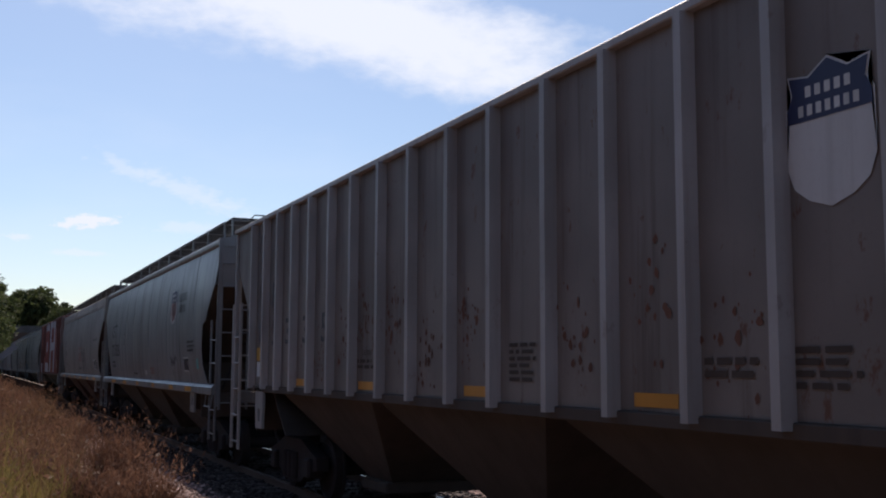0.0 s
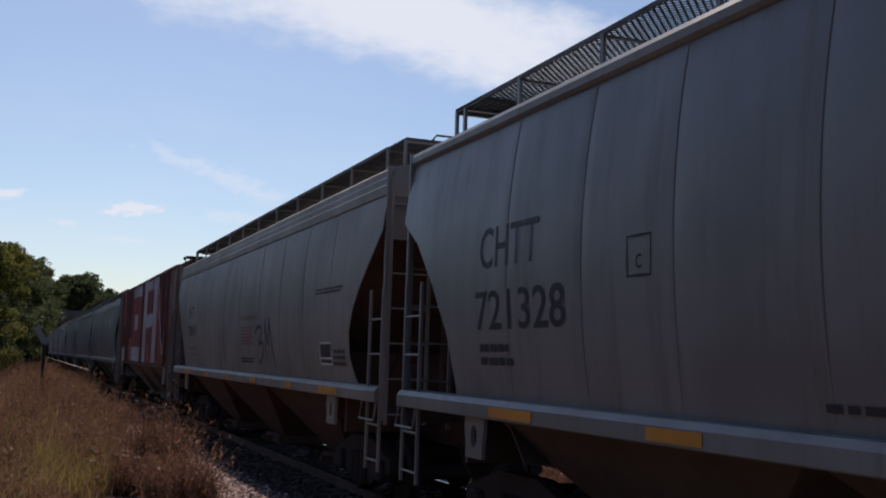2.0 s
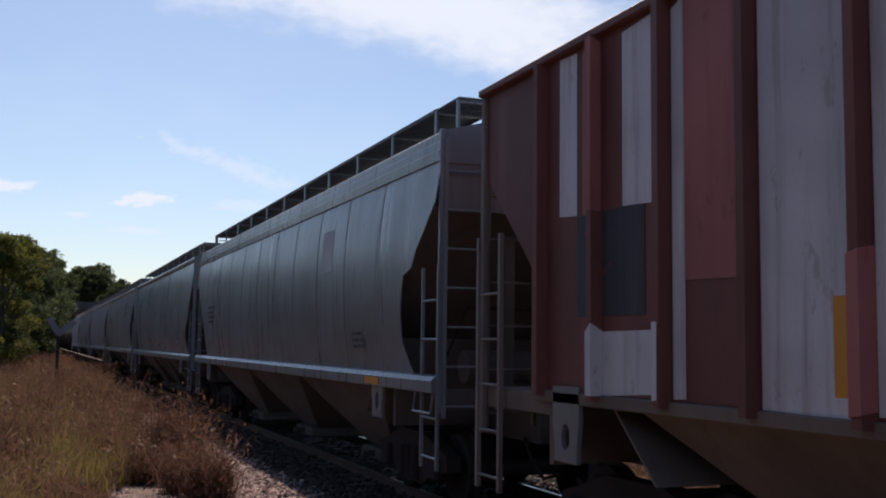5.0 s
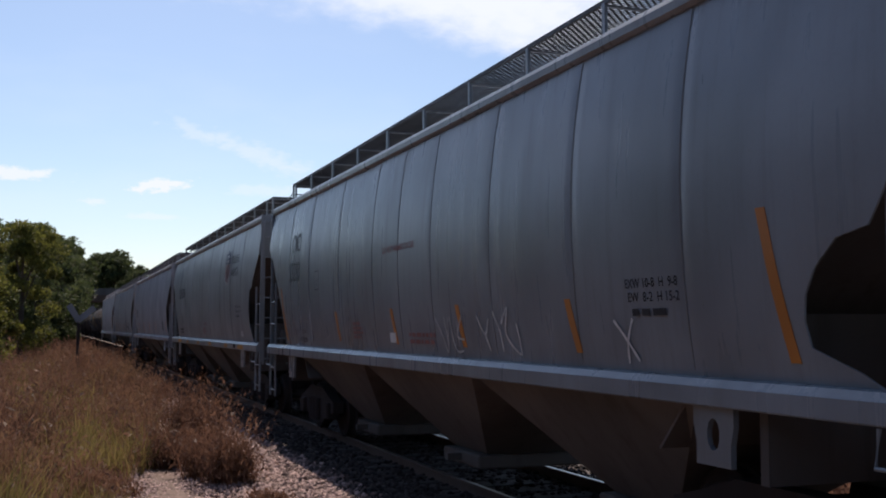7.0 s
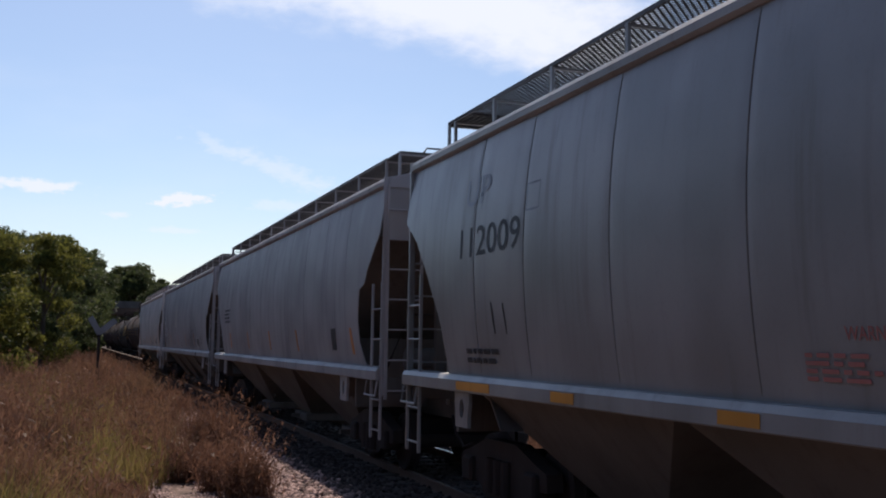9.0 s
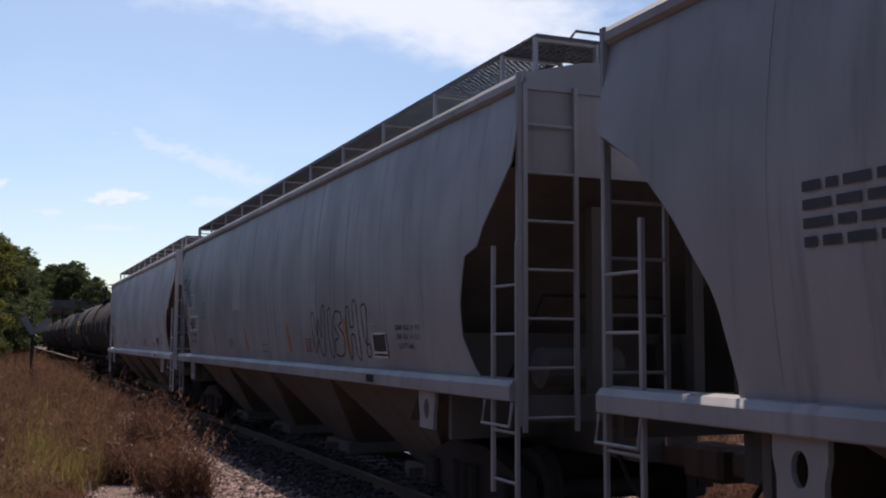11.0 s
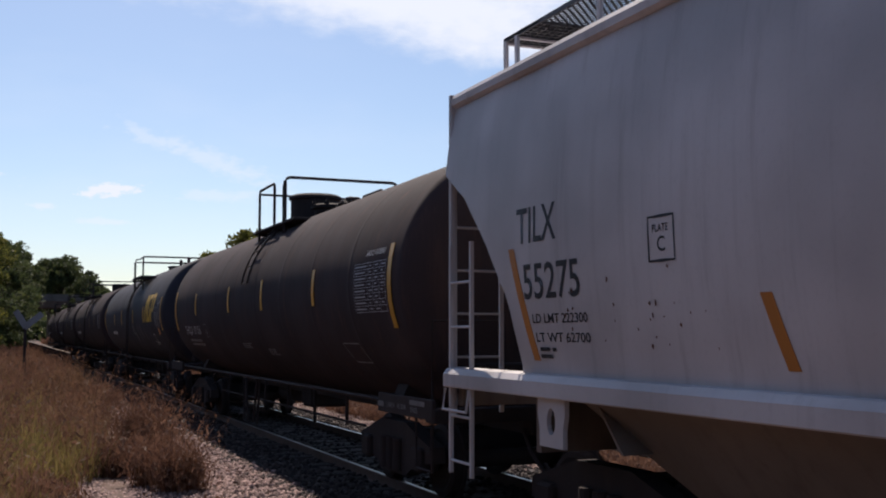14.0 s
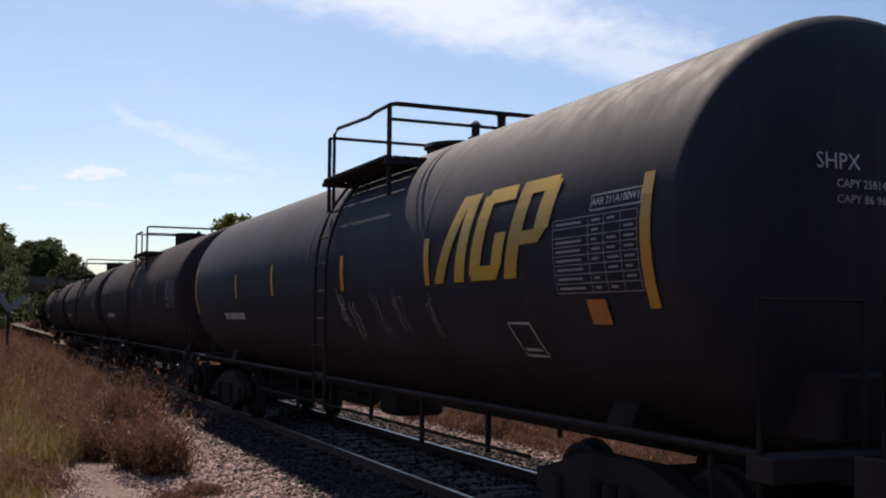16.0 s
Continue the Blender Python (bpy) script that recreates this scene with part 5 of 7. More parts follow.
    s.words("LD LMT 221100", 2.38, 1.76, 0.08, 0.84)
    s.words("LT WT 62300", 2.40, 1.62, 0.08, 0.80)
    s.panel("reflective_strip", ORANGE, 1.31, 1.40, 1.64, 2.58, lean=0.28)
    for a in (5.2, 8.0, 10.3, 12.85):
        s.panel("reflective_strip", ORANGE, a, a + 0.10, 1.66, 2.1, lean=0.3)
    s.panel("reflective_strip", ORANGE, 15.46, 15.55, 1.66, 2.58, lean=0.22)
    s.strokes("white_scrawl", CHALKY, [
        [(2.39, 1.99), (2.42, 2.02), (2.56, 1.89), (2.66, 2.03), (2.63, 1.82), (2.5, 1.61), (2.55, 1.58), (2.7, 1.79)], [(2.7, 1.82), (2.88, 1.72), (2.89, 2.05), (2.98, 2.13), (3.1, 2.02), (3.06, 1.91), (2.93, 2.02)],
        [(3.15, 2.07), (3.22, 1.85), (3.33, 1.68), (3.44, 1.66), (3.46, 1.74)], [(3.59, 2.14), (3.67, 2.03)], [(3.55, 2.06), (3.65, 1.95), (3.62, 1.75), (3.53, 1.67), (3.65, 1.69)]], 0.040, 0.009, "white brushed scrawl", True)
    s.strokes("white_scrawl", PALEINK, [
        [(9.66, 1.98), (9.85, 1.78), (9.98, 1.60), (10.06, 1.97)], [(9.95, 1.98), (10.02, 1.7)], [(10.12, 1.98), (10.22, 1.64), (10.44, 1.62)], [(10.48, 1.98), (10.3, 1.78), (10.5, 1.74)],
        [(10.9, 1.98), (11.08, 1.80), (11.2, 1.95)], [(11.08, 1.8), (11.18, 1.64)], [(11.32, 2.02), (11.46, 1.82), (11.5, 1.64)], [(11.5, 1.9), (11.68, 2.05), (11.6, 1.8), (11.9, 1.62), (11.86, 1.9)]],
        0.024, 0.010, "white brushed scrawl", True)
    s.strokes("white_scrawl", PALEINK, [[(13.66, 1.92), (13.82, 1.78), (13.97, 1.62)], [(13.94, 1.93), (13.84, 1.76), (13.82, 1.60)]], 0.024, 0.010, "white brushed scrawl", True)
    s.strokes("white_scrawl", CHALKY, [[(4.1, 2.05), (4.2, 1.75), (4.32, 2.0), (4.45, 1.72)], [(4.6, 2.08), (4.55, 1.72), (4.8, 1.74)], [(5.0, 2.02), (5.1, 1.85), (5.22, 2.0)], [(5.1, 1.85), (5.1, 1.66)]],
              0.022, 0.010, "white brushed scrawl", True)
    s.words("DO NOT HAMMER ON CAR", 7.8, 2.80, 0.08, 1.25, REDINK)
    s.bars(8.7, 9.6, 1.66, 1.82, 2, REDINK, seed=31)
    s.bars(6.2, 6.7, 1.70, 1.95, 4, REDINK, seed=33)
    s.panel("notice", PALEINK, 7.9, 8.15, 1.68, 1.80)
    s.words("EXW 10-8  H  9-8", 13.87, 2.15, 0.07, 0.70)
    s.words("EW  8-2  H 15-2", 13.9, 2.05, 0.07, 0.68)
    s.bars(13.95, 14.4, 1.93, 2.02, 1, seed=32)
    cars.append((car, 108.95, L))

    # pale grey hopper with the bright emblem
    L = 16.55
    car, s = curved_hopper("pale_hopper_car", L, "pale green-grey bow-sided covered hopper car with amber strips along its sill", GREY, GREYUNDER, [2.54, 3.83, 5.52, 7.33, 9.28, 11.25, 13.01, 14.53])
    s.words("112009", 2.12, 2.79, 0.32, 1.64)
    s.words("UP", 2.22, 3.34, 0.30, 0.70, FADEDNAVY)
    s.frame_box(3.88, 4.16, 3.13, 3.38, mat=FADEDNAVY)
    s.shield(12.16, 12.86, 2.88, 3.74)
    s.words("BUILDING", 13.07, 3.36, 0.20, 0.98)
    s.words("AMERICA", 13.07, 3.06, 0.20, 0.94)
    s.words("EXW 10-8  H  9-8", 13.71, 2.3, 0.07, 0.72)
    s.words("EW  8-2  H 15-2", 13.74, 2.2, 0.07, 0.72)
    s.bars(13.78, 14.2, 2.08, 2.16, 1, seed=41)
    s.panel("notice", PALEINK, 14.22, 14.52, 1.66, 1.78)
    s.bars(7.8, 8.4, 1.68, 1.86, 4, REDINK, seed=42)
    s.words("WARNING", 8.15, 1.92, 0.08, 0.5, REDINK)
    s.bars(2.2, 3.1, 1.66, 1.85, 2, seed=43)
    s.strokes("black_slashes", INK, [[(3.0, 2.3), (3.06, 1.98)], [(3.3, 2.28), (3.36, 1.98)]], 0.03)
    for a, b in ((2.03, 3.0), (4.45, 4.9), (6.99, 7.44), (9.4, 9.9), (12.2, 12.66), (14.18, 14.9)):
        s.panel("reflective_strip", DEEPAMBER, a, b, 1.385, 1.475, 0.042)
    s.panel("plate", GREASY, 13.6, 13.85, 1.39, 1.475, 0.043)
    cars.append((car, 126.65, L))

    # white hopper
    L = 17.86
    car, s = curved_hopper("white_hopper_car", L, "dirty white bow-sided covered hopper car with rust streaks", WHITE, GREYUNDER)
    s.panel("notice", INK, 15.0, 15.3, 1.75, 2.1)
    s.bars(2.2, 3.2, 2.35, 2.75, 4, DARKSPRAY, seed=51)
    for a in (3.0, 6.0, 9.0, 12.0, 16.2):
        s.panel("reflective_strip", ORANGE, a, a + 0.12, 1.7, 2.1, lean=0.3)
    cars.append((car, 145.76, L))

    # white hopper with dark scrawl
    L = 18.85
    car, s = curved_hopper("tagged_hopper_car", L, "dirty white covered hopper car with scrawls and lettered patches", WHITE, GREYUNDER, [2.7, 4.53, 7.06, 8.6, 10.0, 12.74, 14.1, 15.43])
    s.panel("number_patch", CHALK, 1.54, 2.42, 2.585, 2.91)
    s.panel("number_patch", CHALK, 1.64, 2.82, 2.08, 2.415)
    s.words("HKRX", 1.60, 2.615, 0.265, 0.76, lift=0.009)
    s.words("540042", 1.69, 2.115, 0.265, 1.07, lift=0.009)
    s.words("LD LMT 221900", 1.76, 1.955, 0.075, 0.86)
    s.words("LT WT 64100", 1.80, 1.80, 0.075, 0.80)
    s.frame_box(3.51, 3.79, 2.36, 2.66)
    s.words("PLATE", 3.56, 2.56, 0.05, 0.18)
    s.words("C", 3.61, 2.42, 0.10, 0.08)
    s.panel("reflective_strip", ORANGE, 1.44, 1.54, 1.66, 2.6, lean=0.3)
    for a, z in ((4.73, 2.14), (7.8, 2.11), (10.92, 2.1), (13.9, 2.15)):
        s.panel("reflective_strip", ORANGE, a, a + 0.10, 1.68, z, lean=0.4)
    s.strokes("dark_scrawl", DARKSPRAY, [
        [(0.63, 3.29), (0.75, 3.25), (0.7, 3.21), (0.67, 3.3), (0.78, 3.21)], [(0.82, 3.43), (0.8, 3.25), (0.88, 3.16)], [(0.81, 3.3), (0.97, 3.31)],
        [(0.95, 3.44), (0.92, 3.3), (1.03, 3.13)], [(1.12, 3.47), (1.04, 3.28), (1.06, 3.11), (1.25, 3.05)], [(1.08, 3.28), (1.27, 3.29)],
        [(1.22, 3.04), (1.25, 3.35), (1.22, 3.46), (1.34, 3.55), (1.45, 3.52), (1.42, 3.41), (1.26, 3.38)], [(1.15, 3.17), (1.27, 3.18), (1.37, 3.07)]],
        0.032, label="dark sprayed scrawl", curly=True)
    s.strokes("dark_scrawl", DARKSPRAY, [
        [(1.46, 3.13), (1.64, 3.28), (1.58, 3.14), (1.5, 2.94), (1.53, 3.12)], [(1.48, 2.96), (1.64, 3.0), (1.78, 2.91), (1.67, 2.89), (1.52, 2.91)],
        [(1.74, 3.27), (1.64, 3.16), (1.6, 3.01)], [(1.0, 2.95), (0.89, 3.02), (0.94, 3.08), (1.12, 3.06), (1.33, 2.95), (1.42, 2.8)], [(1.16, 2.91), (1.19, 2.84)],
        [(0.41, 3.64), (0.44, 3.56)], [(0.52, 3.62), (0.56, 3.46)]], 0.032, 0.011, "dark sprayed scrawl", True)
    s.strokes("dark_scrawl", DARKSPRAY, [
        [(1.02, 2.7), (1.08, 2.79), (1.2, 2.75), (1.15, 2.66), (1.05, 2.68), (1.16, 2.56), (1.28, 2.62), (1.23, 2.72)], [(1.12, 2.63), (1.09, 2.54), (1.28, 2.43), (1.39, 2.18)],
        [(1.26, 2.68), (1.36, 2.68), (1.33, 2.55), (1.22, 2.5)], [(1.3, 2.52), (1.46, 2.39), (1.43, 2.3), (1.53, 2.02)], [(1.35, 2.42), (1.5, 2.42), (1.53, 2.29)]],
        0.034, 0.014, "dark sprayed scrawl", True)
    s.strokes("gold_scrawl", SPRAY, [
        [(3.69, 2.16), (3.49, 2.16), (3.38, 2.07), (3.44, 1.96), (3.64, 1.94), (3.74, 1.86), (3.7, 1.74), (3.52, 1.68)], [(3.76, 2.16), (3.78, 1.72)],
        [(3.74, 2.16), (3.98, 2.16), (4.02, 2.05), (3.81, 1.95), (4.09, 1.9), (4.11, 1.78), (3.81, 1.7)], [(4.11, 1.92), (4.05, 1.78), (4.16, 1.74), (4.19, 1.92)],
        [(3.69, 2.31), (3.82, 2.33), (3.95, 2.29), (3.9, 2.24), (3.74, 2.24), (3.68, 2.28)], [(3.64, 1.62), (3.85, 1.64), (4.09, 1.64), (4.14, 1.59)]], 0.026, curly=True)
    # outlined block letters
    lines = [[(12.4, 2.28), (12.55, 2.3), (12.68, 1.95), (12.75, 2.2), (12.9, 1.95), (12.95, 2.35), (13.1, 2.35), (12.98, 1.72), (12.8, 1.72), (12.72, 1.9), (12.6, 1.75), (12.5, 1.75), (12.4, 2.28)],
             [(13.15, 2.32), (13.3, 2.32), (13.32, 1.72), (13.17, 1.72), (13.15, 2.32)],
             [(13.75, 2.28), (13.5, 2.3), (13.4, 2.12), (13.6, 1.95), (13.42, 1.88), (13.42, 1.7), (13.75, 1.7), (13.82, 1.95), (13.62, 2.1), (13.75, 2.15), (13.75, 2.28)],
             [(13.9, 2.34), (14.02, 2.34), (14.05, 2.1), (14.2, 2.1), (14.2, 2.38), (14.34, 2.38), (14.4, 1.7), (14.25, 1.7), (14.22, 1.95), (14.08, 1.95), (14.06, 1.7), (13.93, 1.7), (13.9, 2.34)],
             [(14.55, 2.34), (14.75, 2.34), (14.72, 1.92), (14.62, 1.92), (14.55, 2.34)], [(14.62, 1.84), (14.74, 1.84), (14.74, 1.7), (14.62, 1.7), (14.62, 1.84)]]
    lines = [[(a + d, 1.69 + (z - 1.70) * 0.92) for a, z in run] for run, d in zip(lines, (0.03, 0.12, 0.12, 0.18, 0.16, 0.22))]
    s.strokes("outlined_letters", DARKSPRAY, lines, 0.026, label="outlined sprayed letters", curly=True)
    s.panel("notice", INK, 15.1, 15.58, 1.68, 1.95)
    s.strokes("notice_frame", PALEINK, [[(15.1, 1.68), (15.58, 1.68), (15.58, 1.95), (15.1, 1.95), (15.1, 1.68)], [(15.1, 1.73), (15.58, 1.73)]], 0.025, 0.012)
    s.panel("primer_patch", CREAM, 6.85, 7.6, 2.42, 3.32, 0.004)
    s.strokes("pale_spray", CHALKY, [[(14.88, 2.28), (14.92, 2.1), (15.0, 2.2), (15.08, 2.1), (15.14, 2.28)], [(14.9, 2.06), (15.18, 2.07)]], 0.02, 0.006, "thin pale spray marks", True)
    s.bars(12.05, 12.4, 1.7, 1.9, 5, REDINK, seed=61)
    s.bars(6.4, 6.8, 1.72, 1.9, 4, REDINK, seed=65)
    s.panel("notice", POSTGREY, 9.25, 9.57, 1.68, 1.80)
    s.strokes("notice_frame", INK, [[(9.25, 1.68), (9.57, 1.68), (9.57, 1.80), (9.25, 1.80), (9.25, 1.68)]], 0.014, 0.012)
    s.words("EXW 10-8  H  9-8", 15.9, 1.98, 0.06, 0.72)
    s.words("EW  8-2  H 15-0", 15.93, 1.88, 0.06, 0.70)
    s.words("CU FT 5461", 15.97, 1.78, 0.06, 0.46)
    s.panel("plate", GREASY, 15.0, 15.25, 1.39, 1.475, 0.043)
    cars.append((car, 166.03, L))

    # clean white hopper
    L = 18.33
    car, s = curved_hopper("clean_white_hopper_car", L, "off-white covered hopper car with slanted orange strips", OFFWHITE, PALEUNDER, [3.2, 5.85, 7.26, 8.57, 9.92, 11.28, 13.4, 15.2])
    s.words("TILX", 1.60, 2.60, 0.29, 0.66)
    s.words("55275", 1.69, 2.14, 0.29, 0.90)
    s.words("LD LMT 222300", 1.80, 1.95, 0.075, 0.86)
    s.words("LT WT 62700", 1.83, 1.80, 0.075, 0.84)
    s.bars(1.88, 2.15, 1.66, 1.77, 2, seed=71)
    s.frame_box(3.52, 3.81, 2.34, 2.63)
    s.words("PLATE", 3.57, 2.53, 0.05, 0.18)
    s.words("C", 3.62, 2.40, 0.10, 0.09)
    s.panel("reflective_strip", ORANGE, 1.44, 1.54, 1.65, 2.57, lean=0.33)
    for a in (4.6, 7.7, 10.9, 13.93):
        s.panel("reflective_strip", ORANGE, a, a + 0.10, 1.66, 2.1, lean=0.35)
    s.panel("reflective_strip", ORANGE, 16.86, 16.96, 1.65, 2.58, lean=0.2)
    s.panel("notice", INK, 15.07, 15.55, 1.68, 1.94)
    s.strokes("notice_frame", PALEINK, [[(15.07, 1.68), (15.55, 1.68), (15.55, 1.94), (15.07, 1.94), (15.07, 1.68)], [(15.07, 1.73), (15.55, 1.73)], [(15.31, 1.73), (15.31, 1.94)]], 0.025, 0.012)
    s.words("EXW 10-8  H  9-8", 15.9, 1.97, 0.065, 0.68)
    s.words("EW  8-2  H 15-0", 15.93, 1.87, 0.065, 0.68)
    s.words("CU FT 5461", 15.97, 1.77, 0.065, 0.45)
    s.bars(12.1, 12.6, 1.67, 1.9, 5, seed=72)
    s.bars(13.2, 13.5, 1.68, 1.74, 1, seed=73)
    s.bars(14.2, 14.75, 1.67, 1.8, 3, seed=74)
    s.strokes("chalk_curl", INK, [[(14.72, 2.16), (14.6, 2.13), (14.57, 2.05), (14.65, 2.0)]], 0.012)
    s.panel("notice", PALEINK, 9.33, 9.63, 1.67, 1.775)
    s.strokes("notice_frame", INK, [[(9.33, 1.67), (9.63, 1.67), (9.63, 1.775), (9.33, 1.775), (9.33, 1.67)]], 0.014, 0.012)
    s.bars(9.3, 9.62, 1.80, 1.83, 1, SEAM, seed=75)
    s.bars(5.71, 6.1, 1.68, 1.81, 3, SEAM, seed=76)
    s.bars(6.58, 7.07, 1.69, 1.92, 5, SEAM, seed=77)
    s.chips(2.3, 4.4, 1.65, 2.3, 26, 640, RUSTRED, 0.014)
    s.chips(9.9, 11.0, 1.65, 2.1, 10, 641, DARKSPRAY, 0.012)
    s.panel("plate", GREASY, 15.1, 15.35, 1.39, 1.475, 0.043)
    cars.append((car, 185.53, L))

    # black tank cars
    def table(s, a0, a1, z0, z1, rows, seed):
        lines = [[(a0, z0 + (z1 - z0) * i / rows), (a1, z0 + (z1 - z0) * i / rows)] for i in range(rows + 1)]
        lines += [[(a0 + (a1 - a0) * f, z0), (a0 + (a1 - a0) * f, z1)] for f in (0, 0.45, 0.63, 0.82, 1)]
        ob = s.strokes("data_table", CHALKY, lines, 0.007, 0.014, "white ruled data table")
        rng = random.Random(seed)
        bm = bmesh.new()
        for i in range(rows):
            h = (z1 - z0) / rows
            for f0, f1 in ((0.03, 0.40), (0.48, 0.60), (0.66, 0.79), (0.85, 0.97)):
                if rng.random() < 0.12:
                    continue
                z, b0, b1 = z0 + h * (i + 0.5), a0 + (a1 - a0) * f0, a0 + (a1 - a0) * (f1 - rng.random() * 0.06)
                bm.faces.new([bm.verts.new(s.at(p, q, 0.014)) for p, q in ((b0, z - h * 0.12), (b1, z - h * 0.12), (b1, z + h * 0.12), (b0, z + h * 0.12))])
        part("table_print", bm, CHALKY, ob)

    def arc(s, a, z0, z1, w=0.13, mat=AMBER):
        s.panel("reflective_strip", mat, a - w / 2, a + w / 2, z0, z1, 0.014)

    L = 16.74
    car, s = tank_car("tank_car", L, "black tank car with amber strips and a domed manway", rings=9, plank=True)
    for a, z0, z1 in ((0.62, 1.95, 2.87), (3.45, 2.27, 2.75), (7.07, 2.27, 2.75), (9.82, 2.25, 2.75), (12.98, 2.25, 2.75), (16.12, 1.93, 2.88)):
        arc(s, a, z0, z1, 0.12)
    table(s, 14.86, 16.02, 2.12, 2.70, 8, 3)
    s.words("AAR 211A100W1", 15.25, 2.78, 0.07, 0.66, PALEINK, 0.014)
    s.words("SHQX 10153", 1.7, 1.82, 0.22, 1.9, CHALKY, 0.008)
    s.bars(1.8, 3.5, 1.58, 1.76, 2, DIMINK, seed=81)
    s.frame_box(4.12, 4.40, 1.80, 2.06, 0.012, DIMINK)
    s.words("C", 4.23, 1.85, 0.08, 0.07, CHALKY, 0.008)
    s.strokes("stencil_box", DIMINK, [[(13.98, 1.50), (14.62, 1.50), (14.5, 1.74), (13.84, 1.74), (13.98, 1.50)]], 0.016, 0.010)
    for way in (-1, 1):
        bm = bmesh.new()
        box(bm, -1.46, -1.41, min(way * 7.15, way * 8.82), max(way * 7.15, way * 8.82), 0.98, 1.19, 0.006)
        part("sill_plate", bm, GREASY, car)
    sill = Side(car, L, lambda z: 1.46)
    sill.words("2 INCH", 15.82, 1.045, 0.055, 0.26, DIMINK)
    sill.words("HI COM", 16.17, 1.045, 0.055, 0.26, DIMINK)
    sill.words("SHOES", 16.58, 1.03, 0.055, 0.2, DIMINK)
    sill.panel("worn_patch", DIMINK, 15.52, 15.72, 1.04, 1.10)
    sill.panel("worn_patch", DIMINK, 16.55, 16.98, 1.11, 1.16)
    s.bars(7.5, 8.2, 1.6, 1.7, 3, DIMINK, seed=82)
    s.bars(9.3, 9.9, 1.5, 1.62, 3, DIMINK, seed=83)
    cars.append((car, 203.33, L))

    L = 17.2
    car, s = tank_car("emblem_tank_car", L, "black tank car with a big slanted gold emblem", dome=False, rail_style=1, ends=(-0.45, -2.7), shell=TANKNAVY)
    o = L - 0.62      # along to the near stripe
    for a, z0, z1 in ((o, 1.95, 2.86), (o - 3.76, 2.2, 2.66), (o - 6.45, 2.2, 2.63), (o - 9.85, 2.2, 2.67), (o - 12.3, 2.2, 2.6), (0.62, 1.95, 2.86)):
        arc(s, a, z0, z1, 0.12)
    table(s, o - 1.22, o - 0.08, 2.07, 2.62, 8, 5)
    s.frame_box(o - 0.72, o - 0.08, 2.66, 2.77, 0.012, PALEINK)
    s.words("AAR 211A100W1", o - 0.69, 2.69, 0.055, 0.60, PALEINK, 0.014)
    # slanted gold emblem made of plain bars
    e0, z0, z1 = o - 3.5, 2.21, 3.00

    def em(run):
        return [(e0 + u * 2.22 + (v - 0.5) * 0.26, z0 + v * (z1 - z0)) for u, v in run]
    pieces = []
    for run in ([(0.02, 0.0), (0.115, 0.0), (0.245, 0.97), (0.15, 0.97)], [(0.23, 0.0), (0.325, 0.0), (0.325, 1.0), (0.23, 1.0)], [(0.15, 0.86), (0.325, 0.86), (0.325, 1.0), (0.15, 1.0)],
                [(0.375, 0.06), (0.475, 0.06), (0.475, 0.94), (0.375, 0.94)], [(0.40, 0.84), (0.66, 0.84), (0.64, 1.0), (0.42, 1.0)],
                [(0.40, 0.0), (0.62, 0.0), (0.66, 0.16), (0.38, 0.16)], [(0.57, 0.16), (0.66, 0.16), (0.66, 0.50), (0.57, 0.50)],
                [(0.69, 0.0), (0.79, 0.0), (0.79, 1.0), (0.69, 1.0)], [(0.88, 0.42), (0.985, 0.48), (0.985, 0.95), (0.88, 0.95)], [(0.79, 0.86), (0.97, 0.86), (0.955, 1.0), (0.79, 1.0)],
                [(0.79, 0.34), (0.93, 0.34), (0.975, 0.48), (0.79, 0.48)]):
        run = em(run)
        n = 7
        bm = bmesh.new()
        rows = []
        for i in range(n + 1):
            f = i / n
            lft = [run[0][k] + (run[3][k] - run[0][k]) * f for k in (0, 1)]
            rgt = [run[1][k] + (run[2][k] - run[1][k]) * f for k in (0, 1)]
            rows.append((bm.verts.new(s.at(*lft, 0.012)), bm.verts.new(s.at(*rgt, 0.012))))
        for p, q in zip(rows, rows[1:]):
            bm.faces.new((p[0], p[1], q[1], q[0]))
        pieces.append(part("emblem_bar", bm, GOLD, car, "gold emblem bar"))
    for q in pieces[1:]:
        q.parent = pieces[0]
    rng = random.Random(17)
    for c, w, top in ((o - 6.65, 0.5, 2.28), (o - 6.2, 0.45, 2.12), (o - 5.4, 0.6, 2.18), (o - 4.7, 0.5, 2.2), (o - 3.85, 0.3, 2.15)):
        runs = []
        for k in range(5):
            a = c + rng.uniform(-0.25, 0.25) * w
            runs.append([(a + (i * 0.05 + rng.uniform(-0.16, 0.16)) * w, top - 0.1 * i - rng.random() * 0.14) for i in range(5)])
        s.strokes("grey_scrawl", CHALKY if c < o - 6.1 else DIMINK, runs, 0.016, 0.012, "smudged grey scrawl", True)
    s.strokes("stencil_box", PALEINK, [[(o - 2.16, 1.57), (o - 1.78, 1.57), (o - 1.86, 1.84), (o - 2.24, 1.84), (o - 2.16, 1.57)], [(o - 2.12, 1.62), (o - 1.84, 1.62)]], 0.022, 0.012)
    s.panel("orange_placard", ORANGE, o - 0.84, o - 0.58, 1.84, 2.02, 0.02)
    s.bars(3.0, 4.6, 1.8, 2.0, 1, PALEINK, seed=91)
    # lettering on the near head
    cars.append((car, 204.86 + L, L))
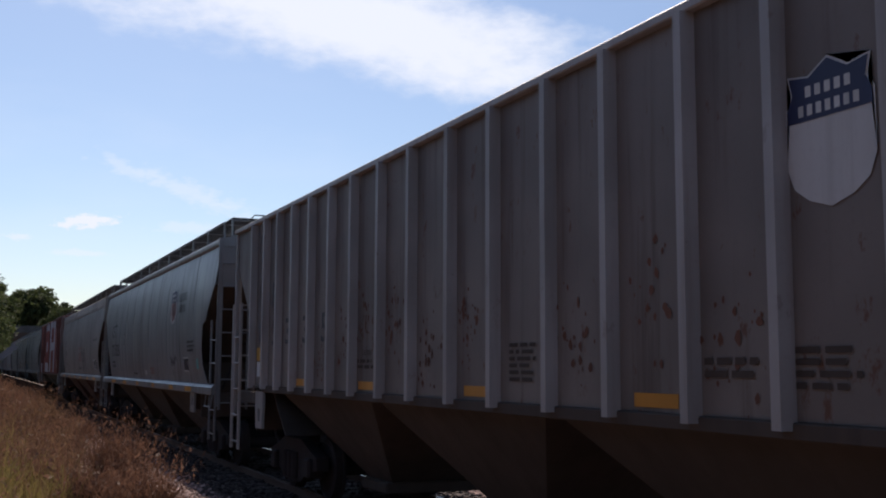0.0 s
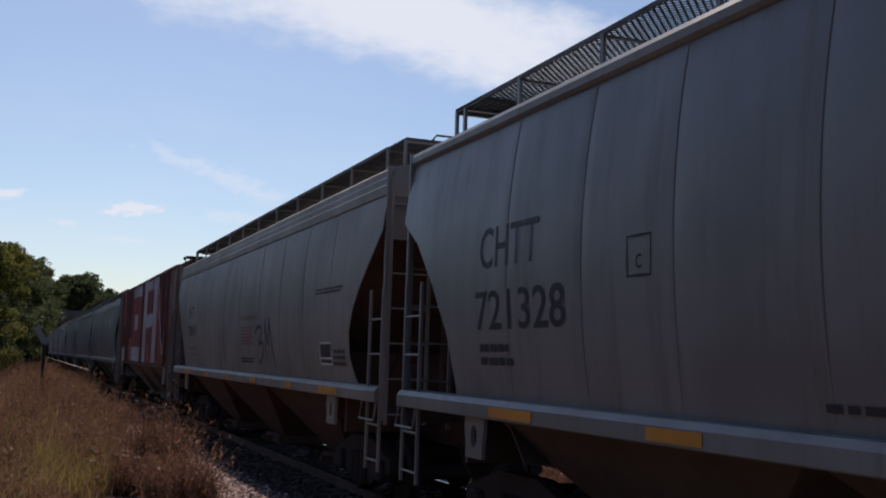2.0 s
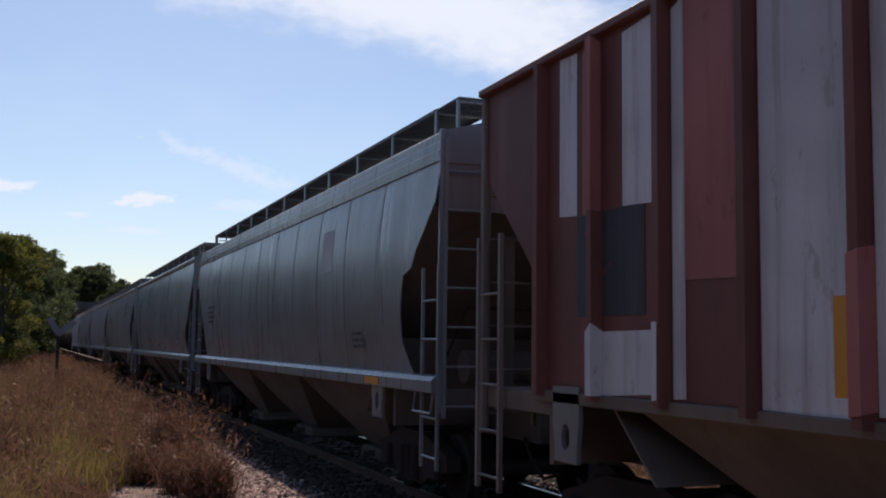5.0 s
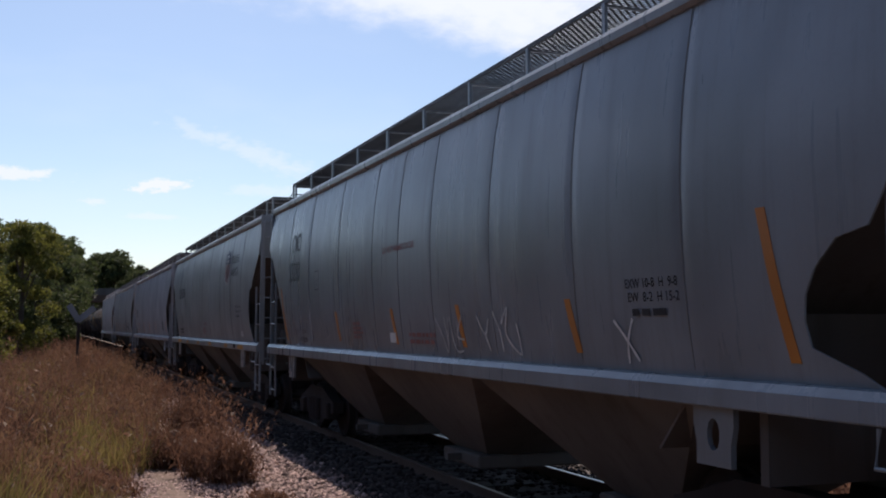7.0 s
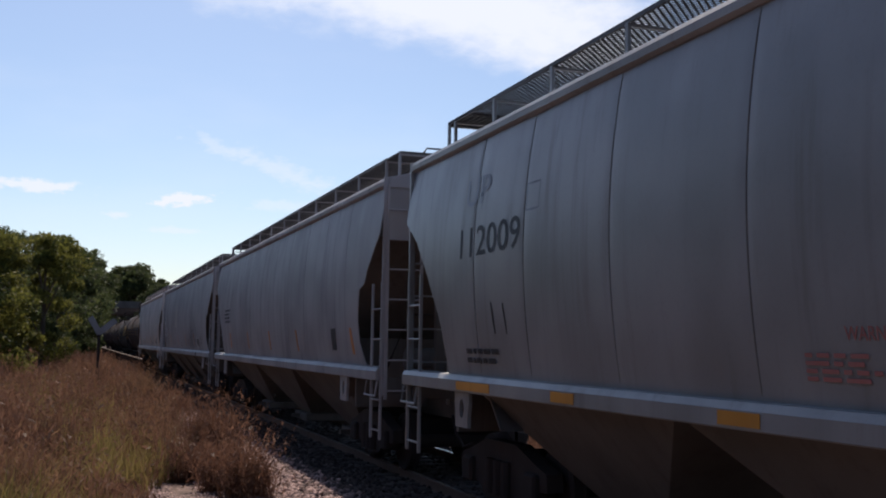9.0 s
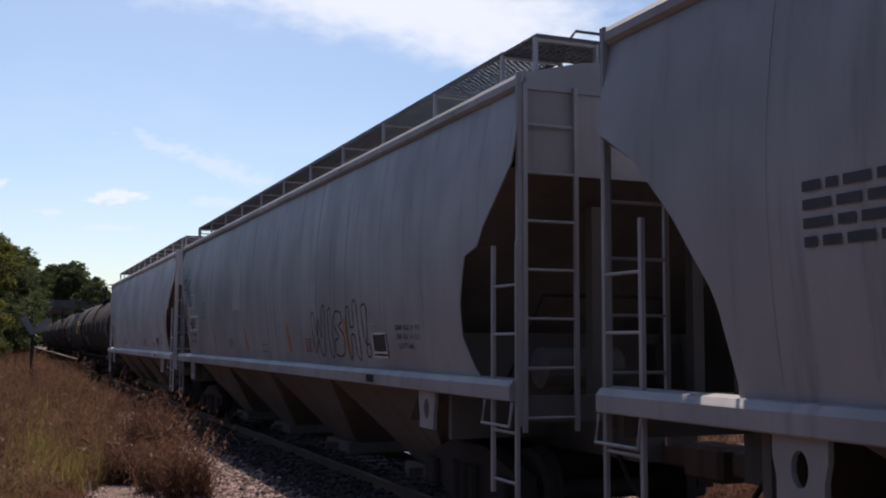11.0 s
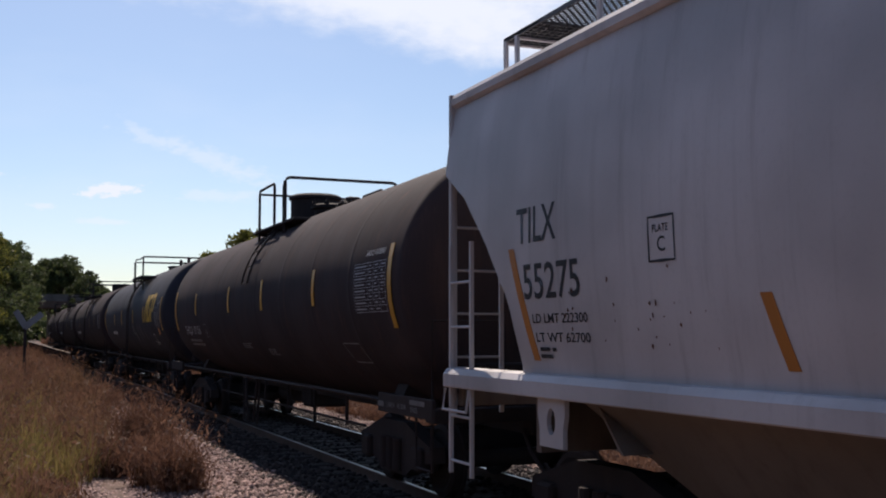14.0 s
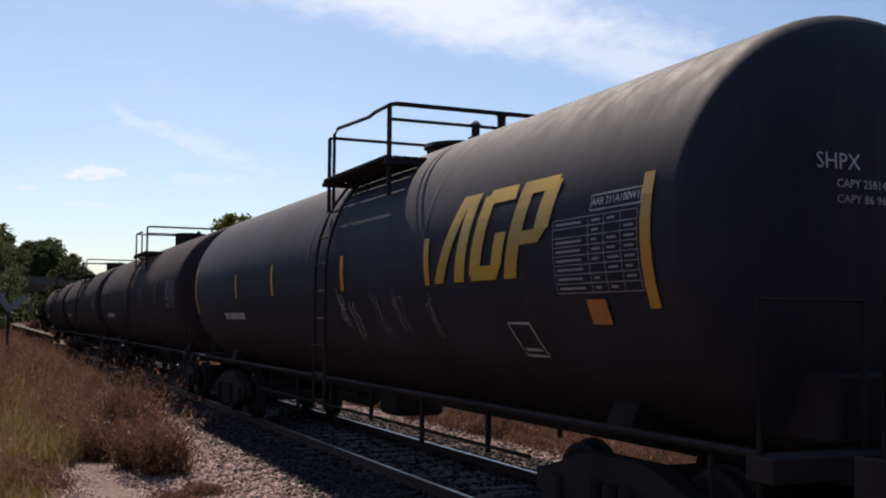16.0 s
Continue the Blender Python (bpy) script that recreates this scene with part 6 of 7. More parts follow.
    # writing on the round head
    for text, x, z, h, w in (("SHPX", -0.66, 2.86, 0.105, 0.36), ("CAPY 25814", -0.5, 2.74, 0.055, 0.42), ("CAPY 86 960", -0.5, 2.64, 0.055, 0.46)):
        cu = bpy.data.curves.new("lettering", "FONT")
        cu.body, cu.resolution_u = text, 2
        tmp = new("lettering", cu)
        me = bpy.data.meshes.new_from_object(tmp.evaluated_get(bpy.context.evaluated_depsgraph_get()))
        bpy.data.objects.remove(tmp)
        bpy.data.curves.remove(cu)
        xs = [v.co.x for v in me.vertices]
        ys = [v.co.y for v in me.vertices]
        for v in me.vertices:
            px = x + (v.co.x - min(xs)) / (max(xs) - min(xs)) * w
            pz = z + (v.co.y - min(ys)) / (max(ys) - min(ys)) * h
            rr = min(0.999, math.hypot(px, pz - 2.47) / 1.52)
            v.co = (px, -L / 2 + DISH * (1 - math.sqrt(1 - rr ** 4)) - 0.012, pz)
        me.materials.clear()
        me.materials.append(PALEINK)
        link("lettering", me, car)

    # the rest of the tank cars
    u = 204.86 + L + 1.55
    first = None
    for i in range(3):
        L2 = 17.2
        if first is None:
            car, s = tank_car("plain_tank_car", L2, "black tank car with faded amber strips", dome=True)
            for a in (0.62, 4.0, 7.4, 10.8, 13.6, L2 - 0.62):
                arc(s, a, 2.2, 2.7, 0.1, DULLAMBER)
            s.bars(2.0, 4.2, 1.8, 2.05, 1, PALEINK, seed=99)
            table(s, L2 - 1.9, L2 - 0.75, 2.1, 2.72, 7, 9)
            first = car
        else:
            car = copy_thing(first, Matrix())
            for t in car.children:
                if t.name.split(".")[0] == "truck":
                    for w in t.children:
                        if w.name.split(".")[0] == "wheelset":
                            ROLLING.append((w, w.location.y))
        cars.append((car, u + L2, L2))
        u += L2 + 1.55
    return cars


CARS = build_train()


# ---- trackside ----
def ties():
    bm = bmesh.new()
    box(bm, -1.3, 1.3, -0.115, 0.115, -0.30, -0.125, 0.015)
    me = bpy.data.meshes.new("tie")
    bmesh.ops.recalc_face_normals(bm, faces=bm.faces)
    bm.to_mesh(me)
    bm.free()
    me.materials.append(TIMBER)
    bed = bpy.data.objects["ballast_bed"]
    for i in range(150):
        t = link("tie", me, bed)
        t.matrix_basis = pose(TRACK_X + random.uniform(-0.03, 0.03), 1.0 + i * 0.55, random.uniform(-0.008, 0.008), 0, 0, random.uniform(-1, 1))


def stones():
    rng = np.random.default_rng(4)
    pts = []
    # both shoulders, the verge and between the rails
    for x0, x1, y0, y1, k in ((0.7, 3.7, 10, 25, 26000), (1.3, 3.4, 24, 34, 4000), (2.4, 4.4, 8, 60, 9000), (6.4, 10.5, 6, 60, 15000), (3.7, 7.4, 8, 55, 9000)):
        pts.append(np.stack([rng.uniform(x0, x1, k), y0 + (y1 - y0) * rng.random(k) ** 1.6], 1))
    p = np.concatenate(pts)
    # fewer, in drifts, on the verge
    keep = np.array([not (q[0] < 2.6 and noise.noise(Vector((q[0] * 0.7, q[1] * 0.5, 3.0))) < -0.22) for q in p])
    p = p[keep]
    k = len(p)

    def bed(x):
        d = abs(x - TRACK_X)
        return -0.14 if d < 1.85 else -0.14 - (d - 1.85) / 1.15 * 0.28
    z = np.array([max(bed(x), ground_height(x, y)) for x, y in p])
    r = rng.uniform(0.016, 0.048, k) * np.where(np.abs(p[:, 0] - TRACK_X) < 3.2, 1.1, 0.85)
    base = np.array([(1, 0, 0), (0, 1, 0), (-1, 0, 0), (0, -1, 0), (0, 0, 0.8), (0, 0, -0.8), (0.6, 0.6, 0.45), (-0.6, -0.55, 0.5)])
    v = base[None] * r[:, None, None] * rng.uniform(0.65, 1.25, (k, 8, 3))
    a = rng.uniform(0, 6.28, k)
    c, s = np.cos(a)[:, None], np.sin(a)[:, None]
    v = np.stack([v[..., 0] * c - v[..., 1] * s, v[..., 0] * s + v[..., 1] * c, v[..., 2]], -1)
    v += np.concatenate([p, (z + r * 0.25)[:, None]], 1)[:, None]
    fan = [(0, 6, 4), (6, 1, 4), (0, 1, 6), (1, 2, 4), (2, 7, 4), (7, 3, 4), (2, 3, 7), (3, 0, 4), (1, 0, 5), (2, 1, 5), (3, 2, 5), (0, 3, 5)]
    # stones near the rails get the colour darkened for the train's shade
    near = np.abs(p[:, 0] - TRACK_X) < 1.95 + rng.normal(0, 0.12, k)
    tagged(bulk("gravel", v[~near], 8, STONE, fan=fan), "loose pinkish crushed stones beside the rails", "gravel", kind="stuff")
    tagged(bulk("oily_ballast", v[near], 8, SHADESTONE, fan=fan), "crushed stones round the rails, coloured dark for the shade under the train", "gravel", kind="stuff")


def weeds(name, label, mat, spots, tall, blades, seed, lean=0.35, width=0.007, heads=True):
    """Dry stalks with side twigs and seed heads, as thin tapered blades. spots: array of (x, y)."""
    rng = np.random.default_rng(seed)
    k = len(spots)
    z = np.array([ground_height(x, y) for x, y in spots])
    wave = np.array([noise.noise(Vector((x * 0.55, y * 0.4, seed))) + 0.6 * noise.noise(Vector((x * 1.7, y * 1.2, seed + 5))) for x, y in spots])
    h = tall * rng.uniform(0.5, 1.15, k) * np.clip(0.92 + 1.15 * wave, 0.25, 1.75)
    x = np.repeat(spots[:, 0], blades) + rng.normal(0, 0.07, k * blades)
    y = np.repeat(spots[:, 1], blades) + rng.normal(0, 0.07, k * blades)
    zz, hh = np.repeat(z, blades), np.repeat(h, blades) * rng.uniform(0.45, 1.05, k * blades)
    a, l = rng.uniform(0, 6.28, k * blades), rng.uniform(0.02, lean, k * blades) * hh
    dx, dy = np.cos(a) * l, np.sin(a) * l
    w = width * rng.uniform(0.6, 1.6, k * blades) * (1 + y / 60)
    b = rng.uniform(0, 6.28, k * blades)
    wx, wy = np.cos(b) * w, np.sin(b) * w
    o = np.stack([x, y, zz - 0.03], -1)
    mid = np.stack([x + dx * 0.35, y + dy * 0.35, zz + hh * 0.55], -1)
    tip = np.stack([x + dx, y + dy, zz + hh], -1)
    side = np.stack([wx, wy, 0 * wx], -1)
    v = np.stack([o - side, o + side, mid + side * 0.8, mid - side * 0.8, tip], 1)
    ob = tagged(bulk(name, v, 5, mat, fan=[(0, 1, 2), (0, 2, 3), (3, 2, 4)]), label, "grass", kind="stuff")
    if heads:
        n = 8
        t = rng.uniform(0.35, 1.05, (len(x), n))
        p = o[:, None] + (tip - o)[:, None] * t[..., None] + rng.normal(0, 0.05, (len(x), n, 3)) * (1, 1, 0.7)
        s = rng.uniform(0.008, 0.022, (len(x), n, 1)) * (1 + y / 60)[:, None, None]
        d1, d2 = rng.normal(0, 1, (len(x), n, 3)), rng.normal(0, 1, (len(x), n, 3))
        d1[..., 2] = np.abs(d1[..., 2]) + 0.6
        q = np.stack([p - d1 * s, p + d2 * s * 0.6, p + d1 * s], 2).reshape(-1, 3, 3)
        h2 = bulk("seed_heads", q, 3, mat, fan=[(0, 1, 2)])
        tagged(h2, label.replace("stalks", "seed heads"), "grass", kind="stuff")
    return ob


def grassland():
    rng = np.random.default_rng(9)

    def field(x0, x1, y0, y1, k, edge):
        p = np.stack([rng.uniform(x0, x1, k), y0 + (y1 - y0) * rng.random(k) ** 1.7], 1)
        return np.array([q for q in p if edge(q[0], q[1])])

    def bank(x, y):
        lim = 0.8 + 0.125 * max(0, y - 12.5) + 0.35 * noise.noise(Vector((y * 0.45, 1.7, 0))) + 0.3 * noise.noise(Vector((y * 1.4, x, 4.0)))
        return x < min(lim, 3.35)
    tall = field(-9, 3.4, 9, 95, 13500, lambda x, y: bank(x, y) and noise.noise(Vector((x * 0.9, y * 0.5, 21.0))) + 0.7 * noise.noise(Vector((x * 2.6, y * 1.9, 3.0))) > -0.12)
    red = np.array([noise.noise(Vector((q[0] * 0.8, q[1] * 0.45, 33.0))) + 0.5 * noise.noise(Vector((q[0] * 2.4, q[1] * 1.6, 35.0))) > -0.12 for q in tall])
    weeds("tall_weeds", "tall dry reddish-brown weed stalks on the bank", DRYWEED, tall[red], 0.95, 7, 1, 0.6, 0.0045)
    weeds("straw_grass", "straw-coloured dry grass stalks on the bank", STRAW, tall[~red], 0.8, 7, 8, 0.7, 0.005)
    weeds("green_grass", "yellow-green grass stalks among dry weeds", GREENWEED, field(-6, 1.5, 9, 40, 6500, lambda x, y: bank(x, y) and noise.noise(Vector((x * 0.5, y * 0.35, 7.0))) + 0.6 * noise.noise(Vector((x * 2.2, y * 1.6, 9.0))) + max(0, 0.3 - 0.08 * (y - 10)) > -0.02), 0.6, 10, 2, 0.9, 0.005, False)
    near = field(8.6, 11.2, 5, 60, 6500, lambda x, y: x > 8.8 + 0.3 * noise.noise(Vector((y * 0.4, 5.0, 0))))
    weeds("verge_weeds", "low matted red-brown dry weed stalks beyond the track", DRYWEED, near, 0.42, 7, 6, 1.2, 0.006)
    far = field(9.8, 19, 5, 90, 5000, lambda x, y: x > 9.8 + 0.8 * noise.noise(Vector((y * 0.3, 5.0, 0))))
    weeds("far_weeds", "dry brown weed stalks beyond the track", DRYWEED, far, 0.9, 6, 3)
    distant = field(8.8, 18, 85, 250, 5000, lambda x, y: True)
    weeds("distant_weeds", "distant dry brown weed stalks beyond the track", DRYWEED, distant, 1.3, 6, 4, 0.5, 0.014, False)
    verge = field(-12, 2.9, 90, 250, 6000, lambda x, y: True)
    weeds("distant_verge_weeds", "distant dry weed stalks along the near verge", DRYWEED, verge, 0.9, 6, 5, 0.5, 0.014, False)
    # the lone bushes at the gravel's edge
    for bx, by, r, tall, k, seed in ((2.42, 15.3, 0.38, 0.92, 40, 11), (2.05, 16.0, 0.28, 0.5, 18, 15), (1.75, 17.2, 0.35, 0.7, 26, 12), (2.1, 18.4, 0.55, 1.1, 56, 13), (2.6, 21.0, 0.6, 1.15, 60, 17), (2.1, 12.6, 0.2, 0.2, 22, 14), (2.6, 13.3, 0.2, 0.18, 12, 16)):
        q = np.stack([rng.normal(bx, r * 0.42, k), rng.normal(by, r * 0.42, k)], 1)
        weeds("dry_bush", "bushy dry russet weed stalks at the gravel edge", DRYWEED, q, tall, 12, seed, 0.75, 0.004)


def tree(name, label, x, y, tall, spread, leaf, seed, count=7000, size=0.16, low=0.15):
    """Tapered trunk with limbs, crown of small leaves gathered in uneven clumps."""
    rng = np.random.default_rng(seed)
    ob = empty(name)
    ob.matrix_basis = pose(x, y, ground_height(x, y) if abs(x) < 40 else -0.3)
    tagged(ob, label, "tree")
    bm = bmesh.new()
    lean = rng.normal(0, 0.3, 2)

    def limb(a, b, r0, r1):
        a, b = Vector(a), Vector(b)
        rings = []
        for i in range(4):
            t = i / 3
            p = a.lerp(b, t) + Vector((0, 0, 0.12 * math.sin(t * 3.1)))
            r = r0 + (r1 - r0) * t
            rings.append([bm.verts.new(p + r * Vector((math.cos(q), math.sin(q), 0))) for q in [2 * math.pi * k / 7 for k in range(7)]])
        for p, q in zip(rings, rings[1:]):
            for k in range(7):
                bm.faces.new((p[k], p[(k + 1) % 7], q[(k + 1) % 7], q[k]))
    limb((0, 0, -0.2), (lean[0], lean[1], tall * 0.6), tall * 0.022, tall * 0.012)
    clumps = []
    for i in range(46):
        a, hgt = rng.uniform(0, 6.28), low + (1 - low) * rng.random() ** 0.8
        wide = spread * math.sqrt(max(0.03, 1 - ((hgt - 0.48) / 0.56) ** 2)) * rng.uniform(0.35, 1.0)
        c = (lean[0] + wide * math.cos(a), lean[1] + wide * math.sin(a), tall * hgt * 0.93)
        clumps.append((c, spread * rng.uniform(0.14, 0.34)))
        if i < 15:
            limb((lean[0] * 0.6, lean[1] * 0.6, tall * min(0.55, hgt * 0.55)), c, tall * 0.009, tall * 0.002)
    part("trunk", bm, BARK, ob)
    per = count // len(clumps)
    pts = []
    for c, r in clumps:
        d = rng.normal(0, 1, (per, 3))
        d /= np.linalg.norm(d, axis=1)[:, None]
        pts.append(np.array(c) + d * (r * rng.random(per) ** 0.45)[:, None] * (1, 1, 0.75))
    p = np.concatenate(pts)
    s = size * rng.uniform(0.5, 1.2, (len(p), 1))
    d1, d2 = rng.normal(0, 1, (len(p), 3)), rng.normal(0, 1, (len(p), 3))
    d1 /= np.linalg.norm(d1, axis=1)[:, None]
    d2 /= np.linalg.norm(d2, axis=1)[:, None]
    v = np.stack([p - d1 * s, p + d2 * s * 0.55, p + d1 * s, p - d2 * s * 0.55], 1)
    bulk("crown", v, 4, leaf, ob, fan=[(0, 1, 2, 3)])
    return ob


def plantation():
    for i, (x, y, tall, spread, leaf) in enumerate((
            (-3.2, 47, 6.8, 2.4, LEAF), (-6.6, 44, 7.4, 2.8, LEAF), (-1.6, 58, 8.2, 2.5, LEAF), (-5.0, 62, 9.6, 3.2, DARKLEAF),
            (-1.3, 74, 9.8, 2.9, DARKLEAF), (-0.4, 88, 10.2, 3.0, DARKLEAF), (-6.0, 84, 10.5, 3.8, DARKLEAF), (0.0, 104, 10.6, 3.1, DARKLEAF),
            (-11.0, 58, 9.5, 3.6, LEAF), (-10.0, 95, 11, 4.0, DARKLEAF), (-0.6, 126, 12.2, 3.4, DARKLEAF), (-1.2, 146, 13.5, 3.8, DARKLEAF), (1.0, 158, 13.2, 3.3, DARKLEAF), (0.7, 113, 10.6, 2.7, DARKLEAF), (1.1, 124, 11.2, 2.8, DARKLEAF), (1.2, 140, 12.2, 2.9, DARKLEAF), (-2.6, 68, 9.2, 2.8, DARKLEAF), (-0.4, 96, 10.4, 2.9, DARKLEAF), (-7, 120, 12, 4.2, DARKLEAF), (-16, 75, 11, 4.2, DARKLEAF))):
        tree("trackside_tree", "leafy green tree on the bank beside the track" if leaf is LEAF else "dark green tree in the row beside the track",
             x, y, tall * 0.92, spread, leaf, 40 + i, 18000 if y < 70 else 9000, 0.10 if y < 70 else 0.16, 0.05)
    for i, (x, y, tall, spread) in enumerate(((13.2, 60, 8.2, 2.0), (12.2, 66, 7.4, 1.8), (17, 64, 6.5, 2.4), (22, 70, 6.0, 2.6))):
        tree("far_side_tree", "slender light green tree beyond the track", x, y, tall, spread, LEAF, 70 + i, 5000, 0.15, 0.1)
    for i, (x, y, tall, spread) in enumerate(((0.2, 196, 18.5, 6.5), (-6, 205, 18, 6), (11.5, 205, 17, 6), (16, 210, 14, 5.5), (0.6, 212, 18, 6.5), (1.8, 156, 13.5, 4.2), (2.2, 178, 16.5, 5.2), (11.5, 268, 21, 6.5), (-0.5, 245, 21, 6.5), (11.5, 190, 15, 5), (-5, 190, 17, 6), (21, 214, 11, 5), (28, 220, 11, 5), (37, 220, 11, 5), (-12, 180, 16, 6))):
        tree("distant_tree", "distant dark green tree behind the overpass", x, y + 22, tall + 0.8, spread, DARKLEAF, 90 + i, 12000, 0.34, 0.38 if -1 < x < 13 else 0.05)
    for i, (x, y, tall, spread) in enumerate(((0.4, 150, 6.0, 2.2), (-0.6, 138, 5.0, 2.2), (9.6, 118, 7.0, 2.2), (0.5, 182, 7.0, 3.0), (-3.0, 176, 7.0, 3.0), (10.8, 156, 11.5, 2.6), (10.6, 196, 9.5, 3.0), (-2.2, 110, 4.2, 1.8), (-4.8, 100, 4.5, 2.2), (9.6, 166, 4.5, 2.0), (0.6, 166, 4.5, 2.0), (10.2, 140, 4.5, 1.9), (9.5, 128, 3.6, 1.5), (9.6, 105, 3.4, 1.4), (10.0, 180, 5.0, 2.2))):
        tree("trackside_shrub", "dark green shrub on the bank by the bridge", x, y, tall, spread, DARKLEAF, 130 + i, 5000, 0.22, 0.0)
    # unseen belt of trees along the camera's side of the line, going on from the row ahead; keeps low sky light off the
    # train
    rng = np.random.default_rng(55)
    k = 30000
    y = rng.uniform(-90, 60, k)
    top = np.array([11.0 + 3.5 * noise.noise(Vector((q * 0.16, 0, 9.0))) + 1.5 * noise.noise(Vector((q * 0.6, 0, 2.0))) for q in y])
    p = np.stack([-15 - rng.random(k) * 7 - np.maximum(0, y) * 0.06, y, top * rng.random(k) ** 0.75], 1)
    d1, d2 = rng.normal(0, 1, (k, 3)), rng.normal(0, 1, (k, 3))
    d1 /= np.linalg.norm(d1, axis=1)[:, None]
    d2 /= np.linalg.norm(d2, axis=1)[:, None]
    s = rng.uniform(0.25, 0.6, (k, 1))
    v = np.stack([p - d1 * s, p + d2 * s * 0.7, p + d1 * s, p - d2 * s * 0.7], 1)
    tagged(bulk("tree_belt", v, 4, DARKLEAF, fan=[(0, 1, 2, 3)]), "unseen belt of dark green trees along the bank, blocking low sky light", "woods", kind="stuff")
    # close wood where the line leaves the view
    rng = np.random.default_rng(66)
    k = 14000
    x = rng.uniform(-40, 60, k)
    top = np.array([15.0 + 4.0 * noise.noise(Vector((q * 0.09, 0, 4.0))) + 2.0 * noise.noise(Vector((q * 0.4, 0, 6.0))) for q in x])
    p = np.stack([x, rng.uniform(345, 365, k), top * rng.random(k) - 0.3], 1)
    d1, d2 = rng.normal(0, 1, (k, 3)), rng.normal(0, 1, (k, 3))
    d1 /= np.linalg.norm(d1, axis=1)[:, None]
    d2 /= np.linalg.norm(d2, axis=1)[:, None]
    s = rng.uniform(0.5, 1.1, (k, 1))
    v = np.stack([p - d1 * s, p + d2 * s * 0.7, p + d1 * s, p - d2 * s * 0.7], 1)
    tagged(bulk("close_wood", v, 4, DARKLEAF, fan=[(0, 1, 2, 3)]), "dense dark green wood beyond the bridge", "woods", kind="stuff")
    # woods closing the horizon all round
    rng = np.random.default_rng(77)
    k = 26000
    a = rng.uniform(0, 2 * math.pi, k)
    r = rng.uniform(300, 345, k)
    top = np.array([11.0 + 4.0 * noise.noise(Vector((math.cos(q) * 9, math.sin(q) * 9, 0))) + 2.0 * noise.noise(Vector((math.cos(q) * 40, math.sin(q) * 40, 0))) for q in a])
    p = np.stack([np.sin(a) * r, np.cos(a) * r, top * rng.random(k) ** 0.7], 1)
    d1, d2 = rng.normal(0, 1, (k, 3)), rng.normal(0, 1, (k, 3))
    d1 /= np.linalg.norm(d1, axis=1)[:, None]
    d2 /= np.linalg.norm(d2, axis=1)[:, None]
    s = rng.uniform(0.8, 1.8, (k, 1))
    v = np.stack([p - d1 * s, p + d2 * s * 0.7, p + d1 * s, p - d2 * s * 0.7], 1)
    tagged(bulk("far_woods", v, 4, DARKLEAF, fan=[(0, 1, 2, 3)]), "far dark woods along the horizon", "woods", kind="stuff")


def crossing_sign(x, y):
    ob = empty("crossing_sign")
    ob.matrix_basis = pose(x, y, ground_height(x, y))
    tagged(ob, "weathered grey-white railway crossing sign boards on a post", "sign")
    bm = bmesh.new()
    box(bm, -0.06, 0.06, -0.05, 0.05, -0.2, 2.6, 0.008)
    part("post", bm, GREASY, ob)
    for a, l in ((-31, 0.72), (50, 0.80)):
        bm = bmesh.new()
        box(bm, -0.12, 0.12, -0.08, -0.055, -0.05, l, 0.004)
        b = part("board", bm, SIGNWHITE, ob)
        b.matrix_basis = pose(0, 0.0 if a > 0 else -0.03, 2.38, 0, a, 0)


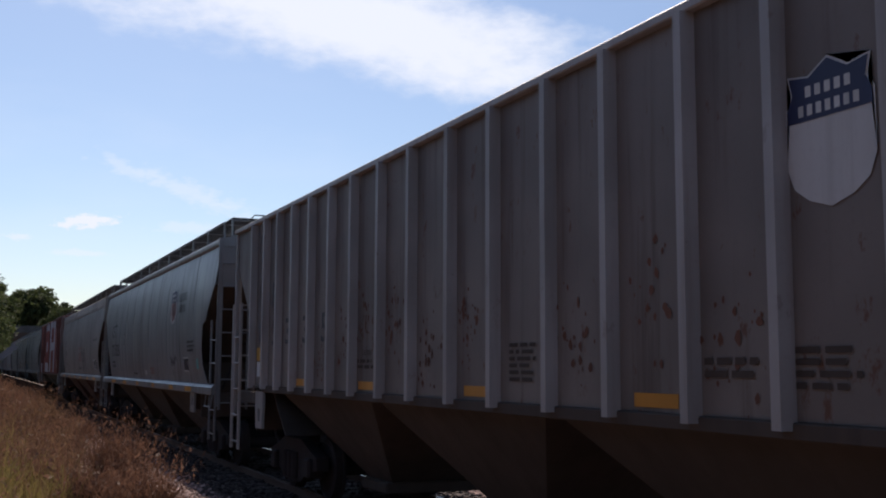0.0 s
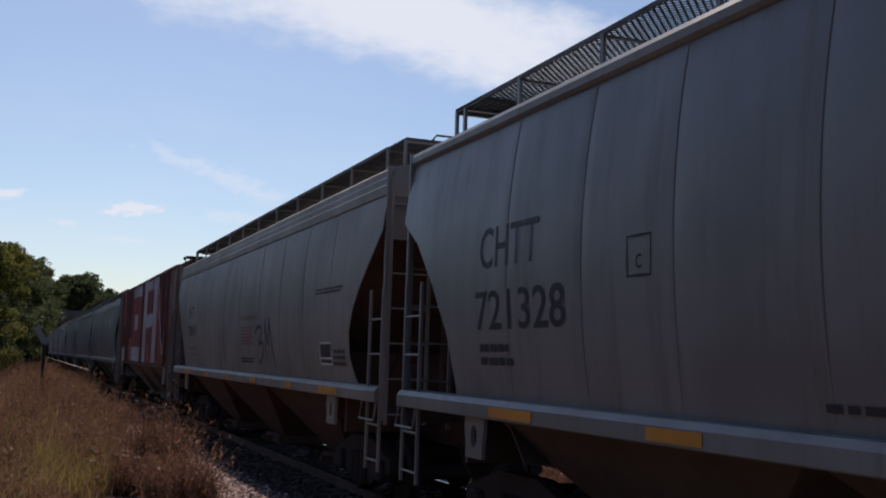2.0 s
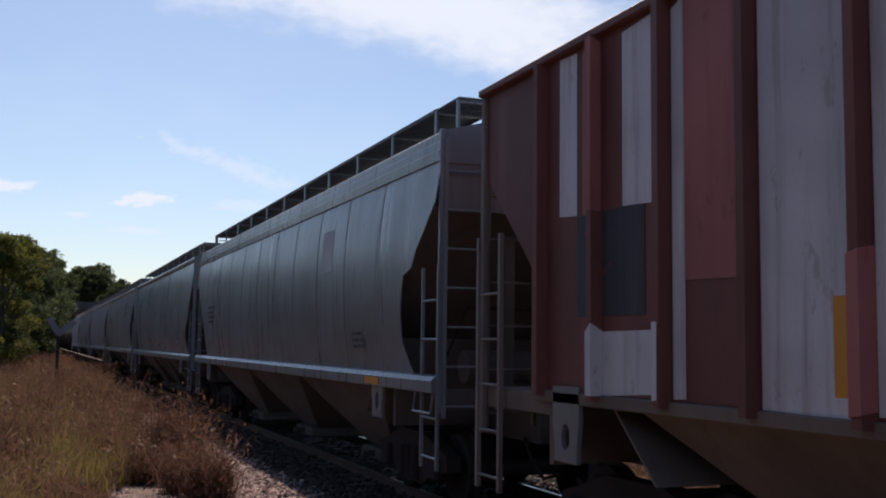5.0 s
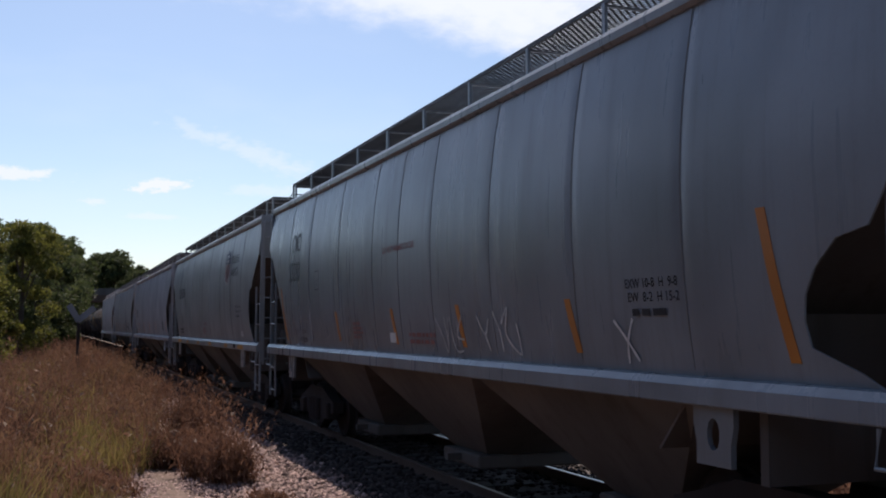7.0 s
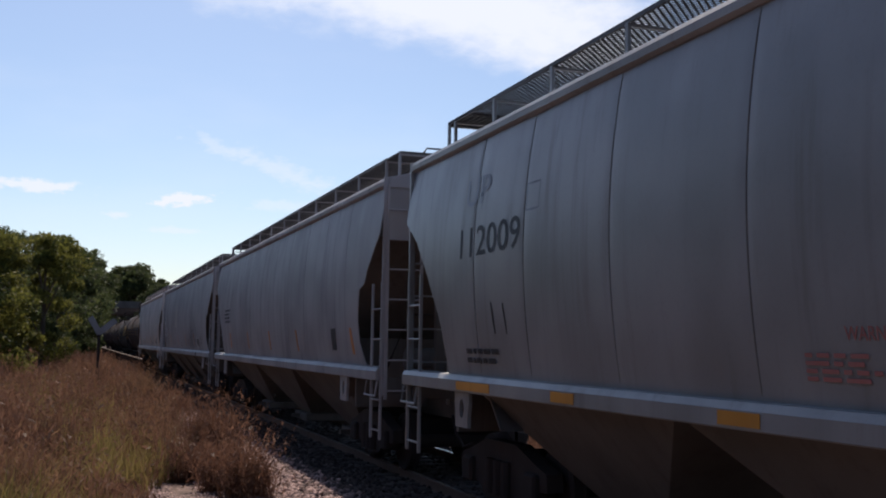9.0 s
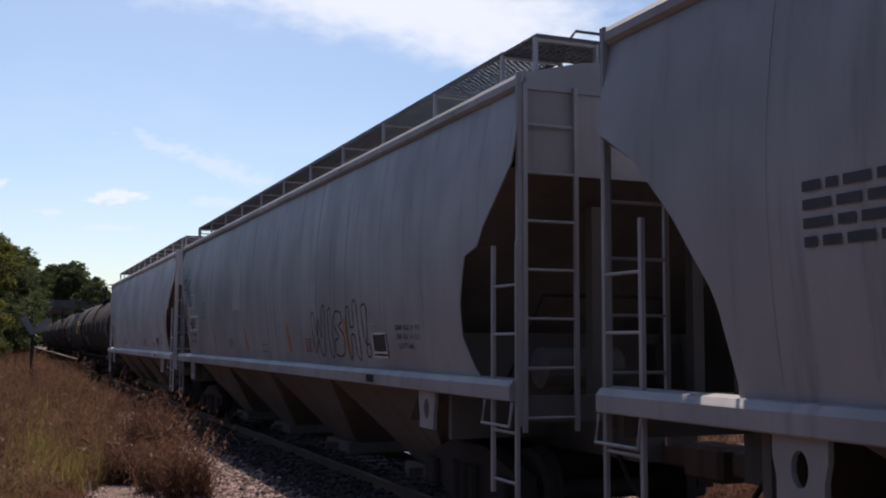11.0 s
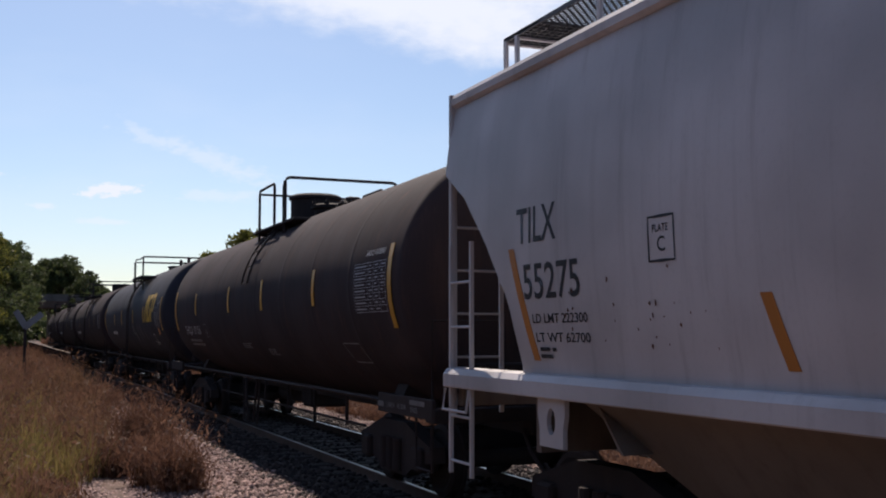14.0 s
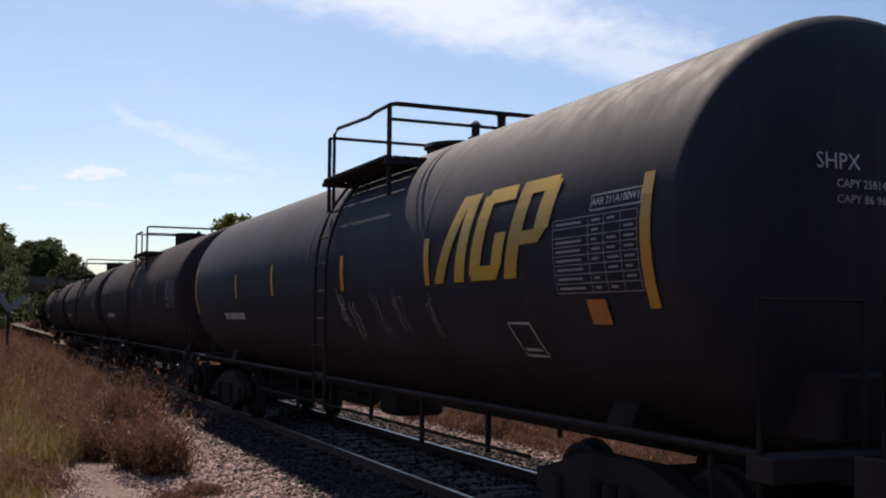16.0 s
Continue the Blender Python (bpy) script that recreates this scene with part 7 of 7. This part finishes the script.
def overpass():
    ob = tagged(empty("road_overpass"), "dark concrete road overpass across the track", "bridge")
    ob.matrix_basis = pose(0, 168, 0)
    bm = bmesh.new()
    box(bm, -45, 70, -4, 4, 6.6, 6.95)
    part("deck", bm, CONCRETE, ob)
    for y in (-3.9, -1.3, 1.3, 3.9):
        bm = bmesh.new()
        box(bm, -45, 70, y - 0.2, y + 0.2, 5.6, 6.6)
        part("girder", bm, RUSTSTEEL, ob)
    for y in (-4, 3.75):
        bm = bmesh.new()
        box(bm, -45, 70, y, y + 0.25, 6.95, 7.6)
        part("parapet", bm, CONCRETE, ob)
    for x in (-3, 22):
        bm = bmesh.new()
        box(bm, x - 0.5, x + 0.5, -3.8, 3.8, -0.5, 5.6, 0.05)
        part("pier", bm, CONCRETE, ob)


def low_girder(x, y0, y1, top):
    """Low plate girder with stiffeners and a worn top flange, along the near edge of the track bed."""
    ob = tagged(empty("plate_girder"), "low dark riveted plate girder beside the track", "girder")
    ob.matrix_basis = pose(x, y0, 0)
    bm = bmesh.new()
    box(bm, -0.02, 0.02, 0, y1 - y0, -0.45, top - 0.03)
    part("web", bm, GREASY, ob)
    bm = bmesh.new()
    box(bm, -0.06, 0.06, -0.05, y1 - y0 + 0.05, top - 0.03, top, 0.006)
    part("top_flange", bm, RUSTSTEEL, ob, "worn rusty top flange")
    bm = bmesh.new()
    box(bm, -0.11, -0.021, -0.05, 0.05, -0.45, top - 0.032)
    me = bpy.data.meshes.new("stiffener")
    bmesh.ops.recalc_face_normals(bm, faces=bm.faces)
    bm.to_mesh(me)
    bm.free()
    me.materials.append(GREASY)
    for i in range(int((y1 - y0) / 1.8)):
        r = link("stiffener", me, ob)
        r.matrix_basis = pose(0, 0.9 + i * 1.8, 0)


grassland()
stones()
plantation()
crossing_sign(0.94, 45.0)
overpass()
low_girder(3.42, 58.0, 152.0, 0.88)
ties()


# ---- movement ----
def travelled(t):
    """Metres that the train has gone by t seconds."""
    f = t / 16.0
    return 16.0 * (12.33514 * f + 0.70277 * f ** 2 + 0.04528 * f ** 3 - 0.60599 * f ** 4) - 0.3 * max(0.0, 1 - t / 0.4) ** 2


def motions():
    for car, far_end, length in CARS:
        rows = []
        for i in range(65):
            t = i / 4
            x, y, a = on_track(far_end - length / 2 - travelled(t))
            rows.append((t, pose(x, y, 0, 0, 0, a)))
        walk(car, rows)
    for w, k in ROLLING:
        walk(w, [(i / FPS, pose(0, k, 0.42, math.degrees(travelled(i / FPS) / 0.42), 0, 0)) for i in range(16 * FPS + 1)])


motions()
